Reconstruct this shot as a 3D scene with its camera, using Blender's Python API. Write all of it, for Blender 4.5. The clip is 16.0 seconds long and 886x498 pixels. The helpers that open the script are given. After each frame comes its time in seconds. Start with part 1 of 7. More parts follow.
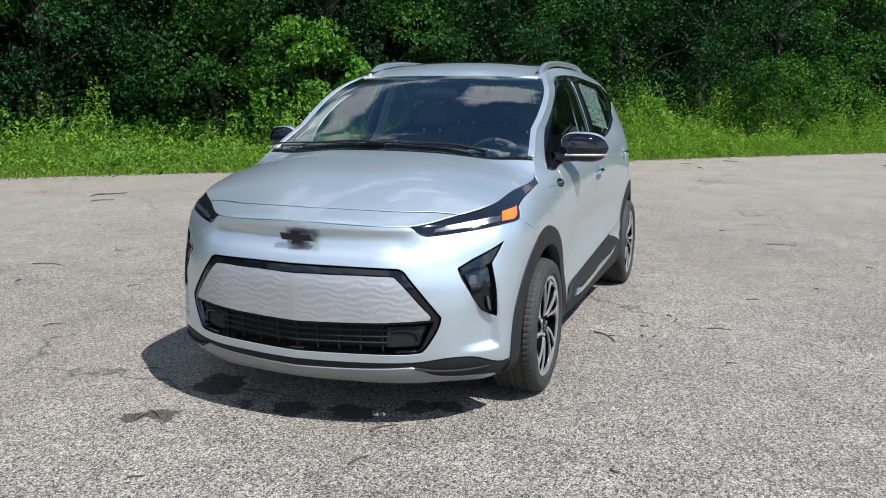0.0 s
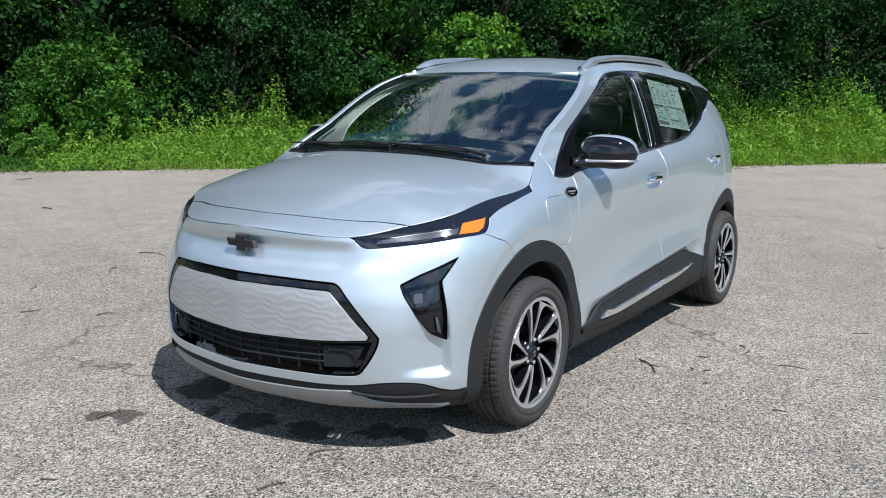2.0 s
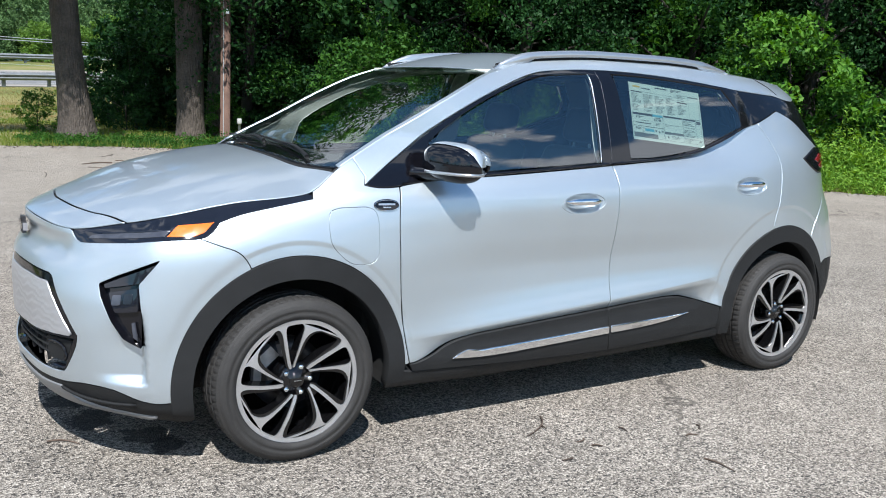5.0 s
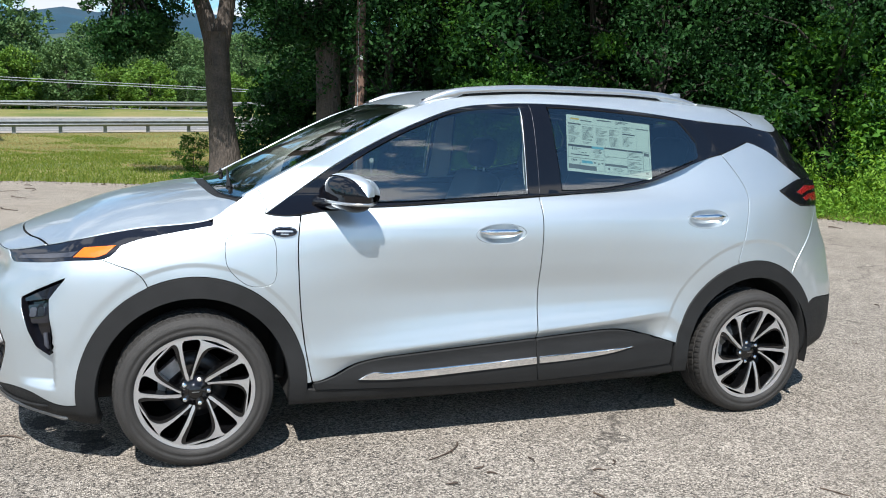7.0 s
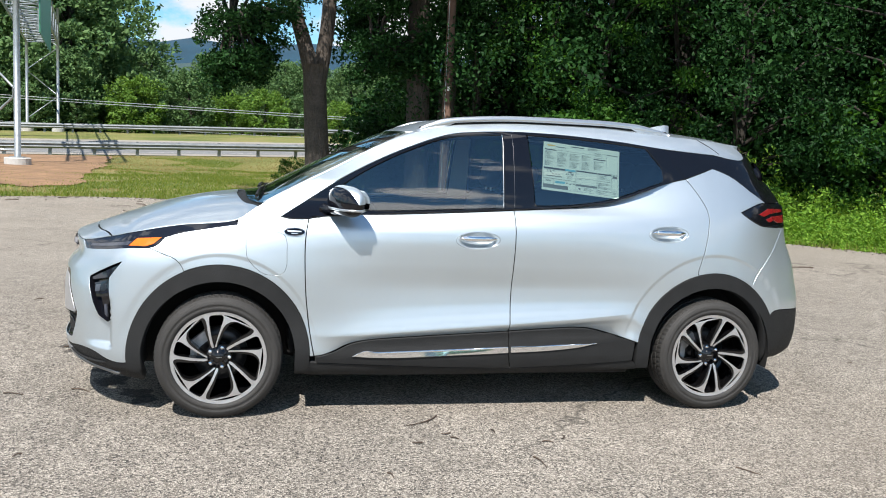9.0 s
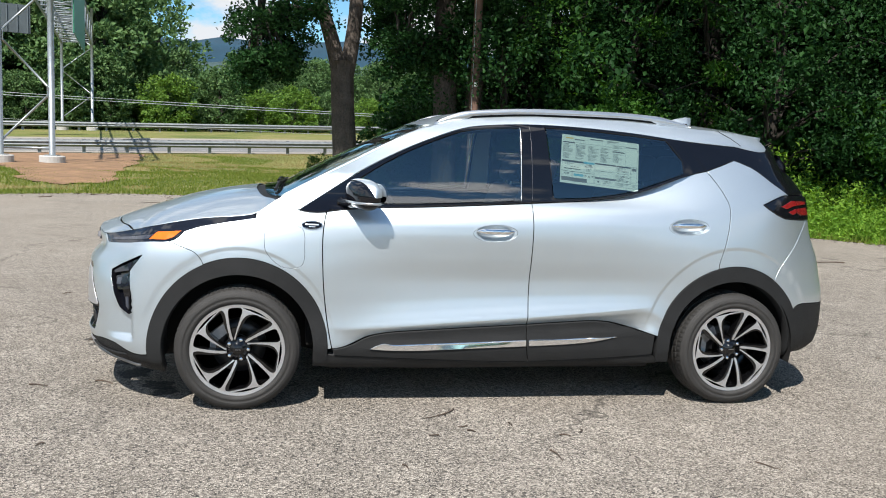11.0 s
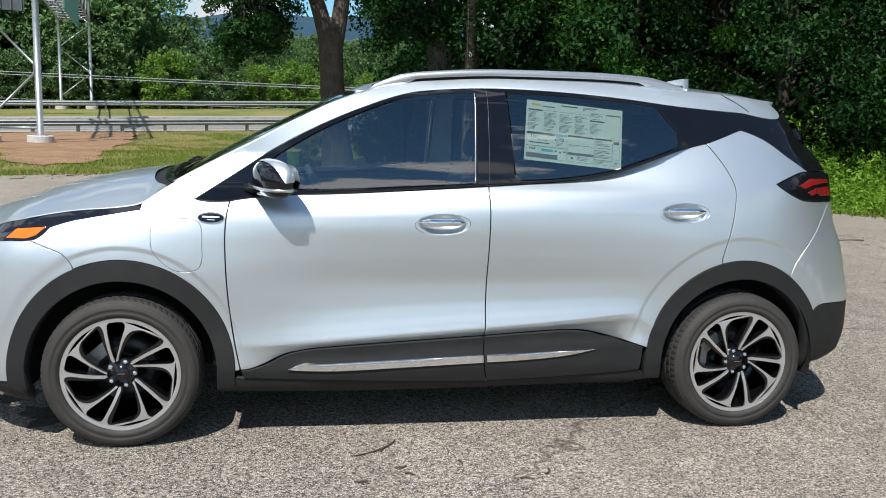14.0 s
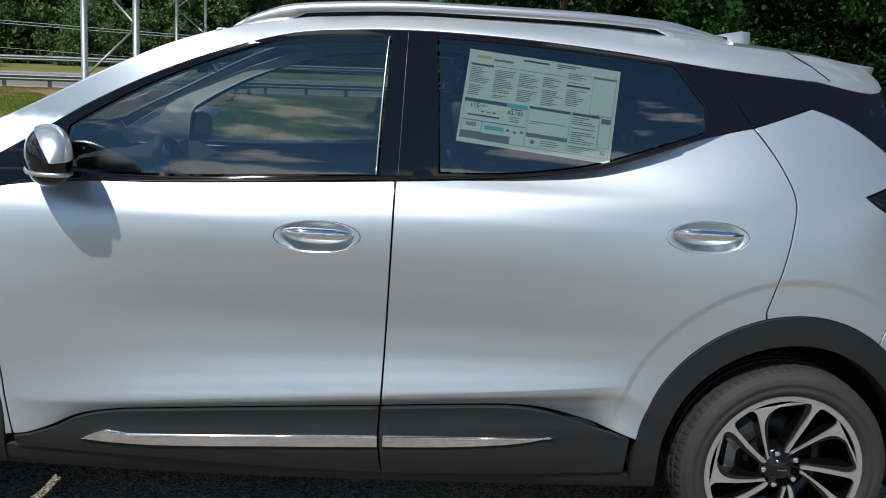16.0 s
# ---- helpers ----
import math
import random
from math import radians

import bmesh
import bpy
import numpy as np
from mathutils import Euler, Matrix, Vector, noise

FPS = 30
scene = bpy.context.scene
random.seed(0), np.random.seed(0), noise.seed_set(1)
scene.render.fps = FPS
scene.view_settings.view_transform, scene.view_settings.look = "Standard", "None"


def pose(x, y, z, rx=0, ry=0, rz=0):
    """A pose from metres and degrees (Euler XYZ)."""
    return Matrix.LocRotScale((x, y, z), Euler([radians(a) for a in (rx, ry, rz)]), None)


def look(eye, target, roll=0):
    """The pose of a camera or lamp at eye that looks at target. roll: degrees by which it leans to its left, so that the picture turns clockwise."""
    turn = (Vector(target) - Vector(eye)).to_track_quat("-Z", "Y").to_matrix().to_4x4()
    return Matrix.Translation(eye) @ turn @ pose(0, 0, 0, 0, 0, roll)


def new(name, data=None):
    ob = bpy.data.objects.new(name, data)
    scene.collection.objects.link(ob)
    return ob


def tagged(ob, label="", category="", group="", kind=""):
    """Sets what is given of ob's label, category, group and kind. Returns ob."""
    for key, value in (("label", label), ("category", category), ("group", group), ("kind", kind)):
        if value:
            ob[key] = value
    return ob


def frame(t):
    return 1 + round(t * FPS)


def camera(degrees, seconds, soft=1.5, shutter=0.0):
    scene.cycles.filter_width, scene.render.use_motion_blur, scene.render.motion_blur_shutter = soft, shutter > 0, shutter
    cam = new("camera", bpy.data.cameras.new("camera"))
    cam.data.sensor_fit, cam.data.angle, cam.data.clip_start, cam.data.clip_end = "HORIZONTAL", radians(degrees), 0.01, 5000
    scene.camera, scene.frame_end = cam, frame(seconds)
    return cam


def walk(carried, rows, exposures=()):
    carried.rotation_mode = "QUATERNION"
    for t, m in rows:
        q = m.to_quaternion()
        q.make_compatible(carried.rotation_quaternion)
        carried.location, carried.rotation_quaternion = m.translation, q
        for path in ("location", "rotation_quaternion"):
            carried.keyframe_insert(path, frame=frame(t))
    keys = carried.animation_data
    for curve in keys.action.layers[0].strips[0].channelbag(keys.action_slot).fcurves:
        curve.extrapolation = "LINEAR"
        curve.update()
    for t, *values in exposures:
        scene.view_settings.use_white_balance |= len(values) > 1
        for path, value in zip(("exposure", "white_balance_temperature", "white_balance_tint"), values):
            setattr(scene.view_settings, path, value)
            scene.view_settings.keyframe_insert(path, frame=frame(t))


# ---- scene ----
cam = camera(54.8, 16.0, soft=1.0)
PATH = [
    (0, (3.796, 1.704, 1.326), (1.942, 1.033, 0.99), 0.6),
    (0.5, (3.685, 1.821, 1.334), (1.828, 1.153, 1.005), 0.8),
    (1, (3.453, 1.95, 1.336), (1.6, 1.275, 1.002), 1.0),
    (1.5, (3.257, 2.195, 1.333), (1.477, 1.348, 0.999), 1.1),
    (2, (3.046, 2.425, 1.346), (1.411, 1.327, 0.997), 0.7),
    (2.5, (2.707, 2.56, 1.361), (1.105, 1.42, 0.998), 0.8),
    (3, (2.418, 2.896, 1.376), (0.894, 1.648, 1.031), 0.2),
    (3.5, (2.141, 3.163, 1.357), (0.855, 1.672, 1.008), -0.0),
    (4, (1.792, 3.342, 1.355), (0.63, 1.754, 0.995), -0.4),
    (4.5, (1.458, 3.58, 1.393), (0.372, 1.942, 1.028), 1.2),
    (5, (1.123, 3.648, 1.389), (0.097, 1.972, 1.02), 2.8),
    (5.2, (0.973, 3.66, 1.41), (-0.041, 1.977, 1.038), 3.2),
    (7.3, (0.095, 4.384, 1.408), (-0.506, 2.495, 1.141), 1.8),
    (7.5, (0.049, 4.476, 1.403), (-0.524, 2.575, 1.159), 1.7),
    (8, (0.043, 4.801, 1.402), (-0.481, 2.886, 1.159), 0.1),
    (8.5, (0.001, 5.004, 1.426), (-0.482, 3.077, 1.19), 0.4),
    (9, (-0.169, 5.118, 1.402), (-0.596, 3.179, 1.166), 2.8),
    (9.5, (-0.208, 5.189, 1.402), (-0.575, 3.238, 1.155), 2.8),
    (9.7, (-0.211, 5.206, 1.402), (-0.558, 3.253, 1.15), 2.6),
    (11.8, (-0.24, 4.998, 1.379), (-0.636, 3.053, 1.138), 2.1),
    (12, (-0.242, 4.951, 1.379), (-0.686, 3.016, 1.136), 2.2),
    (12.5, (-0.31, 4.804, 1.39), (-0.734, 2.865, 1.145), 2.3),
    (13, (-0.431, 4.636, 1.383), (-0.824, 2.691, 1.135), 2.9),
    (13.5, (-0.509, 4.463, 1.383), (-0.871, 2.513, 1.123), 2.6),
    (14, (-0.696, 4.333, 1.376), (-1.033, 2.385, 1.07), 1.7),
    (14.5, (-0.956, 4.217, 1.372), (-1.196, 2.266, 0.999), 2.1),
    (15, (-1.156, 3.939, 1.36), (-1.289, 1.98, 0.981), 1.9),
    (15.5, (-1.39, 3.574, 1.367), (-1.483, 1.614, 0.982), 2.1),
    (16, (-1.54, 3.136, 1.361), (-1.628, 1.174, 0.98), 3.7),
]
walk(cam, [(t, look(eye, target, roll)) for t, eye, target, roll in PATH], [(0, 0.48, 6150, 10), (2.5, 0.52, 6050, 10), (4, 0.61, 6100, 10), (5, 0.60, 6150, 10), (9, 0.62, 6600, 10), (12, 0.41, 6620, 10), (14.5, 0.26, 6600, 10), (16, -0.26, 6480, 10)])

# ---- world, sun, exposure ----
SUN = Vector((0.28, 0.61, 0.93)).normalized()
world = bpy.data.worlds.new("sky")
scene.world = world
world.use_nodes = True
wn, wl = world.node_tree.nodes, world.node_tree.links
bg = wn["Background"]
sky = wn.new("ShaderNodeTexSky")
sky.sky_type, sky.sun_disc = "NISHITA", False
sky.sun_elevation = math.asin(SUN.z)
sky.sun_rotation = math.atan2(SUN.x, SUN.y)
sky.air_density, sky.dust_density, sky.ozone_density = 0.85, 0.0, 1.0
wc = wn.new("ShaderNodeTexCoord")
wm = wn.new("ShaderNodeMapping")
wm.inputs["Scale"].default_value = (1.5, 1.5, 2.6)
cn = wn.new("ShaderNodeTexNoise")
cn.inputs["Scale"].default_value, cn.inputs["Detail"].default_value, cn.inputs["Roughness"].default_value = 3.0, 10, 0.55
cr = wn.new("ShaderNodeValToRGB")
cr.color_ramp.elements[0].position, cr.color_ramp.elements[1].position = 0.500, 0.556
cm = wn.new("ShaderNodeMix")
cm.data_type = "RGBA"
# clouds are brighter round the sun
dot = wn.new("ShaderNodeVectorMath")
dot.operation = "DOT_PRODUCT"
dot.inputs[1].default_value = SUN
glow = wn.new("ShaderNodeMapRange")
glow.interpolation_type = "SMOOTHSTEP"
glow.inputs["From Min"].default_value, glow.inputs["From Max"].default_value = -0.3, 1.0
glow.inputs["To Min"].default_value, glow.inputs["To Max"].default_value = 6.4, 11.0
white = wn.new("ShaderNodeVectorMath")
white.operation = "SCALE"
white.inputs[0].default_value = (0.92, 0.97, 1.04)
wl.new(wc.outputs["Generated"], dot.inputs[0])
wl.new(dot.outputs["Value"], glow.inputs["Value"])
wl.new(glow.outputs["Result"], white.inputs["Scale"])
wl.new(white.outputs["Vector"], cm.inputs["B"])
wl.new(wc.outputs["Generated"], wm.inputs["Vector"])
wl.new(wm.outputs["Vector"], cn.inputs["Vector"])
# the clouds lie mostly low over the horizon
lift = wn.new("ShaderNodeSeparateXYZ")
thin = wn.new("ShaderNodeMapRange")
thin.inputs["From Min"].default_value, thin.inputs["From Max"].default_value = 0.46, 0.64
thin.inputs["To Min"].default_value, thin.inputs["To Max"].default_value = 0.015, -0.13
amount = wn.new("ShaderNodeMath")
amount.operation = "ADD"
wl.new(wc.outputs["Generated"], lift.inputs["Vector"])
wl.new(lift.outputs["Z"], thin.inputs["Value"])
# over the woods they climb to the zenith
bank = wn.new("ShaderNodeMapRange")
bank.inputs["From Min"].default_value, bank.inputs["From Max"].default_value = 0.12, -0.25
bank.inputs["To Min"].default_value, bank.inputs["To Max"].default_value = 0.0, 0.14
wl.new(lift.outputs["Y"], bank.inputs["Value"])
both_banks = wn.new("ShaderNodeMath")
both_banks.operation = "ADD"
wl.new(thin.outputs["Result"], both_banks.inputs[0])
wl.new(bank.outputs["Result"], both_banks.inputs[1])
most = wn.new("ShaderNodeMath")
most.operation = "MINIMUM"
most.inputs[1].default_value = 0.015
wl.new(both_banks.outputs[0], most.inputs[0])
wl.new(cn.outputs["Fac"], amount.inputs[0])
wl.new(most.outputs[0], amount.inputs[1])
wl.new(amount.outputs[0], cr.inputs["Fac"])
wl.new(cr.outputs["Color"], cm.inputs["Factor"])
# a deep, clean summer blue
blue = wn.new("ShaderNodeVectorMath")
blue.operation = "MULTIPLY"
blue.inputs[1].default_value = (0.66, 0.98, 1.06)
wl.new(sky.outputs["Color"], blue.inputs[0])
wl.new(blue.outputs["Vector"], cm.inputs["A"])
wl.new(cm.outputs["Result"], bg.inputs["Color"])
bg.inputs["Strength"].default_value = 0.10
lamp = bpy.data.lights.new("sun", "SUN")
lamp.energy, lamp.angle, lamp.color = 5.0, radians(0.53), (1.0, 0.965, 0.91)
sun = new("sun", lamp)
sun.matrix_world = look(SUN * 50, (0, 0, 0))



# ---- materials ----
def mat(name, color, rough=0.5, metal=0.0, coat=0.0, vary=0.0, scale=8.0, fine=0.0, fine_scale=200.0, bump=0.0, bump_scale=120.0, spec=0.5, per=None, coat_rough=0.03):
    """A plain surface with two scales of variation and a fine relief."""
    m = bpy.data.materials.new(name)
    m.use_nodes = True
    n, l = m.node_tree.nodes, m.node_tree.links
    p = n["Principled BSDF"]
    p.inputs["Base Color"].default_value = (*color, 1)
    p.inputs["Roughness"].default_value, p.inputs["Metallic"].default_value = rough, metal
    p.inputs["Coat Weight"].default_value, p.inputs["Coat Roughness"].default_value = coat, coat_rough
    p.inputs["Specular IOR Level"].default_value = spec
    tc = n.new("ShaderNodeTexCoord")
    if vary or fine or per:
        last = None
        for amount, sc, detail in ((vary, scale, 5), (fine, fine_scale, 2)):
            if not amount:
                continue
            t = n.new("ShaderNodeTexNoise")
            t.inputs["Scale"].default_value, t.inputs["Detail"].default_value = sc, detail
            l.new(tc.outputs["Object"], t.inputs["Vector"])
            r = n.new("ShaderNodeMapRange")
            r.inputs["From Min"].default_value, r.inputs["From Max"].default_value = 0.25, 0.75
            r.inputs["To Min"].default_value, r.inputs["To Max"].default_value = 1 - amount, 1 + amount
            l.new(t.outputs["Fac"], r.inputs["Value"])
            if last:
                x = n.new("ShaderNodeMath")
                x.operation = "MULTIPLY"
                l.new(last, x.inputs[0]), l.new(r.outputs["Result"], x.inputs[1])
                last = x.outputs[0]
            else:
                last = r.outputs["Result"]
        if per:
            source, amount = per
            o = n.new("ShaderNodeObjectInfo" if source == "object" else "ShaderNodeNewGeometry")
            r = n.new("ShaderNodeMapRange")
            r.inputs["To Min"].default_value, r.inputs["To Max"].default_value = 1 - amount, 1 + amount
            l.new(o.outputs["Random" if source == "object" else "Random Per Island"], r.inputs["Value"])
            if last:
                x = n.new("ShaderNodeMath")
                x.operation = "MULTIPLY"
                l.new(last, x.inputs[0]), l.new(r.outputs["Result"], x.inputs[1])
                last = x.outputs[0]
            else:
                last = r.outputs["Result"]
        v = n.new("ShaderNodeVectorMath")
        v.operation = "SCALE"
        v.inputs[0].default_value = color
        l.new(last, v.inputs["Scale"])
        l.new(v.outputs["Vector"], p.inputs["Base Color"])
    if bump:
        t = n.new("ShaderNodeTexNoise")
        t.inputs["Scale"].default_value, t.inputs["Detail"].default_value = bump_scale, 4
        l.new(tc.outputs["Object"], t.inputs["Vector"])
        b = n.new("ShaderNodeBump")
        b.inputs["Strength"].default_value, b.inputs["Distance"].default_value = bump, 0.01
        l.new(t.outputs["Fac"], b.inputs["Height"])
        l.new(b.outputs["Normal"], p.inputs["Normal"])
    return m


PAINT = mat("silver_paint", (0.548, 0.608, 0.648), 0.41, 0.80, coat=0.8, vary=0.02, scale=3, fine=0.10, fine_scale=1400, coat_rough=0.04)
GRILLE_SILVER = mat("grille_silver", (0.44, 0.44, 0.45), 0.42, 0.55, coat=0.2, vary=0.03, fine=0.05)
SKID = mat("skid_silver", (0.27, 0.27, 0.27), 0.45, 0.5, vary=0.06, fine=0.06)
GLOSS = mat("gloss_black", (0.005, 0.005, 0.007), 0.05, 0.0, coat=0.0, vary=0.1)
CLAD = mat("black_cladding", (0.013, 0.0135, 0.014), 0.62, 0.0, vary=0.15, scale=14, bump=0.25, bump_scale=900, spec=0.3)
DARK = mat("black_liner", (0.008, 0.008, 0.008), 0.9, vary=0.2)
CHROME = mat("chrome", (0.86, 0.87, 0.88), 0.06, 1.0, vary=0.02)
SATIN = mat("satin_silver", (0.62, 0.63, 0.64), 0.3, 0.9, vary=0.03)
TRIM_GREY = mat("dark_satin_trim", (0.10, 0.10, 0.105), 0.35, 0.7, vary=0.05)
DISC_STEEL = mat("disc_steel", (0.055, 0.055, 0.058), 0.4, 0.8, vary=0.1, scale=20)
CAST = mat("cast_alloy", (0.46, 0.46, 0.47), 0.5, 0.6, vary=0.2, scale=40)
MACHINED = mat("machined_alloy", (0.62, 0.62, 0.63), 0.36, 0.85, vary=0.05, scale=30, fine=0.05)
WHEEL_BLACK = mat("wheel_black", (0.004, 0.004, 0.0045), 0.14, coat=0.2, vary=0.1)
RUBBER = mat("tyre_rubber", (0.0255, 0.0240, 0.0225), 0.68, vary=0.22, scale=12, fine=0.15, fine_scale=160, bump=0.3, bump_scale=320)
TRIM_DARK = mat("dark_interior", (0.028, 0.029, 0.032), 0.7, vary=0.1, bump=0.2, bump_scale=700)
SEAT = mat("seat_leather", (0.035, 0.036, 0.04), 0.5, vary=0.12, bump=0.25, bump_scale=260)
LINING = mat("pale_lining", (0.62, 0.64, 0.60), 0.9, vary=0.05, bump=0.1, bump_scale=500)
AMBER = mat("amber_lens", (0.82, 0.16, 0.01), 0.12, coat=0.8, vary=0.08, scale=60)
RED = mat("red_lens", (0.20, 0.010, 0.012), 0.1, coat=0.8, vary=0.15, scale=50)
LENS = mat("clear_lens", (0.050, 0.054, 0.068), 0.2, metal=0.0, coat=0.2, vary=0.25, scale=40)
SMOKE = mat("smoked_lens", (0.010, 0.011, 0.016), 0.05, coat=0.2, vary=0.2, scale=30)
REFLECTOR = mat("lamp_reflector", (0.075, 0.082, 0.095), 0.32, metal=1.0, vary=0.15, scale=60)
PAPER = mat("white_paper", (0.50, 0.64, 0.58), 0.7, vary=0.03)
INK = mat("grey_ink", (0.05, 0.06, 0.06), 0.8, vary=0.2)
INK_PALE = mat("pale_ink", (0.12, 0.145, 0.14), 0.8, vary=0.2)
INK_BLUE = mat("blue_ink", (0.10, 0.38, 0.48), 0.8, vary=0.1)
GOLD = mat("gold_ink", (0.50, 0.38, 0.08), 0.7, vary=0.1)
WHITE = mat("white_print", (0.75, 0.76, 0.77), 0.6, vary=0.03)
RAIL_STEEL = mat("weathered_rail_steel", (0.215, 0.23, 0.24), 0.5, 0.5, vary=0.2, scale=4, fine=0.12, fine_scale=50)
STEEL = mat("galvanised_steel", (0.31, 0.34, 0.36), 0.42, 0.6, vary=0.14, scale=6, fine=0.1, fine_scale=60)
CONCRETE = mat("concrete", (0.46, 0.45, 0.43), 0.9, vary=0.12, scale=6, fine=0.12, fine_scale=80, bump=0.3)
TWIG = mat("dry_twig", (0.085, 0.06, 0.045), 0.9, vary=0.3, scale=30, per=("object", 0.3))
POLE = mat("weathered_pole", (0.125, 0.074, 0.054), 0.9, vary=0.25, scale=5, fine=0.2, fine_scale=60, bump=0.5, bump_scale=60)
CABLE = mat("cable", (0.34, 0.36, 0.36), 0.6, vary=0.1)
LINE_WHITE = mat("worn_line_paint", (0.48, 0.48, 0.46), 0.8, vary=0.2, scale=3)
SIGN_GREY = mat("sign_back_grey", (0.10, 0.12, 0.13), 0.6, 0.3, vary=0.12, scale=2)
SHOULDER = mat("gravel_shoulder", (0.29, 0.265, 0.23), 0.95, vary=0.15, scale=0.9, fine=0.2, fine_scale=25)
SIGN_GREEN = mat("sign_green", (0.03, 0.20, 0.12), 0.5, vary=0.08)


def bark_material():
    m = mat("bark", (0.075, 0.061, 0.050), 0.95, vary=0.3, scale=5, fine=0.3, fine_scale=28, bump=0.0)
    n, l = m.node_tree.nodes, m.node_tree.links
    tc, mp, v, b = n.new("ShaderNodeTexCoord"), n.new("ShaderNodeMapping"), n.new("ShaderNodeTexVoronoi"), n.new("ShaderNodeBump")
    mp.inputs["Scale"].default_value = (14, 14, 2.6)
    v.feature = "DISTANCE_TO_EDGE"
    v.inputs["Scale"].default_value = 1.6
    b.inputs["Strength"].default_value, b.inputs["Distance"].default_value = 0.9, 0.05
    l.new(tc.outputs["Object"], mp.inputs["Vector"]), l.new(mp.outputs["Vector"], v.inputs["Vector"])
    l.new(v.outputs["Distance"], b.inputs["Height"]), l.new(b.outputs["Normal"], n["Principled BSDF"].inputs["Normal"])
    return m


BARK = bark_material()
# darker bark for trunks and limbs under leaves, their shade in the colour
BARK_SHADED = mat("shaded_bark", (0.032, 0.027, 0.022), 0.95, vary=0.3, scale=6, fine=0.2, fine_scale=40)


def glass_material(name, tint, rough=0.0):
    """Thin tinted glazing: see-through, with a true mirror gloss on top."""
    m = bpy.data.materials.new(name)
    m.use_nodes = True
    n, l = m.node_tree.nodes, m.node_tree.links
    n.remove(n["Principled BSDF"])
    t, g, mix, f = n.new("ShaderNodeBsdfTransparent"), n.new("ShaderNodeBsdfGlossy"), n.new("ShaderNodeMixShader"), n.new("ShaderNodeLayerWeight")
    t.inputs["Color"].default_value = (*tint, 1)
    g.inputs["Roughness"].default_value = rough
    p5, ma = n.new("ShaderNodeMath"), n.new("ShaderNodeMath")
    p5.operation, ma.operation = "POWER", "MULTIPLY_ADD"
    p5.inputs[1].default_value, ma.inputs[1].default_value, ma.inputs[2].default_value = 5.0, 0.82, 0.18
    l.new(f.outputs["Facing"], p5.inputs[0]), l.new(p5.outputs[0], ma.inputs[0]), l.new(ma.outputs[0], mix.inputs["Fac"])
    l.new(t.outputs["BSDF"], mix.inputs[1]), l.new(g.outputs["BSDF"], mix.inputs[2])
    l.new(mix.outputs["Shader"], n["Material Output"].inputs["Surface"])
    return m


GLASS = glass_material("window_glass", (0.58, 0.68, 0.67))
GLASS_DARK = glass_material("privacy_glass", (0.34, 0.39, 0.39))
SCREEN_GLASS = glass_material("windscreen_glass", (0.76, 0.84, 0.80))


def leaf_material(name, low, high, through_amount=0.35, rough=0.5):
    """Leaves: colour varies from leaf to leaf, and light shines through them."""
    m = bpy.data.materials.new(name)
    m.use_nodes = True
    n, l = m.node_tree.nodes, m.node_tree.links
    p, out = n["Principled BSDF"], n["Material Output"]
    g, c, t, mix = n.new("ShaderNodeNewGeometry"), n.new("ShaderNodeMix"), n.new("ShaderNodeBsdfTranslucent"), n.new("ShaderNodeMixShader")
    c.data_type = "RGBA"
    c.inputs["A"].default_value, c.inputs["B"].default_value = (*low, 1), (*high, 1)
    l.new(g.outputs["Random Per Island"], c.inputs["Factor"])
    l.new(c.outputs["Result"], p.inputs["Base Color"])
    hs = n.new("ShaderNodeHueSaturation")
    hs.inputs["Saturation"].default_value, hs.inputs["Value"].default_value, hs.inputs["Hue"].default_value = 1.15, 1.35, 0.485
    l.new(c.outputs["Result"], hs.inputs["Color"]), l.new(hs.outputs["Color"], t.inputs["Color"])
    p.inputs["Roughness"].default_value, p.inputs["Specular IOR Level"].default_value = rough, 0.12
    mix.inputs["Fac"].default_value = through_amount
    l.new(p.outputs["BSDF"], mix.inputs[1]), l.new(t.outputs["BSDF"], mix.inputs[2])
    l.new(mix.outputs["Shader"], out.inputs["Surface"])
    return m


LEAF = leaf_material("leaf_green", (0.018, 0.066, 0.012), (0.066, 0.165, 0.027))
# darker copy of the leaves, with the wood's inner shade in its colour
LEAF_SHADED = leaf_material("leaf_shaded", (0.008, 0.033, 0.010), (0.027, 0.078, 0.020), 0.2)
# lighter copy of the leaves, extra sunlight put into its colour
LEAF_SUNLIT = leaf_material("leaf_sunlit", (0.052, 0.155, 0.020), (0.130, 0.280, 0.042))
WEED = leaf_material("weed_green", (0.092, 0.215, 0.024), (0.225, 0.375, 0.058))
GRASS = leaf_material("grass_green", (0.085, 0.145, 0.022), (0.215, 0.245, 0.055))
GRASS_DRY = leaf_material("dry_grass", (0.20, 0.175, 0.06), (0.40, 0.31, 0.15))
# distant leaves, a little grey-blue haze blended into the green
FAR_LEAF_HAZY = leaf_material("far_leaf_hazy", (0.050, 0.110, 0.040), (0.135, 0.225, 0.085), 0.25)
FAR_BRIGHT = leaf_material("far_bright_leaf", (0.070, 0.155, 0.028), (0.165, 0.275, 0.055), 0.3)


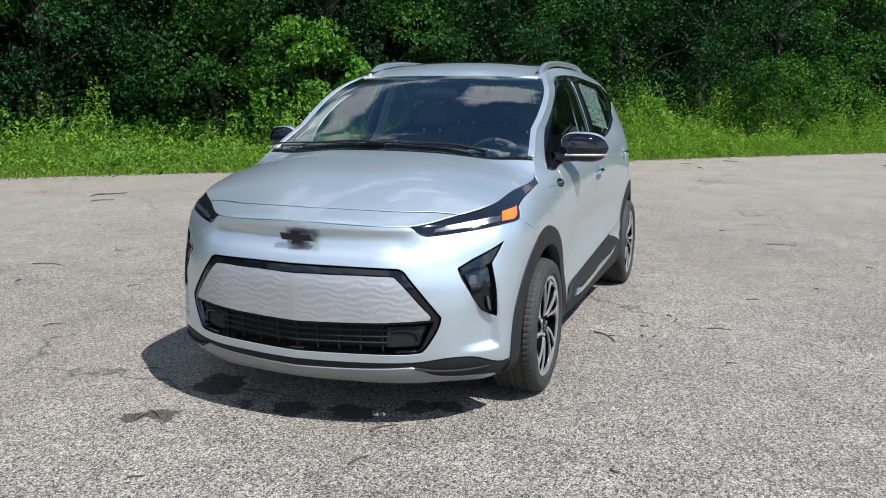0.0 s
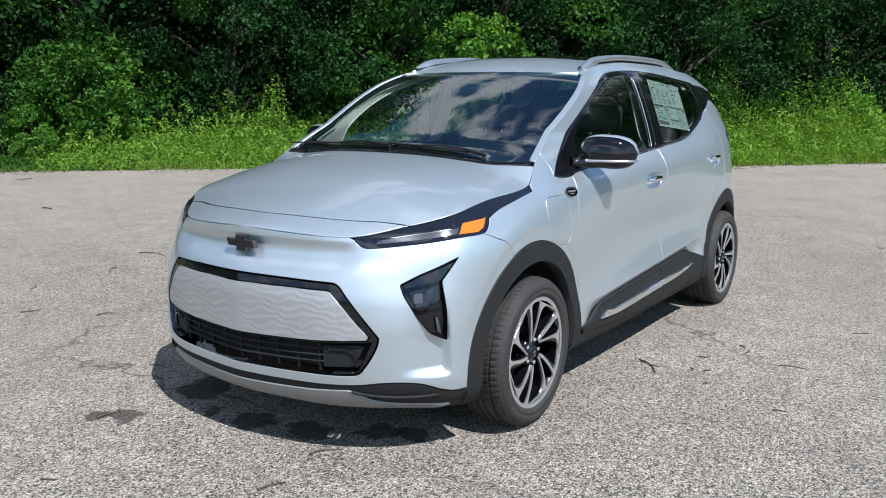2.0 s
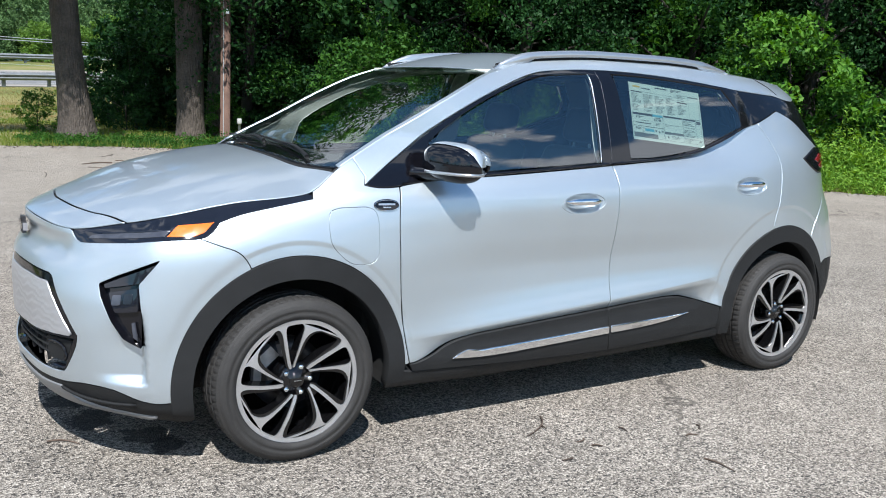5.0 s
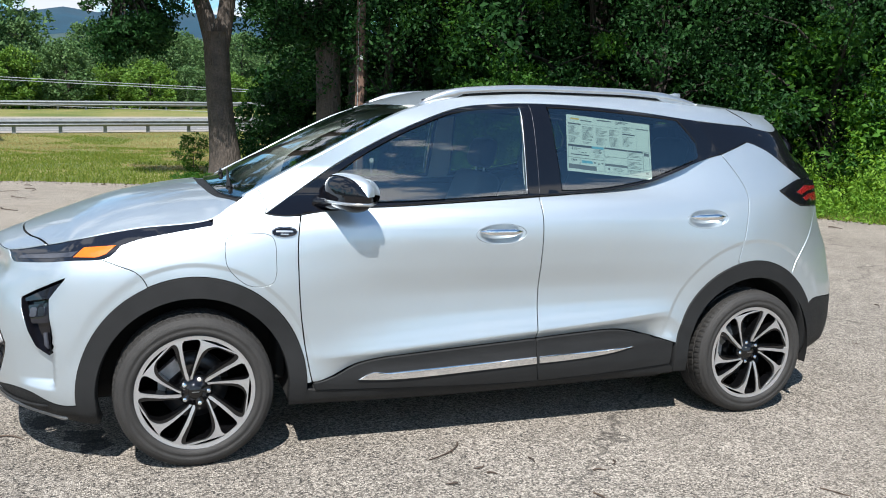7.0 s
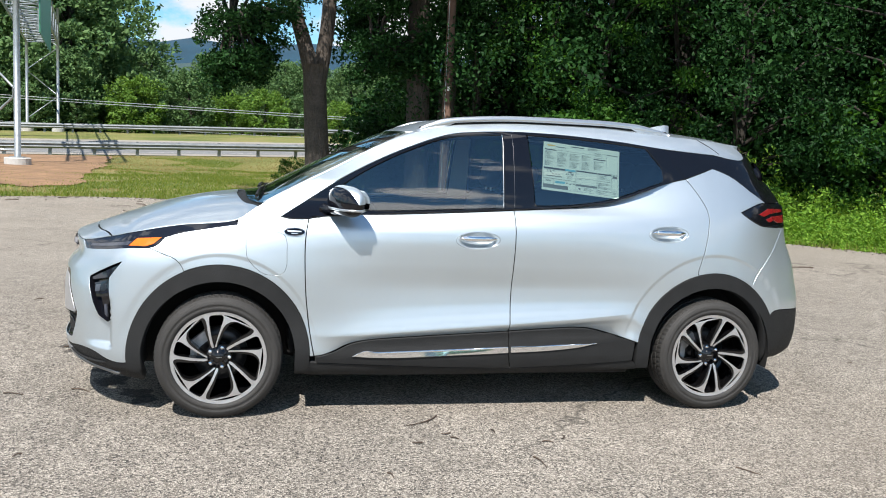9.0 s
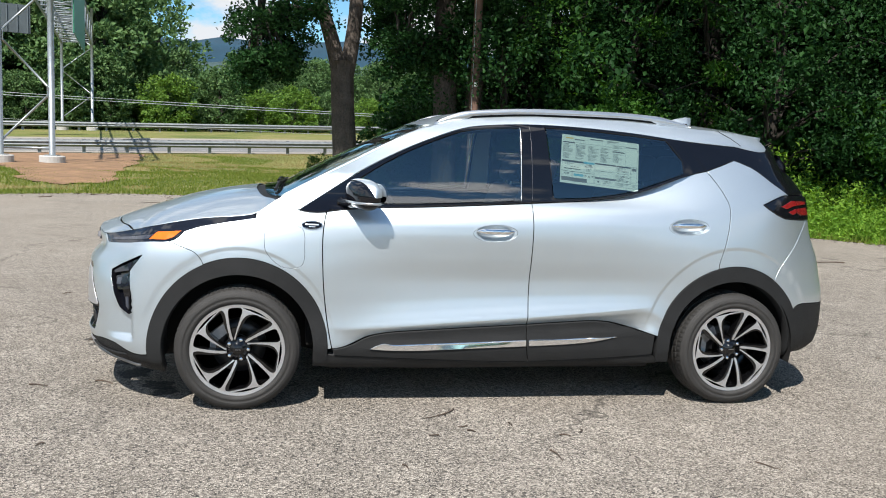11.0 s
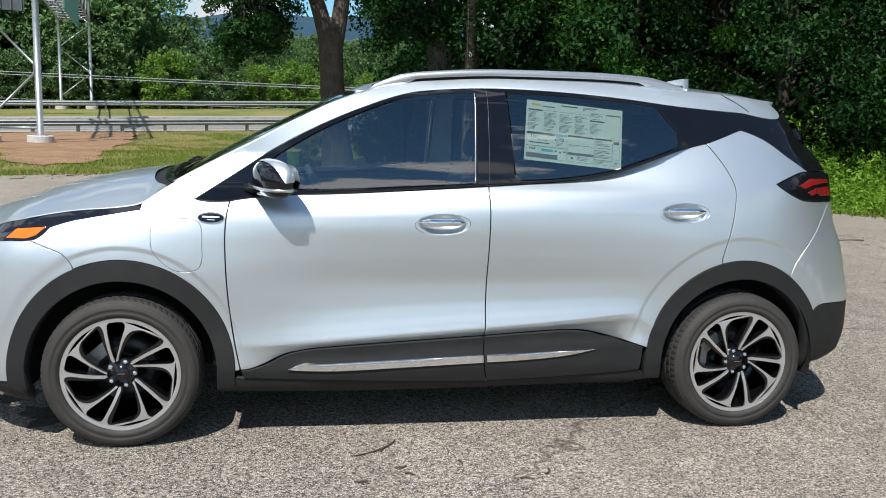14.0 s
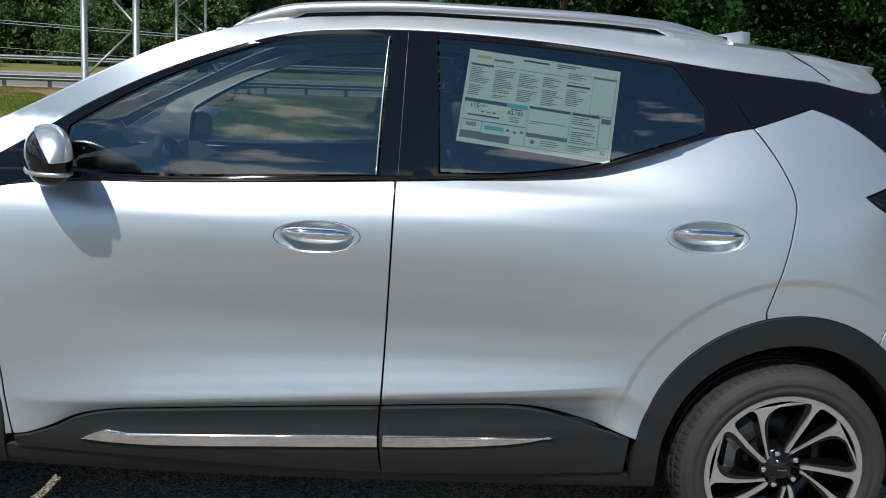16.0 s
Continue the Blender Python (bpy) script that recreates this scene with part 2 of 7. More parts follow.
def ground_material():
    """Old pale asphalt with worn aggregate, dark binder, drips and cracks."""
    m = bpy.data.materials.new("worn_asphalt")
    m.use_nodes = True
    n, l = m.node_tree.nodes, m.node_tree.links
    p = n["Principled BSDF"]
    tc = n.new("ShaderNodeTexCoord")

    def noise_at(scale, detail=3, rough=0.6):
        t = n.new("ShaderNodeTexNoise")
        t.inputs["Scale"].default_value, t.inputs["Detail"].default_value, t.inputs["Roughness"].default_value = scale, detail, rough
        l.new(tc.outputs["Object"], t.inputs["Vector"])
        return t

    def mixed(a, b, f):
        x = n.new("ShaderNodeMix")
        x.data_type = "RGBA"
        for k, v in (("A", a), ("B", b)):
            if isinstance(v, tuple):
                x.inputs[k].default_value = (*v, 1)
            else:
                l.new(v, x.inputs[k])
        l.new(f, x.inputs["Factor"])
        return x.outputs["Result"]

    def span(v, a, b, lo=0.0, hi=1.0):
        r = n.new("ShaderNodeMapRange")
        r.inputs["From Min"].default_value, r.inputs["From Max"].default_value = a, b
        r.inputs["To Min"].default_value, r.inputs["To Max"].default_value = lo, hi
        l.new(v, r.inputs["Value"])
        return r.outputs["Result"]

    stones = n.new("ShaderNodeTexVoronoi")
    stones.inputs["Scale"].default_value = 132
    l.new(tc.outputs["Object"], stones.inputs["Vector"])
    sep = n.new("ShaderNodeSeparateColor")
    l.new(stones.outputs["Color"], sep.inputs["Color"])
    stone = mixed((0.196, 0.175, 0.147), (0.556, 0.500, 0.430), span(sep.outputs[0], 0.1, 0.95))
    binder = n.new("ShaderNodeMath")
    binder.operation = "MULTIPLY"
    l.new(span(stones.outputs["Distance"], 0.46, 0.60), binder.inputs[0])
    l.new(span(noise_at(34, 3).outputs["Fac"], 0.35, 0.62, 0.2, 1.0), binder.inputs[1])
    col = mixed(stone, (0.092, 0.08, 0.070), binder.outputs[0])
    pits = span(noise_at(75, 2).outputs["Fac"], 0.575, 0.63)
    col = mixed(col, (0.06, 0.056, 0.052), pits)
    large = noise_at(0.55, 4, 0.65)
    tone = n.new("ShaderNodeVectorMath")
    tone.operation = "SCALE"
    l.new(col, tone.inputs[0])
    mottle = n.new("ShaderNodeMath")
    mottle.operation = "MULTIPLY"
    l.new(span(large.outputs["Fac"], 0.3, 0.7, 0.84, 1.12), mottle.inputs[0]), l.new(span(noise_at(3.6, 9, 0.8).outputs["Fac"], 0.3, 0.7, 0.74, 1.22), mottle.inputs[1])
    l.new(mottle.outputs[0], tone.inputs["Scale"])
    warm = mixed(tone.outputs["Vector"], (0.27, 0.225, 0.18), span(noise_at(0.23, 3).outputs["Fac"], 0.52, 0.75, 0, 0.4))
    # dust and soil gathered towards the grass
    place = n.new("ShaderNodeSeparateXYZ")
    l.new(tc.outputs["Object"], place.inputs["Vector"])
    dusty = n.new("ShaderNodeMath")
    dusty.operation = "MULTIPLY"
    both_ways = n.new("ShaderNodeMath")
    both_ways.operation = "MAXIMUM"
    l.new(span(place.outputs["Y"], -1.5, -8.0), both_ways.inputs[0]), l.new(span(place.outputs["X"], -4.5, -11.0), both_ways.inputs[1])
    l.new(both_ways.outputs[0], dusty.inputs[0]), l.new(span(noise_at(1.3, 5, 0.7).outputs["Fac"], 0.3, 0.65, 0.10, 0.60), dusty.inputs[1])
    warm = mixed(warm, (0.355, 0.312, 0.260), dusty.outputs[0])
    # cracks
    wob = n.new("ShaderNodeVectorMath")
    wob.operation = "ADD"
    nz = noise_at(1.1, 4)
    l.new(tc.outputs["Object"], wob.inputs[0]), l.new(nz.outputs["Color"], wob.inputs[1])
    ck = n.new("ShaderNodeTexVoronoi")
    ck.feature = "DISTANCE_TO_EDGE"
    ck.inputs["Scale"].default_value = 0.22
    l.new(wob.outputs["Vector"], ck.inputs["Vector"])
    crack = n.new("ShaderNodeMath")
    crack.operation = "MULTIPLY"
    l.new(span(ck.outputs["Distance"], 0.0, 0.0036, 0.75, 0), crack.inputs[0])
    l.new(span(noise_at(0.5, 2).outputs["Fac"], 0.44, 0.56), crack.inputs[1])
    warm = mixed(warm, (0.05, 0.045, 0.04), crack.outputs[0])
    # water drips under the nose
    edge = noise_at(9, 4)
    for k, (cx, cy, r) in enumerate([(0.50, -0.60, 0.16), (0.94, -0.60, 0.09), (0.66, -0.12, 0.10), (0.60, 0.14, 0.11), (0.44, 0.38, 0.09), (0.40, 0.52, 0.06), (0.70, -0.33, 0.06), (1.03, -0.68, 0.05), (2.35, 0.05, 0.09), (2.1, -0.1, 0.06)]):
        d = n.new("ShaderNodeVectorMath")
        d.operation = "DISTANCE"
        l.new(tc.outputs["Object"], d.inputs[0])
        d.inputs[1].default_value = (cx, cy, 0)
        s = n.new("ShaderNodeMath")
        s.operation = "SUBTRACT"
        l.new(d.outputs["Value"], s.inputs[0])
        l.new(span(edge.outputs["Fac"], 0.3, 0.7, -0.05, 0.05), s.inputs[1])
        warm = mixed(warm, (0.035, 0.033, 0.031), span(s.outputs[0], r * 0.8, r * 0.8 + 0.015, 0.8, 0))
    l.new(warm, p.inputs["Base Color"])
    p.inputs["Roughness"].default_value, p.inputs["Specular IOR Level"].default_value = 0.9, 0.25
    b = n.new("ShaderNodeBump")
    b.inputs["Strength"].default_value, b.inputs["Distance"].default_value = 0.75, 0.007
    h = n.new("ShaderNodeMath")
    h.operation = "SUBTRACT"
    l.new(span(stones.outputs["Distance"], 0, 0.7, 1, 0), h.inputs[0]), l.new(pits, h.inputs[1])
    l.new(h.outputs[0], b.inputs["Height"]), l.new(b.outputs["Normal"], p.inputs["Normal"])
    return m


ASPHALT = ground_material()


def lawn_material():
    m = mat("lawn_soil", (0.11, 0.125, 0.04), 0.95, bump=0.5, bump_scale=40)
    n, l = m.node_tree.nodes, m.node_tree.links
    tc, a, b = n.new("ShaderNodeTexCoord"), n.new("ShaderNodeTexNoise"), n.new("ShaderNodeTexNoise")
    a.inputs["Scale"].default_value, a.inputs["Detail"].default_value = 0.35, 6
    b.inputs["Scale"].default_value, b.inputs["Detail"].default_value = 9, 5
    r = n.new("ShaderNodeValToRGB")
    for pos, c in ((0.36, (0.075, 0.105, 0.020)), (0.5, (0.14, 0.155, 0.032)), (0.66, (0.24, 0.19, 0.08))):
        e = r.color_ramp.elements[0] if pos == 0.36 else r.color_ramp.elements.new(pos)
        e.position, e.color = pos, (*c, 1)
    mx = n.new("ShaderNodeMath")
    mx.operation = "MULTIPLY_ADD"
    mx.inputs[1].default_value, mx.inputs[2].default_value = 0.45, 0.0
    ad = n.new("ShaderNodeMath")
    ad.operation = "MULTIPLY_ADD"
    ad.inputs[1].default_value = 0.55
    l.new(tc.outputs["Object"], a.inputs["Vector"]), l.new(tc.outputs["Object"], b.inputs["Vector"])
    l.new(b.outputs["Fac"], mx.inputs[0]), l.new(a.outputs["Fac"], ad.inputs[0]), l.new(mx.outputs[0], ad.inputs[2])
    l.new(ad.outputs[0], r.inputs["Fac"]), l.new(r.outputs["Color"], n["Principled BSDF"].inputs["Base Color"])
    return m


LAWN = lawn_material()
DIRT = mat("bare_dirt", (0.235, 0.138, 0.074), 0.95, vary=0.3, scale=1.6, fine=0.25, fine_scale=22, bump=0.6, bump_scale=25)
ROAD = mat("road_asphalt", (0.17, 0.17, 0.17), 0.9, vary=0.1, scale=0.8, fine=0.15, fine_scale=30)
# wooded hills with the blue of distance haze mixed into their colour
HILL_NEAR_HAZY = mat("hazy_hill_near", (0.030, 0.062, 0.060), 0.95, vary=0.25, scale=0.05, fine=0.35, fine_scale=0.35)
HILL_FAR_HAZY = mat("hazy_hill_far", (0.008, 0.042, 0.072), 0.95, vary=0.15, scale=0.03, fine=0.12, fine_scale=0.3)

# ---- mesh helpers ----
def mesh_of(name, verts, faces, material=None, smooth=False):
    me = bpy.data.meshes.new(name)
    me.from_pydata([tuple(map(float, v)) for v in verts], [], [tuple(map(int, f)) for f in faces])
    if material:
        me.materials.append(material)
    if smooth:
        me.polygons.foreach_set("use_smooth", [True] * len(me.polygons))
    me.update()
    return me


def part(name, data, material=None, parent=None, label=""):
    """Link a bmesh or a mesh as one object under a thing or a part."""
    if isinstance(data, bmesh.types.BMesh):
        me = bpy.data.meshes.new(name)
        data.to_mesh(me)
        data.free()
        data = me
    if material and not data.materials:
        data.materials.append(material)
    ob = new(name, data)
    if parent:
        ob.parent = parent
    return tagged(ob, label=label)


def thing(name, label, category, group="", at=(0, 0, 0), kind=""):
    ob = new(name)
    ob.empty_display_size = 0.1
    ob.location = at
    return tagged(ob, label, category, group, kind)


def block(size, centre=(0, 0, 0), bevel=0.0, segments=2):
    bm = bmesh.new()
    bmesh.ops.create_cube(bm, size=1, matrix=Matrix.Translation(centre) @ Matrix.Diagonal((*size, 1)))
    if bevel:
        bmesh.ops.bevel(bm, geom=bm.edges[:], offset=bevel, segments=segments, affect="EDGES", profile=0.5)
        for f in bm.faces:
            f.smooth = True
    return bm


def tube(points, radii, sides=8, caps=True):
    """Vertices and faces of a tapered tube along points."""
    pts = [Vector(p) for p in points]
    verts, faces = [], []
    a = None
    for i, p in enumerate(pts):
        d = (pts[min(i + 1, len(pts) - 1)] - pts[max(i - 1, 0)]).normalized()
        if a is None:
            a = d.cross(Vector((0, 0, 1)) if abs(d.z) < 0.9 else Vector((1, 0, 0)))
        a = (a - d * a.dot(d)).normalized()
        b = d.cross(a)
        r = radii[i] if hasattr(radii, "__len__") else radii
        for k in range(sides):
            w = 2 * math.pi * k / sides
            verts.append(p + (a * math.cos(w) + b * math.sin(w)) * r)
        if i:
            for k in range(sides):
                q = (k + 1) % sides
                faces.append(((i - 1) * sides + k, (i - 1) * sides + q, i * sides + q, i * sides + k))
    if caps:
        faces.append(tuple(range(sides)))
        faces.append(tuple(reversed(range(len(verts) - sides, len(verts)))))
    return verts, faces


def joined(pieces):
    """One (verts, faces) out of several."""
    verts, faces = [], []
    for v, f in pieces:
        k = len(verts)
        verts += list(v)
        faces += [tuple(i + k for i in q) for q in f]
    return verts, faces


def bar(a, b, width, height, up=(0, 0, 1)):
    """A square bar between two points."""
    a, b = Vector(a), Vector(b)
    d = (b - a).normalized()
    s = d.cross(Vector(up))
    s = s.normalized() if s.length > 1e-4 else Vector((1, 0, 0))
    u = s.cross(d)
    v = [p + s * sx * width / 2 + u * su * height / 2 for p in (a, b) for sx, su in ((-1, -1), (1, -1), (1, 1), (-1, 1))]
    return v, [(0, 1, 2, 3), (7, 6, 5, 4), (0, 4, 5, 1), (1, 5, 6, 2), (2, 6, 7, 3), (3, 7, 4, 0)]


def writing(text, size, material, parent, matrix, name="writing", align="CENTER"):
    cu = bpy.data.curves.new(name, "FONT")
    cu.body, cu.size, cu.align_x, cu.align_y, cu.extrude = text, size, align, "CENTER", 0.0004
    ob = new(name, cu)
    cu.materials.append(material)
    ob.parent, ob.matrix_local = parent, matrix
    return ob



# ---- car form ----
def curve(pairs):
    """A smooth, non-overshooting curve through (x, y) pairs."""
    p = sorted(pairs)
    xs, ys = np.array([a for a, b in p], float), np.array([b for a, b in p], float)
    h, d = np.diff(xs), np.diff(ys) / np.diff(xs)
    m = np.zeros(len(xs))
    m[0], m[-1] = d[0], d[-1]
    for i in range(1, len(xs) - 1):
        if d[i - 1] * d[i] > 0:
            a, b = 2 * h[i] + h[i - 1], h[i] + 2 * h[i - 1]
            m[i] = (a + b) / (a / d[i - 1] + b / d[i])

    def f(x):
        x = np.clip(np.asarray(x, float), xs[0], xs[-1])
        i = np.clip(np.searchsorted(xs, x) - 1, 0, len(xs) - 2)
        u = (x - xs[i]) / h[i]
        return (ys[i] * (1 + 2 * u) * (1 - u) ** 2 + h[i] * m[i] * u * (1 - u) ** 2
                + ys[i + 1] * u * u * (3 - 2 * u) + h[i] * m[i + 1] * u * u * (u - 1))
    return f


def ramp(x, a, b):
    u = np.clip((np.asarray(x, float) - a) / (b - a), 0, 1)
    return u * u * (3 - 2 * u)


def spline(points, n=10):
    """A dense polyline through points of any dimension (Catmull-Rom, by distance)."""
    p = np.array(points, float)
    if len(p) == 2:
        u = np.linspace(0, 1, max(2, n))[:, None]
        return p[0] * (1 - u) + p[1] * u
    t = np.concatenate([[0], np.cumsum(np.linalg.norm(np.diff(p, axis=0), axis=1) ** 0.7)])
    m = np.zeros_like(p)
    m[1:-1] = ((p[2:] - p[1:-1]) / (t[2:] - t[1:-1])[:, None] * (t[1:-1] - t[:-2])[:, None]
               + (p[1:-1] - p[:-2]) / (t[1:-1] - t[:-2])[:, None] * (t[2:] - t[1:-1])[:, None]) / (t[2:] - t[:-2])[:, None]
    m[0], m[-1] = 2 * (p[1] - p[0]) / (t[1] - t[0]) - m[1], 2 * (p[-1] - p[-2]) / (t[-1] - t[-2]) - m[-2]
    out = []
    for i in range(len(p) - 1):
        u = np.linspace(0, 1, n, endpoint=i == len(p) - 2)[:, None]
        h = t[i + 1] - t[i]
        out.append(p[i] * (1 + 2 * u) * (1 - u) ** 2 + h * m[i] * u * (1 - u) ** 2 + p[i + 1] * u * u * (3 - 2 * u) + h * m[i + 1] * u * u * (u - 1))
    return np.concatenate(out)


# the plan outline of the left half at bumper height, nose to tail
PLAN = spline([(0.862, 0), (0.845, 0.2), (0.806, 0.4), (0.737, 0.555), (0.64, 0.685), (0.53, 0.782), (0.42, 0.828), (0.25, 0.857), (0, 0.870),
               (-0.6, 0.871), (-1.4, 0.872), (-2.2, 0.873), (-2.7, 0.866), (-2.95, 0.84), (-3.15, 0.785), (-3.31, 0.69), (-3.40, 0.5), (-3.435, 0.25), (-3.44, 0)], 40)
PLAN_S = np.concatenate([[0], np.cumsum(np.linalg.norm(np.diff(PLAN, axis=0), axis=1))])
S_END = PLAN_S[-1]


def s_of(x, y=0.87):
    """The distance along the plan outline next to (x, y)."""
    return float(PLAN_S[np.argmin((PLAN[:, 0] - x) ** 2 + (PLAN[:, 1] - abs(y)) ** 2)])


def sx(x):
    return float(np.interp(-x, -PLAN[:, 0], PLAN_S))


# how far the side lies inside the plan outline, by height, at stations along it
STATIONS = [
    (0.0, curve([(.16, .2), (.2, .08), (.25, .03), (.33, .012), (.40, .006), (.5, .002), (.6, 0), (.68, .012), (.725, .03), (.76, .058), (.8, .064), (.835, .061), (.855, .062), (.9, .12)])),
    (s_of(.785, .45), curve([(.16, .2), (.2, .08), (.25, .03), (.33, .008), (.4, .003), (.5, 0), (.6, .004), (.68, .02), (.725, .035), (.765, .06), (.8, .068), (.84, .075), (.88, .11)])),
    (s_of(.62, .705), curve([(.16, .18), (.2, .08), (.25, .02), (.33, 0), (.5, 0), (.6, .01), (.7, .033), (.75, .045), (.8, .062), (.85, .092), (.889, .125), (.93, .17)])),
    (s_of(.45, .818), curve([(.16, .1), (.2, .05), (.25, .01), (.33, 0), (.5, 0), (.6, .003), (.7, .01), (.78, .02), (.83, .036), (.88, .07), (.92, .108), (.96, .15)])),
    (s_of(0), curve([(.16, .05), (.25, .01), (.33, 0), (.5, 0), (.7, .002), (.8, .01), (.88, .03), (.94, .06), (1.0, .107), (1.05, .137), (1.1, .16)])),
    (s_of(-.3), curve([(.16, .1), (.2, .06), (.25, .02), (.35, .005), (.5, .012), (.7, .006), (.85, .018), (.93, .034), (.98, .055), (1.02, .088), (1.06, .118), (1.1, .142), (1.2, .185)])),
    (s_of(-.9), curve([(.16, .11), (.2, .05), (.25, .018), (.32, .004), (.38, .014), (.41, .012), (.442, .004), (.472, .010), (.52, .021), (.58, .030), (.66, .033), (.8, .016), (.9, .01), (.955, .016), (1.0, .034), (1.035, .058), (1.06, .082), (1.09, .105), (1.18, .142), (1.3, .178), (1.4, .215), (1.46, .26), (1.54, .34)])),
    (s_of(-1.8), curve([(.16, .11), (.2, .055), (.25, .018), (.32, .004), (.38, .014), (.41, .012), (.442, .004), (.472, .010), (.52, .021), (.58, .029), (.66, .031), (.8, .013), (.9, .006), (.98, .012), (1.03, .03), (1.07, .055), (1.1, .085), (1.13, .112), (1.18, .142), (1.3, .18), (1.45, .23), (1.52, .275), (1.57, .36)])),
    (s_of(-2.65), curve([(.16, .1), (.2, .06), (.25, .02), (.35, 0), (.5, 0), (.7, 0), (.85, .008), (.95, .022), (1.05, .045), (1.15, .08), (1.25, .125), (1.35, .17), (1.42, .21), (1.48, .26), (1.53, .34)])),
    (s_of(-2.97), curve([(.16, .1), (.22, .06), (.3, .01), (.5, 0), (.7, .01), (.85, .028), (.95, .042), (1.05, .06), (1.15, .09), (1.25, .14), (1.35, .19), (1.42, .24), (1.48, .32), (1.53, .42)])),
    (s_of(-3.25, .74), curve([(.16, .2), (.25, .09), (.32, .02), (.45, 0), (.58, 0), (.7, .02), (.8, .04), (.95, .09), (1.05, .11), (1.15, .13), (1.2, .16), (1.35, .3), (1.44, .37), (1.5, .41)])),
    (S_END, curve([(.16, .2), (.28, .05), (.4, 0), (.6, 0), (.75, .04), (.9, .08), (1.05, .1), (1.15, .14), (1.25, .25), (1.35, .35), (1.42, .41), (1.5, .45)])),
]
ST_S = np.array([a for a, b in STATIONS])
WHEELS = (0.0, -2.675)
HUB = 0.313
LIPS = (1.068, 1.174)   # how far out the lip round each wheel arch lies


def inset(s, z):
    px = np.interp(s, PLAN_S, PLAN[:, 0])
    # the fold low on the doors climbs to the rear
    rise = np.clip((-px - 0.45) / 1.75, 0, 1) * 0.115 - 0.03
    zz = z - rise * ramp(-px, 0.35, 0.6) * (1 - ramp(-px, 2.15, 2.35)) * (1 - ramp(z, 0.5, 0.75)) * ramp(z, 0.3, 0.4)
    v = np.stack([f(zz) for _, f in STATIONS])
    n = len(ST_S)
    m = np.zeros_like(v)
    h = np.diff(ST_S)
    d = np.diff(v, axis=0) / h[:, None]
    for i in range(1, n - 1):
        m[i] = (d[i - 1] * h[i] + d[i] * h[i - 1]) / (h[i] + h[i - 1]) * 0.8
    i = np.clip(np.searchsorted(ST_S, s) - 1, 0, n - 2)
    k = np.arange(len(s))
    u, hh = (s - ST_S[i]) / h[i], h[i]
    r = (v[i, k] * (1 + 2 * u) * (1 - u) ** 2 + hh * m[i, k] * u * (1 - u) ** 2 + v[i + 1, k] * u * u * (3 - 2 * u) + hh * m[i + 1, k] * u * u * (u - 1))
    # raised lips round the wheel arches
    for wx, lip in zip(WHEELS, LIPS):
        q = np.hypot((px - wx) / 0.448, (z - HUB) / 0.478)
        r = r + 0.0045 * (1 - ramp(q, lip - .024, lip + .024)) * ramp(z, 0.35, 0.5) * ramp(q, 0.6, 0.9)
    return r


def side(uv):
    """The body's side: u along the plan outline (negative: the right half), v the height."""
    uv = np.asarray(uv, float).reshape(-1, 2)
    s, z = np.clip(np.abs(uv[:, 0]), 0, S_END), uv[:, 1]
    x, y = np.interp(s, PLAN_S, PLAN[:, 0]), np.interp(s, PLAN_S, PLAN[:, 1])
    e = 0.01
    a, b = np.clip(s - e, 0, S_END), np.clip(s + e, 0, S_END)
    tx = np.interp(b, PLAN_S, PLAN[:, 0]) - np.interp(a, PLAN_S, PLAN[:, 0])
    ty = np.interp(b, PLAN_S, PLAN[:, 1]) - np.interp(a, PLAN_S, PLAN[:, 1])
    flat = np.minimum(s, S_END - s) < 1e-6
    ty = np.where(flat, 0.12 * np.where(s < 1, 1, -1) * np.abs(tx) + np.where(s < 1, 1, -1) * 1e-3, ty)
    tx = np.where(flat, 0, tx)
    q = np.hypot(tx, ty)
    d = inset(s, z)
    return np.stack([x - d * ty / q, np.sign(uv[:, 0] + 1e-12) * (y + d * tx / q), z], 1)


def glazing(uv):
    """The side windows: one even curve that leans in more towards the roof."""
    uv = np.asarray(uv, float).reshape(-1, 2)
    p, q = side(uv), side(np.column_stack([uv[:, 0], np.full(len(uv), 1.10)]))
    h = uv[:, 1] - 1.10
    p[:, 1] = np.sign(p[:, 1]) * (np.abs(q[:, 1]) + .004 - .25 * h - .36 * h * h)
    return p


def frame_form(uv):
    """The black window frames: the glazing's curve, meeting the door below and the roof above."""
    uv = np.asarray(uv, float).reshape(-1, 2)
    w = (ramp(uv[:, 1], 1.02, 1.12) * (1 - ramp(uv[:, 1], 1.44, 1.505)) * (1 - ramp(np.abs(uv[:, 0]), sx(-2.30), sx(-2.50))))[:, None]
    return side(uv) * (1 - w) + glazing(uv) * w


FOLD = [(.46, .412), (.50, .414), (.75, .428), (1.06, .454), (1.49, .484), (1.85, .514), (2.18, .546), (2.26, .552)]


def door_side(uv):
    """The doors: the side with the crisp fold above the cladding, turned under below it."""
    p = side(uv)
    x = -p[:, 0]
    line = np.interp(x, [p[0] for p in FOLD], [p[1] for p in FOLD])
    k = ramp(x, .46, .66) * (1 - ramp(x, 2.08, 2.22))
    p[:, 1] -= np.sign(p[:, 1]) * .36 * np.clip(line - p[:, 2], 0, .12) * k
    return p


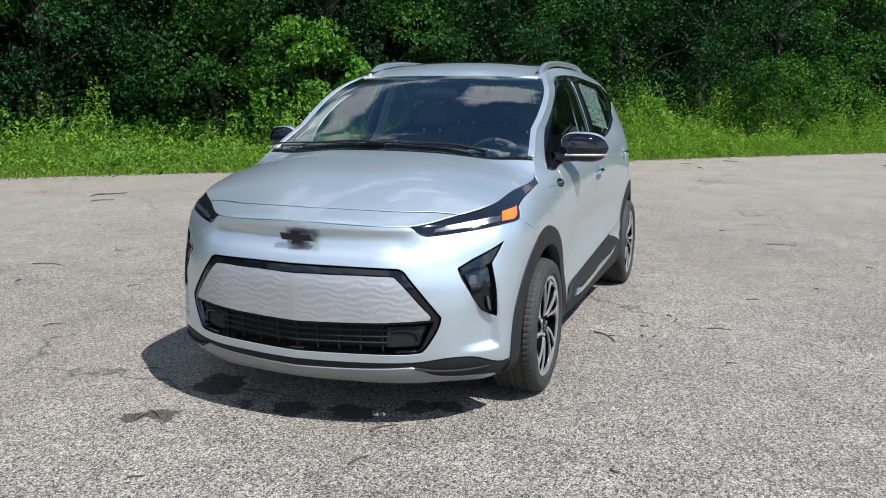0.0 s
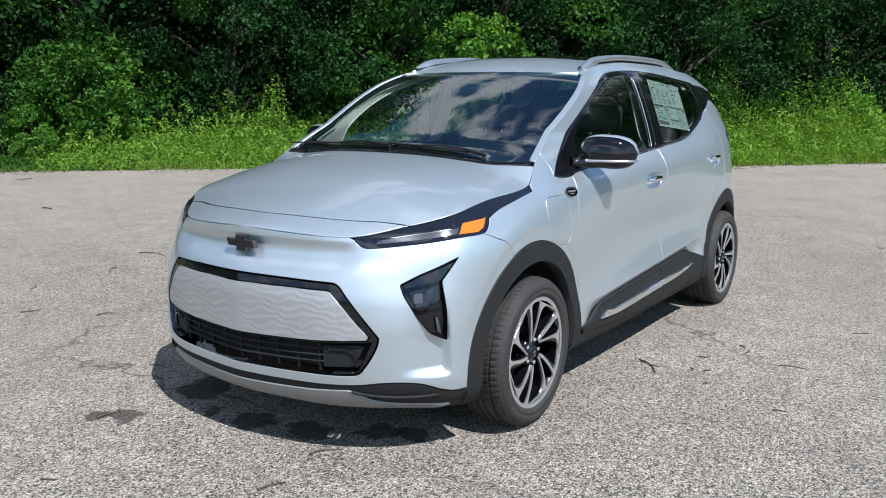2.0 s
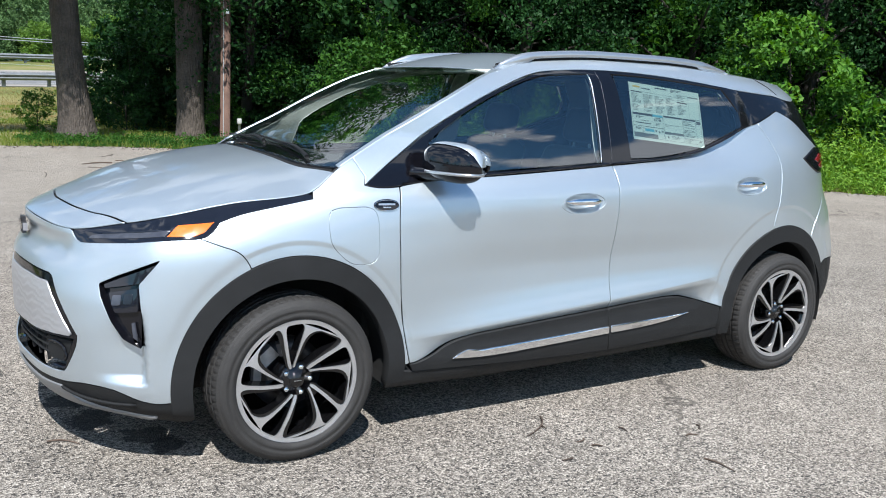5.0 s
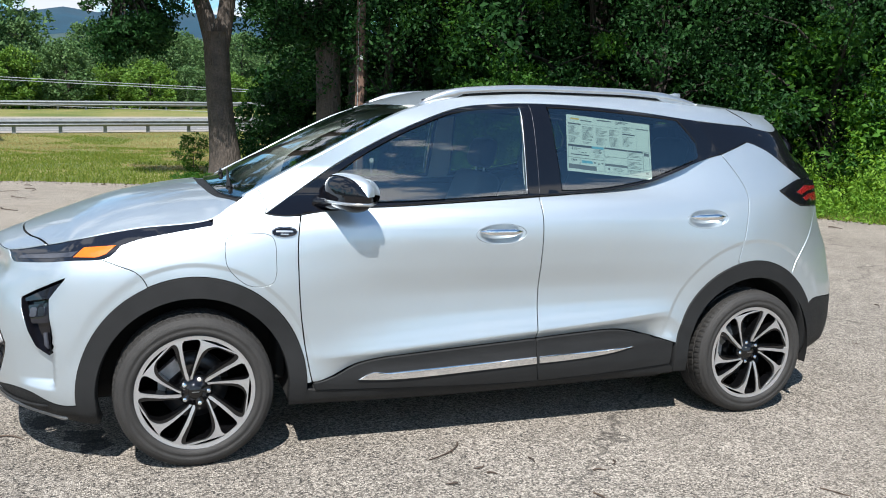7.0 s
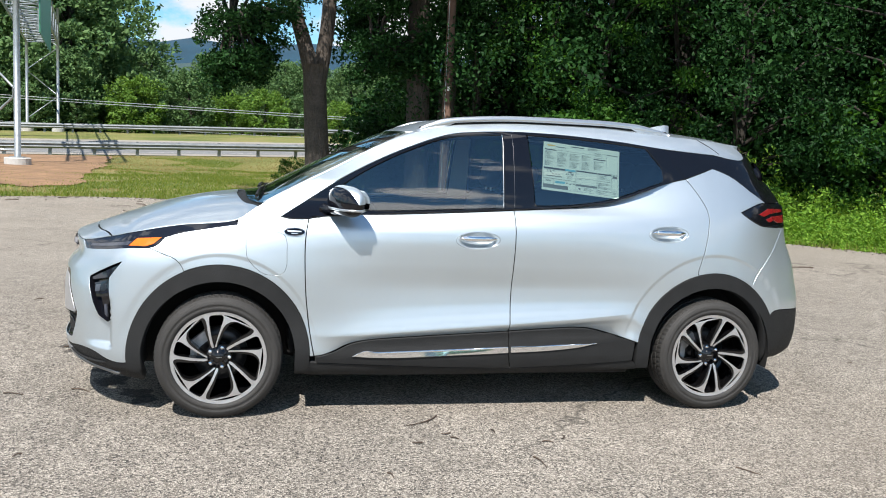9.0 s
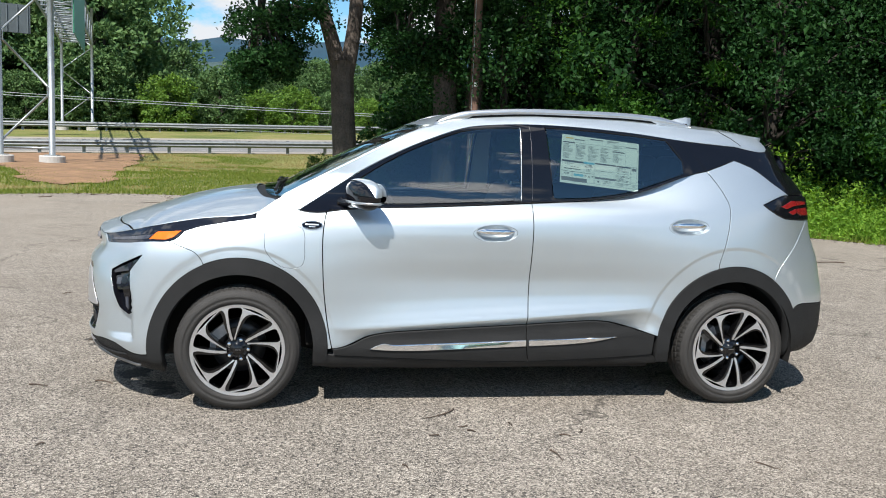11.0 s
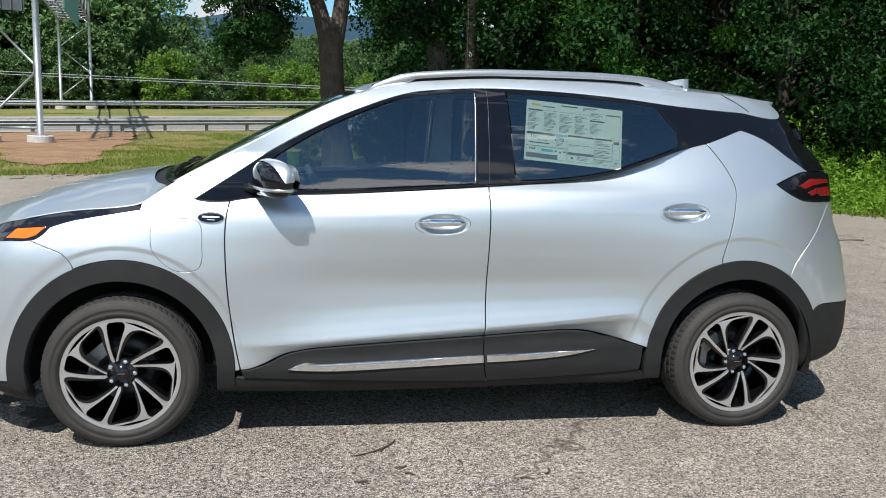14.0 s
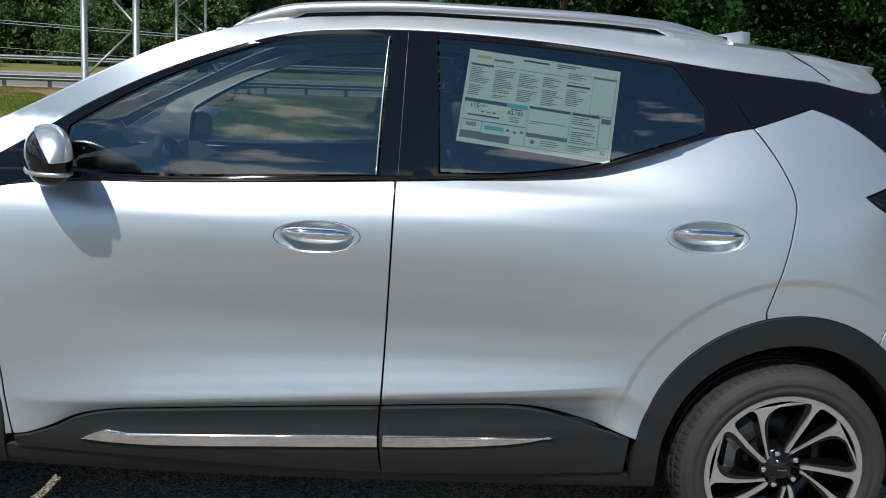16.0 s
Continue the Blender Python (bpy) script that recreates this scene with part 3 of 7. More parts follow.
# the edge where the side meets hood, windscreen and roof
EDGE_Z = [(0.0, .855), (s_of(.785, .45), .842), (s_of(.62, .705), .884), (s_of(.45, .818), .918), (s_of(.2), .962), (s_of(-.05), .99), (s_of(-.19), 1.078), (s_of(-.3), 1.137), (s_of(-.5), 1.245),
          (s_of(-.7), 1.348), (s_of(-.9), 1.442), (s_of(-1.05), 1.493), (s_of(-1.25), 1.53), (s_of(-1.6), 1.55), (s_of(-2), 1.548), (s_of(-2.4), 1.528), (s_of(-2.8), 1.508), (s_of(-2.97), 1.496), (s_of(-3.25, .74), 1.49), (S_END, 1.495)]
edge_z = curve(EDGE_Z)
_es = np.linspace(0, S_END, 900)
EDGE = side(np.stack([_es, edge_z(_es)], 1))
_cut = int(np.argmin(EDGE[:, 0]))
_o = np.argsort(EDGE[:, 0])
EDGE_X, EDGE_Y, EDGE_ZZ = EDGE[_o, 0], EDGE[_o, 1], EDGE[_o, 2]
centre_z = curve([(.81, .852), (.76, .872), (.7, .894), (.64, .918), (.487, .973), (.332, 1.024), (.175, 1.06), (.017, 1.086), (-.1, 1.1), (-.2, 1.118), (-.3, 1.172), (-.5, 1.278), (-.7, 1.38),
                  (-.9, 1.474), (-1.03, 1.523), (-1.2, 1.562), (-1.5, 1.588), (-1.9, 1.596), (-2.4, 1.572), (-2.8, 1.542), (-2.99, 1.505)])
bulge = curve([(.81, 2.0), (.3, 2.6), (-.05, 2.8), (-.2, 2.2), (-.9, 2.2), (-1.3, 2.6), (-3, 2.4)])


def edge_at(x):
    return np.interp(x, EDGE_X, EDGE_Y), np.interp(x, EDGE_X, EDGE_ZZ)


def top(xy):
    """Hood, windscreen and roof: a height over (x, y)."""
    xy = np.asarray(xy, float).reshape(-1, 2)
    x, y = xy[:, 0], xy[:, 1]
    ye, ze = edge_at(x)
    zc = centre_z(x)
    r = np.clip(np.abs(y) / np.maximum(ye, 1e-3), 0, 1.05)
    return np.stack([x, y, zc - (zc - ze) * r ** bulge(x)], 1)

# ---- panels cut out of the body's form ----
def even(points, gap=0.02):
    p = np.array(points, float)
    d = np.concatenate([[0], np.cumsum(np.linalg.norm(np.diff(p, axis=0), axis=1))])
    n = max(1, int(round(d[-1] / gap)))
    q = np.linspace(0, d[-1], n + 1)
    return np.stack([np.interp(q, d, p[:, k]) for k in range(p.shape[1])], 1)


def outline(*runs, gap=0.02):
    """A closed outline of smooth runs that meet at corners."""
    out = []
    for r in runs:
        q = even(spline(r, 12) if len(r) > 2 else np.array(r, float), gap)
        out.append(q[:-1])
    p = np.concatenate(out)
    keep = np.linalg.norm(p - np.roll(p, 1, axis=0), axis=1) > 0.003
    return p[keep]


def rounded(corners, radius=0.012, gap=0.02, n=4):
    """A closed polygon with rounded corners."""
    c = [np.array(p, float) for p in corners]
    out = []
    for i, p in enumerate(c):
        a, b = c[i - 1] - p, c[(i + 1) % len(c)] - p
        r = min(radius, 0.45 * np.linalg.norm(a), 0.45 * np.linalg.norm(b))
        a, b = p + a / np.linalg.norm(a) * r, p + b / np.linalg.norm(b) * r
        for u in np.linspace(0, 1, n):
            out.append(a * (1 - u) ** 2 + 2 * p * u * (1 - u) + b * u * u)
    out.append(out[0])
    q = [out[0]]
    for a, b in zip(out, out[1:]):
        k = max(1, int(np.linalg.norm(b - a) / gap))
        q += [a + (b - a) * (j + 1) / k for j in range(k)]
    p = np.array(q[:-1])
    keep = np.linalg.norm(p - np.roll(p, 1, axis=0), axis=1) > 0.0015
    return p[keep]


def symmetric(half):
    """The full loop of a half outline that begins and ends on the centre line (u = 0)."""
    h = np.array(half, float)
    other = h[::-1].copy()
    other[:, 0] *= -1
    return np.concatenate([h, other[1:-1]])


def area2(p):
    return float(np.sum(p[:, 0] * np.roll(p[:, 1], -1) - np.roll(p[:, 0], -1) * p[:, 1]))


def grown(p, by):
    """The outline moved outwards by a distance (inwards if negative)."""
    sign = 1 if area2(p) > 0 else -1
    a, b = p - np.roll(p, 1, axis=0), np.roll(p, -1, axis=0) - p
    na = np.stack([a[:, 1], -a[:, 0]], 1) / np.linalg.norm(a, axis=1)[:, None]
    nb = np.stack([b[:, 1], -b[:, 0]], 1) / np.linalg.norm(b, axis=1)[:, None]
    m = na + nb
    k = np.maximum(np.sum(m * m, axis=1), 0.6)
    return p + sign * m * (2 / k)[:, None] * by


def inside(pts, poly):
    x, y = pts[:, 0], pts[:, 1]
    r = np.zeros(len(pts), bool)
    for (ax, ay), (bx, by) in zip(poly, np.roll(poly, -1, axis=0)):
        if ay == by:
            continue
        r ^= ((ay > y) != (by > y)) & (x < (bx - ax) * (y - ay) / (by - ay) + ax)
    return r


def filled(loops, step, lines=()):
    """Points and triangles that fill the first loop, with the other loops as holes; edges run along the given lines."""
    from mathutils.geometry import delaunay_2d_cdt
    edge = np.concatenate(loops)
    edges, k = [], 0
    for q in loops:
        edges += [(k + i, k + (i + 1) % len(q)) for i in range(len(q))]
        k += len(q)
    for line in lines:
        ok = inside(line, loops[0])
        for q in loops[1:]:
            ok &= ~inside(line, q)
        for i, p in enumerate(line):
            ok[i] &= np.linalg.norm(edge[:k] - p, axis=1).min() > 0.005
        at = np.flatnonzero(ok)
        edges += [(len(edge) + i, len(edge) + i + 1) for i in range(len(at) - 1) if at[i + 1] == at[i] + 1]
        edge = np.concatenate([edge, line[at]])
    lo, hi = edge.min(0), edge.max(0)
    gx, gy = np.meshgrid(np.arange(lo[0] + step / 2, hi[0], step), np.arange(lo[1] + step / 2, hi[1], step))
    gx[1::2] += step / 2
    g = np.stack([gx.ravel(), gy.ravel()], 1)
    if len(g):
        ok = inside(g, loops[0])
        for q in loops[1:]:
            ok &= ~inside(g, q)
        g = g[ok]
    if len(g):
        near = np.full(len(g), 9.0)
        for i in range(0, len(edge), 200):
            near = np.minimum(near, np.linalg.norm(g[:, None] - edge[None, i:i + 200], axis=2).min(1))
        g = g[near > step * 0.5]
    pts = np.concatenate([edge, g]) if len(g) else edge
    v, _, f, *_ = delaunay_2d_cdt([Vector(p) for p in pts], edges, [], 1, 1e-7)
    v = np.array([(q.x, q.y) for q in v])
    f = np.array([q for q in f if len(q) == 3])
    mid = v[f].mean(1)
    ok = inside(mid, loops[0])
    for q in loops[1:]:
        ok &= ~inside(mid, q)
    return v, f[ok]


def normals_of(form, uv):
    e = 0.0015
    a = form(uv + (e, 0)) - form(uv - (e, 0))
    b = form(uv + (0, e)) - form(uv - (0, e))
    n = np.cross(a, b)
    return n / np.maximum(np.linalg.norm(n, axis=1), 1e-12)[:, None]


def panel(name, loop, form, material, parent=None, holes=(), off=0.0, gap=0.0034, deep=0.006, step=0.03, both=False, label="", relief=None, lines=()):
    """A body panel: the part of a form inside an outline, with turned-in edges. both: and its mirror image. Returns the object, or the two."""
    loops = [grown(np.array(loop, float), -gap)] + [grown(np.array(h, float), gap) for h in holes]
    v, f = filled(loops, step, lines)
    n = normals_of(form, v)
    p = form(v)
    tri = np.cross(p[f[:, 1]] - p[f[:, 0]], p[f[:, 2]] - p[f[:, 0]])
    mid = p[f].mean(1)
    hub = np.stack([np.clip(mid[:, 0], -2.5, 0.1), np.zeros(len(mid)), np.full(len(mid), 0.55)], 1)
    if np.sum(tri * (mid - hub)) < 0:
        f, tri = f[:, ::-1], -tri
    acc = np.zeros_like(p)
    for k in range(3):
        np.add.at(acc, f[:, k], tri)
    n = np.where(np.sum(n * acc, axis=1, keepdims=True) < 0, -n, n)
    p = p + n * off
    if relief is not None:
        p = p + n * relief(v)[:, None]
        acc = np.zeros_like(p)
        tri = np.cross(p[f[:, 1]] - p[f[:, 0]], p[f[:, 2]] - p[f[:, 0]])
        for k in range(3):
            np.add.at(acc, f[:, k], tri)
        n = acc / np.maximum(np.linalg.norm(acc, axis=1), 1e-12)[:, None]
    verts, faces, norms = list(p), [tuple(q) for q in f], list(n)
    # turned-in edges
    count = {}
    for a, b, c in f:
        for e in ((a, b), (b, c), (c, a)):
            count[e] = 1
    rim = [e for e in count if (e[1], e[0]) not in count]
    outward = {}
    for a, b in rim:
        d = p[b] - p[a]
        for k in (a, b):
            o = np.cross(d, n[k])
            outward[k] = outward.get(k, 0) + o / max(np.linalg.norm(o), 1e-12)
    ring = {}
    for k, o in outward.items():
        o = o / max(np.linalg.norm(o), 1e-12)
        ring[k] = len(verts)
        verts += [p[k], p[k] + o * 0.0007 - n[k] * 0.0012, p[k] + o * 0.0007 - n[k] * deep]
        h = (n[k] + o)
        norms += [n[k], h / np.linalg.norm(h), o]
    for a, b in rim:
        for j in (0, 1):
            faces.append((ring[b] + j, ring[a] + j, ring[a] + j + 1, ring[b] + j + 1))
    made = []
    for m in ((1, -1) if both else (1,)):
        q, w = np.array(verts), np.array(norms)
        fc = faces
        if m < 0:
            q, w = q * (1, -1, 1), w * (1, -1, 1)
            fc = [t[::-1] for t in faces]
        me = mesh_of(name, q, fc, material, True)
        me.normals_split_custom_set_from_vertices([tuple(map(float, t)) for t in w])
        made.append(part(name, me, None, parent, label))
    return made if both else made[0]



# ---- the car ----
def X(*pairs):
    """Side points (x, z) as points of the form."""
    return [(sx(a), b) for a, b in pairs]


def E_run(a, b, n=24, drop=0.0):
    """The upper edge of the side between two places along the plan outline."""
    q = np.linspace(a, b, n)
    return [(float(s), float(edge_z(s)) - drop) for s in q]


def arch(wx, a, b, t0, t1, n=28):
    """Part of a wheel arch; angles from the front, upwards, in degrees."""
    q = np.radians(np.linspace(t0, t1, n))
    return [(sx(wx + a * math.cos(t)), HUB + b * math.sin(t)) for t in q]


car = thing("car", "silver-blue compact electric crossover with black cladding, parked on worn asphalt", "car")
BODY_WIDTH = 0.972
car.scale = (1, BODY_WIDTH, 1)
WF, WR = WHEELS
OA, OB, IA, IB = 0.445, 0.463, 0.374, 0.380

# -- nose --


def half_loop(*runs, gap=0.02):
    """An outline from runs that starts and ends on the centre line, mirrored into a full loop."""
    out = []
    for r in runs:
        q = even(spline(r, 12) if len(r) > 2 else np.array(r, float), gap)
        out.append(q[:-1])
    h = np.concatenate(out + [np.array([runs[-1][-1]], float)])
    keep = np.concatenate([[True], np.linalg.norm(np.diff(h, axis=0), axis=1) > 0.003])
    h = h[keep]
    h[0, 0] = h[-1, 0] = 0
    return symmetric(h)


grille_loop = half_loop([(0, .692), (.28, .690), (.43, .686)], [(.43, .686), (.465, .680), (.490, .655)], [(.490, .655), (.628, .490)], [(.628, .490), (.626, .470), (.565, .362)], [(.565, .362), (.55, .348), (.52, .343), (.3, .338), (0, .332)])
face_loop = half_loop([(0, .655), (.28, .658), (.41, .657)], [(.41, .657), (.435, .653), (.452, .638)], [(.452, .638), (.590, .490)], [(.590, .490), (.591, .481), (.58, .477)], [(.58, .477), (.3, .464), (0, .455)])
low_loop = half_loop([(0, .448), (.3, .457), (.598, .470)], [(.598, .470), (.548, .366)], [(.548, .366), (.535, .356), (.51, .353), (.3, .348), (0, .343)])
fog_loop = rounded([(.946, .776), (.868, .690), (.884, .579), (.884, .472), (.817, .502), (.768, .560), (.718, .640), (.704, .680), (.78, .714)], 0.008)
lamp_loop = outline(E_run(.515, 1.505), [(1.505, .985), (1.50, .974), (1.35, .948), (1.22, .922), (1.15, .899)], [(1.15, .899), (1.115, .862), (1.068, .846), (.97, .841), (.78, .820), (.59, .805)], [(.59, .805), (.55, .810), (.515, .836)])
chin_run = [(0, .298), (.30, .302), (.54, .309), (.66, .322), (.78, .316), (.88, .284), (.93, .275), (.985, .279)]
front_arch_front = arch(WF, OA, OB, -6, 67)
nose_half = ([E_run(0, .515)] + [[(.515, .836), (.55, .810), (.59, .805)], [(.59, .805), (.78, .820), (.97, .841), (1.068, .846), (1.08, .848)], [(1.08, .848), (1.15, .822), (1.215, .795), front_arch_front[-1]],
             front_arch_front[::-1], [front_arch_front[0], (.985, .279)], chin_run[::-1]])
nose_half[-2] = [front_arch_front[0], chin_run[-1]]
bumper_loop = half_loop(*nose_half)
fog_right = fog_loop * (-1, 1)


def fold(v):
    """The crease over the emblem, and the kick under the lamp pods."""
    s, z = np.abs(v[:, 0]), v[:, 1]
    under = .011 * np.clip((.826 - z) / .030, 0, 1) * ramp(z, .69, .80) * (1 - ramp(s, .44, .56))
    return -under - 0.030 * ramp(s, .68, .88) * (1 - ramp(s, .884, .892)) * ramp(z, .345, .36) * (1 - ramp(z, .46, .62))


bumper = panel("front_bumper", bumper_loop, side, PAINT, car, [grille_loop, fog_loop, fog_right], step=0.015, relief=fold, gap=0.0015, lines=[np.array([(a, z) for a in np.arange(-.545, .55, .013)]) for z in (.833, .827, .822, .797)])

frame_piece = panel("grille_surround", grown(grille_loop, -0.004), side, GLOSS, car, [face_loop, low_loop], off=-0.008, deep=0.03, step=0.02)


def scales(v):
    """Shallow scale rows with crisp, wandering lower rims."""
    s, z = v[:, 0], v[:, 1]
    q = (z - 0.452) / 0.026 + 0.34 * np.sin(s * 30 + z * 34) + 0.14 * np.sin(s * 67 - z * 52)
    u = q - np.floor(q)
    return 0.0015 * (u ** 1.3 - 0.4) * ramp(np.abs(s), 0.01, 0.05)


panel("grille_face", face_loop, side, GRILLE_SILVER, frame_piece, off=-0.006, deep=0.02, step=0.0055, relief=scales, label="pale silver blanked grille with scale relief")
panel("lower_grille_backing", low_loop, side, DARK, frame_piece, off=-0.055, deep=0.002, step=0.04)
for zz in (0.372, 0.397, 0.423):
    pts = side(np.array([(s, zz + 0.012 * abs(s) / 0.4) for s in np.linspace(-0.40, 0.40, 25)]))
    part("grille_slat", mesh_of("grille_slat", *tube([(p[0] - 0.030, p[1], p[2]) for p in pts], 0.0045, 6), CLAD), None, frame_piece)
for i in range(-4, 5):
    s = i * 0.094
    a, b = side(np.array([(s, .348), (s, .452)]))
    part("grille_upright", mesh_of("grille_upright", *bar((a[0] - 0.034, a[1], a[2]), (b[0] - 0.034, b[1], b[2]), 0.006, 0.012, (1, 0, 0)), CLAD), None, frame_piece)
for sg in (1, -1):
    blank = rounded([(.40 * sg, .360), (.53 * sg, .368), (.575 * sg, .456), (.40 * sg, .448)], 0.012)
    panel("grille_blank", blank, side, CLAD, frame_piece, off=-0.026, deep=0.02, step=0.02)
    for k in (0.0, 0.028):
        run = [((.42 + k) * sg, .432), ((.49 + k * 0.6) * sg, .436 - k * 0.3), ((.522 + k * 0.3) * sg, .42 - k), ((.512 + k * 0.2) * sg, .38 + k * 0.1)]
        q = side(spline(run, 6))
        part("blank_ridge", mesh_of("blank_ridge", *tube(q + (-0.024, 0, 0), 0.005, 6), GLOSS, True), None, frame_piece)

# the cross emblem: plain bar of two shapes
em = [(-.082, -.013), (-.024, -.013), (-.030, -.030), (.032, -.030), (.036, -.013), (.096, -.013), (.082, .013), (.026, .013), (.031, .030), (-.031, .030), (-.036, .013), (-.096, .013)]
for nm, k, depth, m in (("emblem_rim", 1.0, 0.016, TRIM_GREY), ("emblem_face", 0.78, 0.0185, GLOSS)):
    q = np.array(em) * (0.90 * (1 if k == 1 else 0.88), 1.08 * k)
    lo = side(np.column_stack([q[:, 0], q[:, 1] + 0.793]))
    vs = [(0.802, p[1], p[2]) for p in lo] + [(0.802 + depth, p[1] * (1 if k < 1 else .97), p[2]) for p in lo]
    n = len(q)
    fs = [tuple(range(n, 2 * n))] + [(i, (i + 1) % n, n + (i + 1) % n, n + i) for i in range(n)]
    part(nm, mesh_of(nm, vs, fs, m), None, car)

# skid plate and chin
chin_loop = half_loop(chin_run, [chin_run[-1], (1.02, .262), (1.055, .235)], [(1.055, .235), (1.06, .185), (.91, .187), (.6, .187), (.3, .187), (0, .187)])
panel("chin_cladding", chin_loop, side, CLAD, car, off=-0.004, deep=0.03, step=0.03)
skid_loop = half_loop([(0, .268), (.30, .276), (.505, .287)], [(.505, .287), (.545, .278), (.60, .247), (.80, .222), (.93, .214)], [(.93, .214), (.90, .198), (.62, .203), (.3, .207), (0, .207)])
panel("skid_plate", skid_loop, side, SKID, car, off=0.004, deep=0.02, step=0.025)
for sg in (1, -1):
    rib = side(spline([(sg * .52, .283), (sg * .57, .272), (sg * .70, .262), (sg * .86, .268)], 8))
    part("chin_rib", mesh_of("chin_rib", *tube(rib + (0.002, 0.002 * sg, 0), [0.003] + [0.006] * (len(rib) - 2) + [0.003], 6), CLAD, True), None, car)

# lamp pods
for sg in (1, -1):
    loop = fog_loop * (sg, 1)
    pod = panel("lamp_pod", grown(loop, -0.003), side, GLOSS, car, off=-0.030, deep=0.004, step=0.02, label="gloss black daytime lamp pod")
    n = len(loop)
    a, b = side(loop), side(grown(loop, -0.006))
    nn = normals_of(side, loop)
    nn = np.where(np.sum(nn * (a - (0, 0, .6)), axis=1, keepdims=True) < 0, -nn, nn)
    vs = list(a - nn * 0.001) + list(b - nn * 0.032)
    part("pod_wall", mesh_of("pod_wall", vs, [(i, (i + 1) % n, n + (i + 1) % n, n + i) for i in range(n)], GLOSS), None, pod)
    panel("pod_wing", rounded([(.936 * sg, .765), (.865 * sg, .690), (.725 * sg, .664), (.715 * sg, .680), (.782 * sg, .708)], .006), side, SMOKE, pod, off=-0.008, deep=0.02, step=0.02)
    panel("lamp_lens", rounded([(.735 * sg, .656), (.856 * sg, .680), (.866 * sg, .595), (.770 * sg, .583)], .010), side, SMOKE, pod, off=-0.014, deep=0.012, step=0.02)
    for cs, cz in ((.775, .632), (.822, .640)):
        panel("lamp_projector", rounded([((cs - .02) * sg, cz - .024), ((cs + .02) * sg, cz - .02), ((cs + .02) * sg, cz + .022), ((cs - .02) * sg, cz + .018)], .010), side, LENS if cs < .8 else REFLECTOR, pod, off=-0.011, deep=0.006, step=0.02)
    panel("lower_fin", rounded([(.838 * sg, .560), (.852 * sg, .562), (.868 * sg, .490), (.846 * sg, .505)], .004), side, LENS, pod, off=-0.012, deep=0.012, step=0.02)
    # headlamp
    hl = panel("headlamp", lamp_loop * (sg, 1), side, SMOKE, car, off=-0.004, gap=0.0015, deep=0.02, step=0.022, label="thin smoked headlamp with amber marker")
    panel("light_bar", rounded([(.60 * sg, .817), (.78 * sg, .832), (.958 * sg, .852), (.985 * sg, .878), (.78 * sg, .858), (.62 * sg, .836)], .006), side, LENS, hl, off=-0.001, deep=0.004, step=0.02)
    panel("light_strip", rounded([(.66 * sg, .838), (.80 * sg, .854), (.95 * sg, .871), (.952 * sg, .874), (.80 * sg, .858), (.66 * sg, .842)], .002), side, REFLECTOR, hl, off=0.0008, deep=0.003, step=0.02)
    panel("side_marker", rounded([(.960 * sg, .851), (1.062 * sg, .853), (1.100 * sg, .866), (1.140 * sg, .903), (1.0 * sg, .892)], .008), side, AMBER, hl, off=-0.0005, deep=0.004, step=0.02)

# -- hood and nose top --
gap_run = [(.688, 0), (.680, .12), (.658, .27), (.622, .40), (.580, .50), (.541, .609)]


def xy_edge(x0, x1, n=24):
    q = np.linspace(x0, x1, n)
    return [(float(a), float(edge_at(a)[0])) for a in q]


def top_half(*runs, gap=0.025):
    """Outline in plan, mirrored over the centre line."""
    q = half_loop(*[[(b, a) for a, b in r] for r in runs], gap=gap)
    return q[:, ::-1]


edge_gap_x = .541
hood_rear = [(-.175, float(edge_at(-.175)[0])), (-.15, .64), (-.105, .53), (-.07, .33), (-.06, 0)]
panel("hood", top_half(gap_run[:-1] + [(edge_gap_x, float(edge_at(edge_gap_x)[0]))], xy_edge(edge_gap_x, -.175), hood_rear), top, PAINT, car, gap=0.0034, step=0.03, deep=0.004)
nose_edge = EDGE[(_es <= s_of(float(edge_gap_x), float(edge_at(edge_gap_x)[0])) + .05) & (EDGE[:, 0] >= edge_gap_x)][::6]
nose_run = [(float(a), float(b)) for a, b, c in nose_edge]
panel("nose_panel", top_half(nose_run + [(edge_gap_x, float(edge_at(edge_gap_x)[0]))], [(edge_gap_x, float(edge_at(edge_gap_x)[0]))] + gap_run[:-1][::-1]), top, PAINT, car, gap=0.006, step=0.02)
inner_run = nose_run[::2] + xy_edge(edge_gap_x, -.175)
panel("hood_structure", top_half(inner_run, hood_rear), top, DARK, car, off=-0.018, gap=0.006, deep=0.002, step=0.06)

# -- sides --
def ellipse(cx, cz, a, b, n=40, lean=0.0):
    t = np.linspace(0, 2 * math.pi, n, endpoint=False)
    return np.stack([sx(cx) - (a * np.cos(t)), cz + b * np.sin(t) + lean * a * np.cos(t)], 1)


def both(name, loop, material, parent, **k):
    return panel(name, loop, k.pop("form", side), material, parent, both=True, **k)


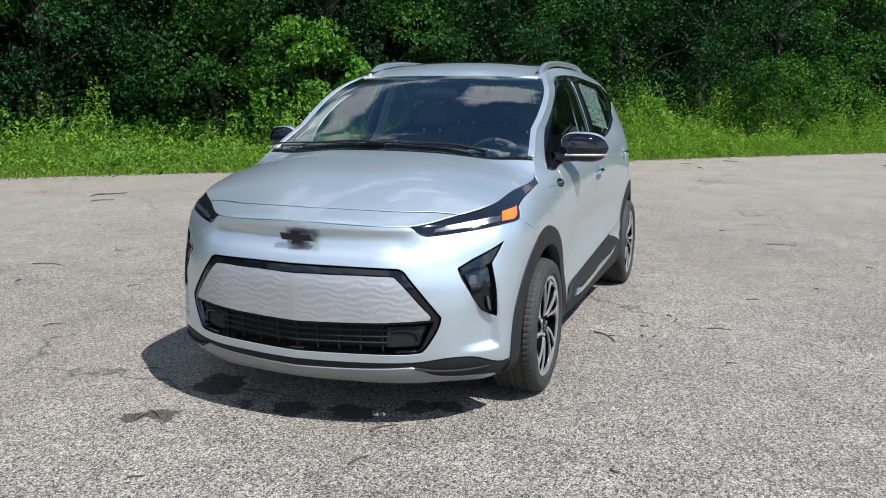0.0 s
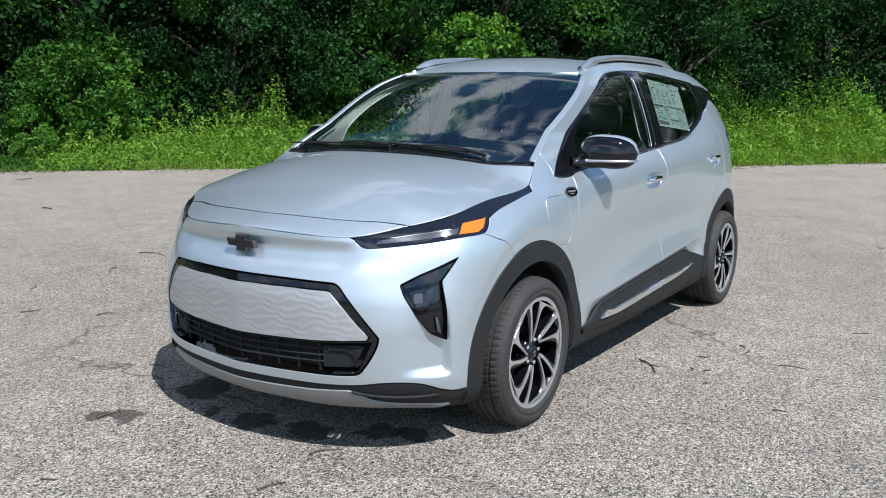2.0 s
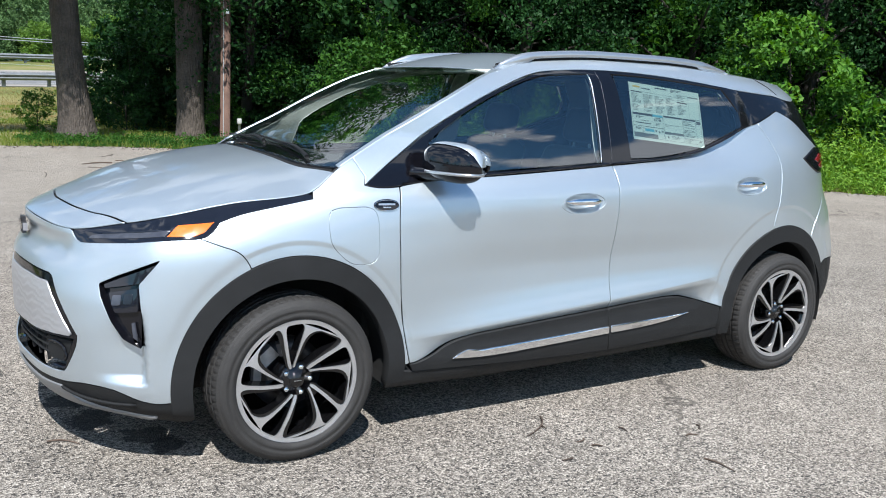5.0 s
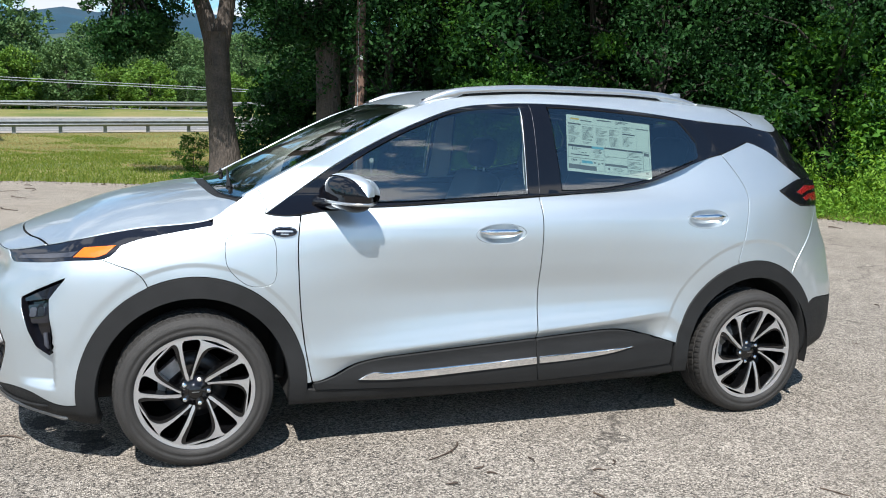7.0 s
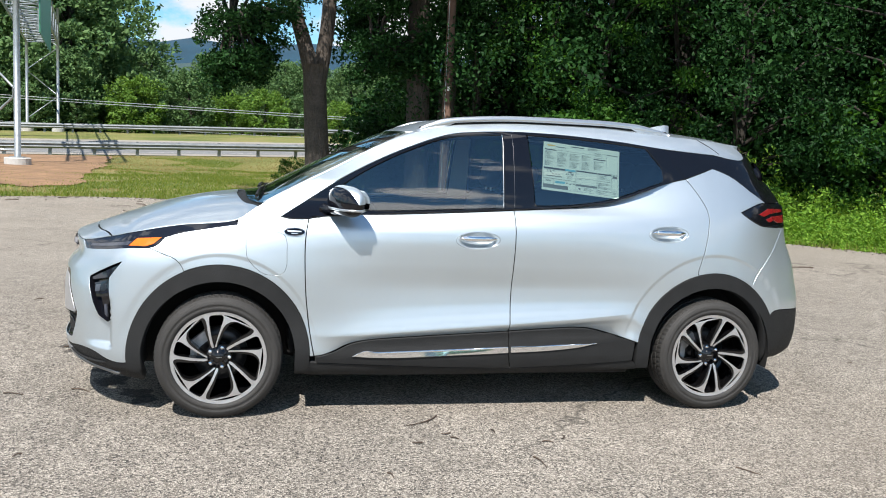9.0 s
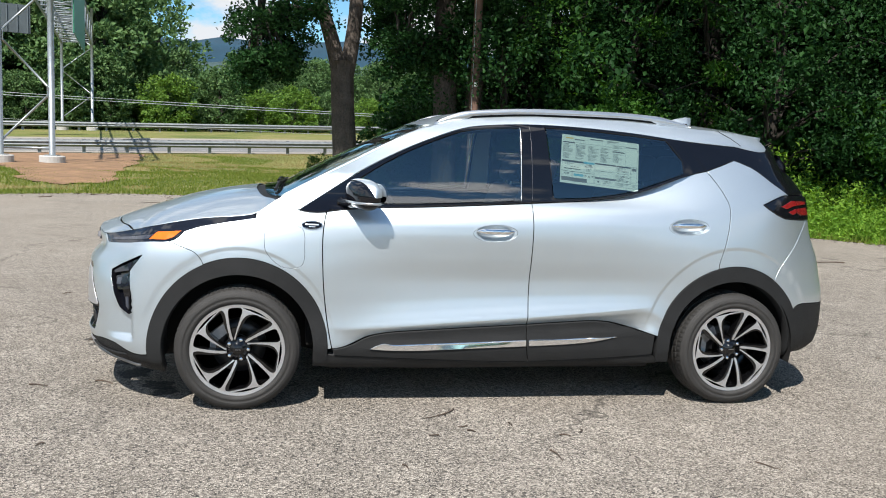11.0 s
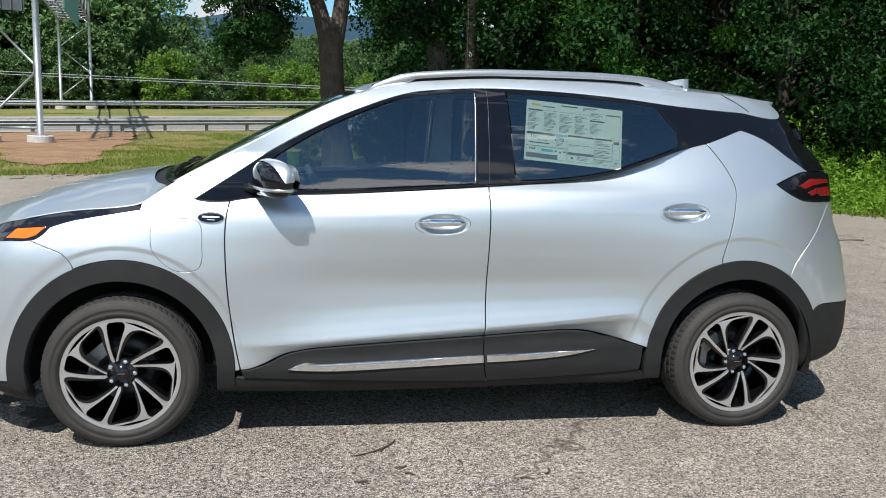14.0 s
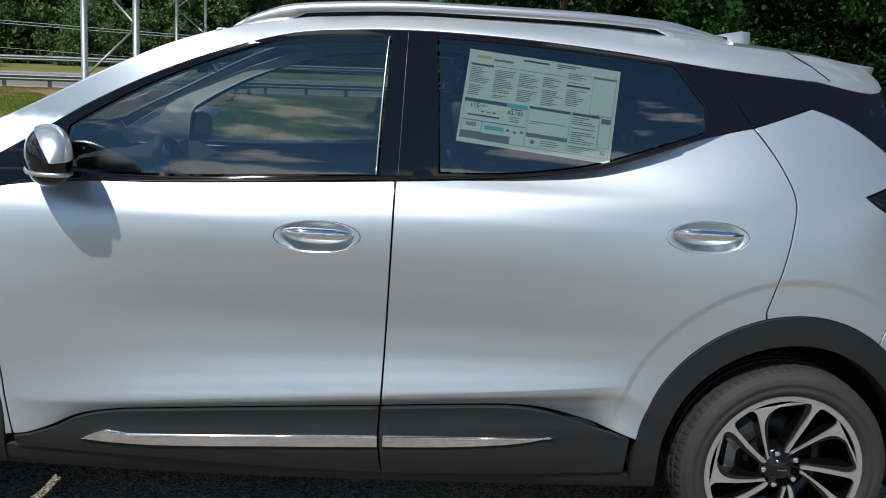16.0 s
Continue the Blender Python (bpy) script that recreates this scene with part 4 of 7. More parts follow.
FOLD_LINES = [np.array([(sx(-a), float(np.interp(a, [p[0] for p in FOLD], [p[1] for p in FOLD])) + d) for a in np.arange(.47, 2.25, .013)]) for d in (-.011, -.0022, .0022, .011)]
ARCH_LINES = [np.array([(sx(wx + .448 * q * math.cos(t)), HUB + .478 * q * math.sin(t)) for t in np.radians(np.arange(2, 178, 1.4))]) for wx, lip in zip(WHEELS, LIPS) for q in (lip - .026, lip - .010, lip + .010, lip + .026)]
DOOR_F = X((-.427, 1.013), (-.412, .93), (-.412, .74), (-.43, .53), (-.468, .318))
DOOR_B = X((-1.502, 1.088), (-1.500, .80), (-1.494, .50), (-1.494, .33), (-1.510, .278))
DOOR_R = X((-2.513, 1.291), (-2.60, 1.175), (-2.632, 1.10), (-2.622, 1.0), (-2.585, .85), (-2.566, .787))
BELT = X((-.427, 1.014), (-.60, 1.036), (-.866, 1.049), (-1.2, 1.068), (-1.502, 1.088))
BELT_R = X((-1.502, 1.088), (-1.70, 1.102), (-1.90, 1.123), (-2.05, 1.147), (-2.16, 1.180), (-2.30, 1.231), (-2.41, 1.266), (-2.513, 1.291))
BELT_Q = X((-2.513, 1.291), (-2.62, 1.328), (-2.70, 1.356))
DLO_TOP = X((-.287, 1.019), (-.465, 1.134), (-.607, 1.228), (-.80, 1.332), (-.976, 1.409), (-1.18, 1.476), (-1.35, 1.497), (-1.534, 1.506), (-1.825, 1.501), (-2.15, 1.479), (-2.374, 1.455), (-2.735, 1.434))
CLAD_F = X((-.468, .318), (-.50, .320), (-.56, .338), (-.652, .380), (-.75, .400), (-.884, .410), (-1.20, .429), (-1.494, .446))
CLAD_R = X((-1.494, .446), (-1.70, .460), (-1.867, .468), (-1.95, .462), (-2.081, .430), (-2.215, .392))
arch_r_door = arch(WR, OA, OB, 9, 76)[::-1]  # from above, forwards and down
arch_r_door = [p for p in arch(WR, OA, OB, 76, 9)]
port_loop = outline(X((-.122, .90), (-.135, .928), (-.165, .938), (-.22, .940), (-.28, .939), (-.305, .928), (-.316, .90), (-.318, .84), (-.317, .775), (-.305, .746), (-.278, .733), (-.235, .732), (-.205, .740), (-.155, .780), (-.129, .815), (-.122, .86), (-.122, .90)), gap=0.012)
seam = X((-.262, float(edge_z(sx(-.262)))), (-.284, 1.085), (-.297, 1.052))
fender_loop = outline([(1.08, .848), (1.115, .862), (1.15, .899)], [(1.15, .899), (1.22, .922), (1.35, .948), (1.50, .974)], [(1.50, .974), (1.505, .985)], E_run(1.505, sx(-.262), 14), [seam[0], seam[2]], [seam[2], X((-.287, 1.019))[0]],
                      [X((-.287, 1.019))[0], *X((-.33, 1.011), (-.427, 1.013))], DOOR_F, [DOOR_F[-1], arch(WF, OA, OB, 180, 181, 2)[0]], arch(WF, OA, OB, 180, 68)[0:], [arch(WF, OA, OB, 67, 66, 2)[0], (1.215, .795), (1.15, .822), (1.08, .848)], gap=0.018)
fender = both("front_fender", fender_loop, PAINT, car, holes=[port_loop], step=0.016, lines=ARCH_LINES)
for i, o in enumerate(both("charge_port_flap", port_loop, PAINT, car, step=0.016, gap=0.0, lines=ARCH_LINES)):
    o.parent = fender[i]

HANDLES = ((-1.298, .930), (-2.378, .986))
cups = [ellipse(a, b, .116, .042, lean=-.03) for a, b in HANDLES]
door_f = both("front_door", outline(DOOR_F, CLAD_F, X((-1.494, .446), (-1.500, .80), (-1.502, 1.088)), BELT[::-1]), PAINT, car, holes=[cups[0]], step=0.012, form=door_side, lines=FOLD_LINES + ARCH_LINES)
door_r = both("rear_door", outline(X((-1.502, 1.088), (-1.500, .80), (-1.494, .446)), CLAD_R, [CLAD_R[-1], arch_r_door[-1]], arch_r_door[::-1], [arch_r_door[0], DOOR_R[-1]], DOOR_R[::-1], BELT_R[::-1]), PAINT, car, holes=[cups[1]], step=0.012, form=door_side, lines=FOLD_LINES + ARCH_LINES)
TAIL_TIP, TAIL_TOP, TAIL_LOW = X((-2.852, 1.117))[0], (4.50, 1.172), (4.437, 1.042)
BUMP_GAP = [(4.70, 1.030), (4.58, .94), (4.478, .858), (4.40, .78), arch(WR, OA, OB, 124, 125, 2)[0]]
quarter = both("rear_quarter", outline(BELT_Q, [BELT_Q[-1], (4.24, 1.318), (4.40, 1.228), TAIL_TOP], [TAIL_TOP, (4.44, 1.168), (4.40, 1.158), TAIL_TIP], [TAIL_TIP, (4.35, 1.075), TAIL_LOW], [TAIL_LOW, (4.58, 1.033), BUMP_GAP[0]], BUMP_GAP,
                                       arch(WR, OA, OB, 124, 76), [arch(WR, OA, OB, 76, 77, 2)[0], DOOR_R[-1]], DOOR_R[::-1]), PAINT, car, step=0.016, lines=ARCH_LINES)
S_R = S_END
# black backing sheets added behind the shut lines to keep the gaps in deep shade
both("door_gap_backing", outline(DOOR_F, CLAD_F, X((-1.494, .446), (-1.500, .80), (-1.502, 1.088)), BELT[::-1]), DARK, car, holes=[grown(cups[0], .008)], off=-0.040, gap=-0.007, deep=0.001, step=0.08)
both("door_gap_backing", outline(X((-1.502, 1.088), (-1.500, .80), (-1.494, .446)), CLAD_R, [CLAD_R[-1], arch_r_door[-1]], arch_r_door[::-1], [arch_r_door[0], DOOR_R[-1]], DOOR_R[::-1], BELT_R[::-1]), DARK, car, holes=[grown(cups[1], .008)], off=-0.042, gap=-0.007, deep=0.001, step=0.08)
both("quarter_gap_backing", outline(BELT_Q, [BELT_Q[-1], (4.24, 1.318), (4.40, 1.228), TAIL_TOP], [TAIL_TOP, (4.44, 1.168), (4.40, 1.158), TAIL_TIP], [TAIL_TIP, (4.35, 1.075), TAIL_LOW], [TAIL_LOW, (4.58, 1.033), BUMP_GAP[0]], BUMP_GAP,
                                       arch(WR, OA, OB, 124, 76), [arch(WR, OA, OB, 76, 77, 2)[0], DOOR_R[-1]], DOOR_R[::-1]), DARK, car, off=-0.021, gap=-0.007, deep=0.001, step=0.08)
both("port_gap_backing", port_loop, DARK, car, off=-0.018, gap=-0.012, deep=0.001, step=0.05)
both("rear_bumper", outline(BUMP_GAP[::-1], [BUMP_GAP[0], (4.9, 1.028), (5.15, 1.02)], [(5.15, 1.02), (S_R, 1.02)], [(S_R, 1.02), (S_R, .555)], [(S_R, .555), (4.78, .556), (4.52, .549), arch(WR, OA, OB, 152, 153, 2)[0]], arch(WR, OA, OB, 152, 124)), PAINT, car, step=0.03)
both("rear_cladding", outline([arch(WR, OA, OB, 152, 153, 2)[0], (4.52, .549), (4.78, .556), (S_R, .555)], [(S_R, .555), (S_R, .24)], [(S_R, .24), (4.80, .25), (4.55, .275)], [(4.55, .275), arch(WR, OA, OB, 183, 184, 2)[0]], arch(WR, OA, OB, 183, 152)), CLAD, car, off=0.002, deep=0.03)
roof_side = both("roof_side_frame", outline(E_run(sx(-.262), sx(-2.97), 80), [E_run(sx(-2.97), S_R, 2)[0], (4.43, 1.440), DLO_TOP[-1]], DLO_TOP[::-1], [DLO_TOP[0], seam[2]], [seam[2], seam[0]]), PAINT, car, step=0.026, gap=0.0012)

# windows and their black frames
glass_f = outline(X((-.566, 1.062), (-.85, 1.064), (-1.2, 1.083), (-1.452, 1.098)), X((-1.452, 1.098), (-1.458, 1.30), (-1.466, 1.484)), X((-1.466, 1.484), (-1.33, 1.478), (-1.16, 1.456), (-.968, 1.388), (-.80, 1.310), (-.66, 1.228), (-.590, 1.180)), X((-.590, 1.180), (-.566, 1.062)))
glass_r = outline(X((-1.622, 1.116), (-1.80, 1.124), (-1.939, 1.142), (-2.06, 1.166), (-2.16, 1.198), (-2.30, 1.248), (-2.345, 1.263)), X((-2.345, 1.263), (-2.368, 1.275)), X((-2.368, 1.275), (-2.364, 1.342)), X((-2.364, 1.342), (-2.278, 1.452)), X((-2.278, 1.452), (-2.10, 1.468), (-1.85, 1.484), (-1.60, 1.490)), X((-1.60, 1.490), (-1.612, 1.30), (-1.622, 1.116)))
window_band = outline(DLO_TOP[:-2] + X((-2.40, 1.452)), [X((-2.40, 1.452))[0], DOOR_R[0]], BELT_R[::-1], BELT[::-1], X((-.427, 1.014), (-.33, 1.011), (-.287, 1.019)))
band = both("window_frame", window_band, GLOSS, car, holes=[glass_f, glass_r], off=0.0, step=0.02, deep=0.03, form=frame_form, label="gloss black window frame")
for i, sg in enumerate((1, -1)):
    w = band[i]
    for loop, m, nm in ((glass_f, GLASS, "front_window"), (glass_r, GLASS_DARK, "rear_window")):
        o = panel(nm, loop * (sg, 1), glazing, m, w, off=-0.005, deep=0.002, step=0.03)
        o.visible_shadow = False
    # thin bright lip under the glass and upright at the pillar
    for run in (X((-.44, 1.022), (-.866, 1.055), (-1.2, 1.074), (-1.502, 1.094)), X((-1.502, 1.094), (-1.9, 1.129), (-2.05, 1.153), (-2.16, 1.186), (-2.30, 1.237))):
        q = spline(run, 10) * (sg, 1)
        part("belt_lip", mesh_of("belt_lip", *tube(frame_form(q) + (0, 0.003 * sg, 0), 0.0045, 6), GLOSS, True), None, w)
    q = frame_form(spline(X((-1.447, 1.10), (-1.452, 1.30), (-1.460, 1.482)), 8) * (sg, 1))
    part("pillar_strip", mesh_of("pillar_strip", *tube(q + (0, .0005 * sg, 0), 0.0022, 6), SATIN, True), None, w)
    q = frame_form(spline(X((-1.508, 1.10), (-1.511, 1.30), (-1.514, 1.498)), 8) * (sg, 1))
    part("pillar_gap", mesh_of("pillar_gap", *tube(q + (0, -.0002 * sg, 0), 0.0012, 6), TRIM_GREY, True), None, w)
both("quarter_window", outline([X((-2.40, 1.452))[0], DLO_TOP[-1]], [DLO_TOP[-1], (4.43, 1.440), (4.56, 1.445)], [(4.56, 1.445), (4.80, 1.30), (4.80, 1.175)], [(4.80, 1.175), TAIL_TOP], [TAIL_TOP, (4.40, 1.228), (4.24, 1.318), BELT_Q[-1]], BELT_Q[::-1], [DOOR_R[0], X((-2.40, 1.452))[0]]), GLOSS, car, off=-0.003, step=0.02, deep=0.03, label="gloss black quarter panel behind the rear door")
both("rear_glass", outline([(4.56, 1.445), (S_R, 1.452)], [(S_R, 1.452), (S_R, 1.15)], [(S_R, 1.15), (4.80, 1.15)], [(4.80, 1.15), (4.80, 1.30), (4.56, 1.445)]), GLOSS, car, off=-0.006, step=0.03, deep=0.03)
both("tailgate", outline([(5.15, 1.15), (S_R, 1.15)], [(S_R, 1.15), (S_R, 1.02)], [(S_R, 1.02), (5.15, 1.02)], [(5.15, 1.02), (5.15, 1.15)]), PAINT, car, off=0, step=0.03)
tail_loop = outline([TAIL_TIP, (4.40, 1.158), (4.44, 1.168), TAIL_TOP], [TAIL_TOP, (4.65, 1.168), (4.80, 1.160), (5.15, 1.15)], [(5.15, 1.15), (5.15, 1.03)], [(5.15, 1.03), (4.75, 1.028), (4.58, 1.033), TAIL_LOW], [TAIL_LOW, (4.35, 1.075), TAIL_TIP])
for i, o in enumerate(both("tail_lamp", tail_loop, GLOSS, car, off=0.004, step=0.02, deep=0.03, label="dark tail lamp with red lens")):
    sg = 1 if i == 0 else -1
    for loop in ([(4.40, 1.108), (4.50, 1.142), (4.68, 1.138), (4.70, 1.118), (4.52, 1.108), (4.45, 1.092)], [(4.46, 1.080), (4.54, 1.098), (4.70, 1.104), (4.72, 1.055), (4.60, 1.056), (4.56, 1.072), (4.50, 1.060)]):
        panel("red_lens", rounded([(a * sg, b) for a, b in loop], .006), side, RED, o, off=0.008, deep=0.006, step=0.02)

for sg in (1, -1):
    q = side(spline([(sx(-2.668), float(edge_z(sx(-2.668)))), (sx(-2.72), 1.482), (sx(-2.775), 1.438)], 8) * (sg, 1))
    part("spoiler_gap", mesh_of("spoiler_gap", *tube(q, .0022, 6), DARK, True), None, car)

# -- cladding --
for wx, nm, t0, t1 in ((WF, "front_arch_cladding", -8, 184), (WR, "rear_arch_cladding", -6, 186)):
    lo = [(sx(wx + OA * .985), .212)] if wx == WF else []
    outer, inner = arch(wx, OA, OB, t0, t1, 50), arch(wx, IA, IB, t1, t0, 50)
    low_front, low_back = (0.205, 0.225) if wx == WF else (0.245, 0.262)
    loop = outline(outer, [outer[-1], (outer[-1][0], low_back)], [(outer[-1][0], low_back), (inner[0][0], low_back)], [(inner[0][0], low_back), inner[0]], inner, [inner[-1], (inner[-1][0], low_front)], [(inner[-1][0], low_front), (outer[0][0], low_front)], [(outer[0][0], low_front), outer[0]], gap=0.022)
    both(nm, loop, CLAD, car, off=0.006, deep=0.05, step=0.03, gap=0.0008, label="matt black wheel arch cladding")
SILL_TOP_F = X((-.480, .283), (-.80, .268), (-1.20, .252), (-1.510, .248))
SILL_TOP_R = X((-1.510, .248), (-1.85, .262), (-2.205, .286))
for i, d in enumerate(both("door_cladding", outline(CLAD_F, X((-1.494, .446), (-1.494, .33), (-1.510, .248)), SILL_TOP_F[::-1], [SILL_TOP_F[0], CLAD_F[0]]), CLAD, car, off=0.006, deep=0.02, step=0.03)):
    d.parent = door_f[i]
for i, d in enumerate(both("door_cladding", outline(CLAD_R, [CLAD_R[-1], SILL_TOP_R[-1]], SILL_TOP_R[::-1], X((-1.510, .248), (-1.494, .33), (-1.494, .446))), CLAD, car, off=0.006, deep=0.02, step=0.03)):
    d.parent = door_r[i]
both("sill_cladding", outline(SILL_TOP_F[:-1] + SILL_TOP_R, [SILL_TOP_R[-1], arch(WR, OA, OB, -6, -5, 2)[0]], [arch(WR, OA, OB, -6, -5, 2)[0], X((-2.24, .232))[0]], X((-2.24, .232), (-1.8, .216), (-1.2, .205), (-.43, .212)), [X((-.43, .212))[0], arch(WF, OA, OB, 183, 184, 2)[0]], [arch(WF, OA, OB, 183, 184, 2)[0], SILL_TOP_F[0]]), CLAD, car, off=0.0, deep=0.08, step=0.03)
strip_f = outline(X((-.655, .318), (-.70, .338), (-.735, .347)), X((-.735, .347), (-.80, .340), (-1.2, .356), (-1.491, .368)), X((-1.491, .368), (-1.493, .332)), X((-1.493, .332), (-1.2, .320), (-.80, .309), (-.655, .318)), gap=0.012)
strip_r = outline(X((-1.503, .369), (-1.75, .378), (-1.992, .387)), X((-1.992, .387), (-1.90, .364), (-1.80, .351), (-1.503, .333)), X((-1.503, .333), (-1.503, .369)), gap=0.012)
for loop, doors in ((strip_f, door_f), (strip_r, door_r)):
    for i, o in enumerate(both("bright_strip", loop, CHROME, car, off=0.014, deep=0.012, step=0.02, relief=lambda v: -0.02 * (v[:, 1] - 0.345), label="polished lower door strip")):
        o.parent = doors[i]
# the strip's rounded upper edge catches the sky
for edge_run, doors in ((X((-.745, .341), (-.80, .336), (-1.2, .351), (-1.489, .363)), door_f), (X((-1.505, .364), (-1.75, .373), (-1.95, .381)), door_r)):
    for sg, door in zip((1, -1), doors):
        q = (side(edge_run) + (0, .0135, 0)) * (1, sg, 1)
        part("strip_edge", mesh_of("strip_edge", *tube(q, np.concatenate([[.0015], np.full(len(q) - 2, .0062), [.0015]]), 10), CHROME, True), None, door)

# -- door handles --
for hx, hz, doors in ((-1.298, .930, door_f), (-2.378, .986, door_r)):
    cup_loop = ellipse(hx, hz, .116, .042, lean=-.03)
    for i, o in enumerate(both("handle_cup", cup_loop, PAINT, car, off=-0.0015, deep=0.002, step=0.012, gap=0.0, relief=lambda v, hx=hx, hz=hz: -0.048 * np.clip(1 - ((v[:, 0] - sx(hx)) / .1) ** 2 - ((v[:, 1] - hz) / .038) ** 2, 0, 1) ** 0.8, label="silver oval handle recess")):
        o.parent = doors[i]
        sg = 1 if i == 0 else -1
        c = side(np.array([(sx(hx + .098 * k), hz + .004 - .012 * (1 - k * k) * 0) for k in np.linspace(1, -1, 15)]))
        pts, rad = [], []
        for k, q in zip(np.linspace(-1, 1, 15), c):
            lift = 0.012 * (1 - k ** 4) + 0.001
            pts.append((q[0], (abs(q[1]) + lift) * sg, q[2] + .006))
            rad.append(0.0165 * max(0.25, (1 - abs(k) ** 5)))
        h = part("door_handle", mesh_of("door_handle", *tube(pts, rad, 12), CHROME, True), None, doors[i], "chrome bar door handle")

# dealer plate on the fender: an oval with plain bars
badge = panel("fender_badge", ellipse(-.355, .947, .052, .0205, 28), side, GLOSS, car, off=0.005, deep=0.006, step=0.015, gap=0, label="small dark oval plate with pale bars")
badge.parent = fender[0]
rim = ellipse(-.355, .947, .0505, .019, 28)
part("badge_rim", mesh_of("badge_rim", *tube(np.concatenate([side(rim), side(rim[:1])]) + (0, .0055, 0), .0013, 5), CHROME, True), None, badge)
for cz, a, b in ((.949, .034, .0030), (.9385, .016, .0018)):
    panel("badge_bar", rounded([(sx(-.355) - a, cz - b), (sx(-.355) + a, cz - b), (sx(-.355) + a, cz + b), (sx(-.355) - a, cz + b)], .001), side, SATIN, badge, off=0.0062, deep=0.001, step=0.02, gap=0)

# -- roof --
SCREEN_TOP = [(-.928, 0), (-.932, .2), (-.948, .42), (-.972, float(edge_at(-.972)[0]))]
sun_loop = top_half([(-1.26, 0), (-1.262, .3), (-1.275, .395)], [(-1.275, .395), (-1.30, .42), (-2.20, .425)], [(-2.20, .425), (-2.23, .40), (-2.24, 0)])
panel("roof", top_half(SCREEN_TOP, xy_edge(-.972, -2.78, 70), [(-2.78, float(edge_at(-2.78)[0])), (-2.75, .3), (-2.74, 0)]), top, PAINT, car, [sun_loop], gap=0.0012, step=0.04)
panel("sunroof", sun_loop, top, GLOSS, car, off=0.002, step=0.05, label="dark glass sunroof panel")
panel("roof_spoiler", top_half([(-2.74, 0), (-2.75, .3), (-2.78, float(edge_at(-2.78)[0]))], xy_edge(-2.78, -2.972, 14), [(-2.972, float(edge_at(-2.972)[0])), (-2.985, .3), (-2.99, 0)]), top, PAINT, car, gap=0.0015, step=0.03, deep=0.03)

ws_side = [(float(x), float(edge_at(x)[0]) - .030) for x in np.linspace(-.972, -.195, 40)]
ws_loop = top_half(SCREEN_TOP[:-1] + [ws_side[0]], ws_side, [ws_side[-1], (-.165, .60), (-.125, .45), (-.105, .2), (-.10, 0)])
hole_side = [(float(x), float(edge_at(x)[0]) - .037) for x in np.linspace(-.955, -.30, 30)]
hole_loop = top_half([(-.955, 0), (-.958, .2), (-.965, .42), hole_side[0]], hole_side, [hole_side[-1], (-.235, .52), (-.215, .3), (-.21, 0)])
screen = panel("windscreen", ws_loop, top, SCREEN_GLASS, car, off=-0.001, gap=0.001, deep=0.002, step=0.035, label="raked windscreen with black border")
screen.visible_shadow = False
for sg in (1, -1):
    q = np.linspace(-.20, -.975, 40)
    e = np.array([float(edge_at(x)[0]) for x in q])
    strip_loop = np.concatenate([np.column_stack([q, (e - .001) * sg]), np.column_stack([q[::-1], (e[::-1] - .029) * sg])])
    panel("windscreen_pillar", strip_loop, top, PAINT, car, off=0.003, gap=0.0, deep=0.006, step=0.02)
panel("windscreen_border", ws_loop, top, GLOSS, screen, [hole_loop], off=-0.006, gap=0.0, deep=0.004, step=0.03)
panel("cowl", top_half([(-.055, 0), (-.065, .33), (-.10, .53), (-.145, .64), (-.172, .69)], [(-.172, .69), (-.24, .66)], [(-.24, .66), (-.20, .5), (-.19, .2), (-.185, 0)]), top, CLAD, car, off=-0.012, deep=0.01, step=0.04)


def wiper(a, b, bulge_at):
    """A wiper arm and blade that lie on the glass."""
    arm = []
    for u in np.linspace(0, 1, 9):
        x, y = a[0] + (b[0] - a[0]) * u, a[1] + (b[1] - a[1]) * u
        z = top([(x, y)])[0][2]
        arm.append((x, y, z + 0.010 + 0.012 * math.sin(math.pi * min(1, u * 1.6)) * (1 if u < .63 else .4)))
    w = part("wiper_arm", mesh_of("wiper_arm", *tube(arm, [.010, .008, .007, .006, .005, .005, .004, .004, .003], 6), CLAD, True), None, car, "black wiper arm resting on the glass")
    mid = ((a[0] * .32 + b[0] * .68), (a[1] * .32 + b[1] * .68))
    d = Vector((b[0] - a[0], b[1] - a[1])).normalized()
    blade = []
    for u in np.linspace(-.33, .33, 11):
        x, y = mid[0] + d.x * u, mid[1] + d.y * u
        blade.append((x, y, top([(x, y)])[0][2] + 0.008))
    part("wiper_blade", mesh_of("wiper_blade", *tube(blade, .0042, 6), CLAD, True), None, w)


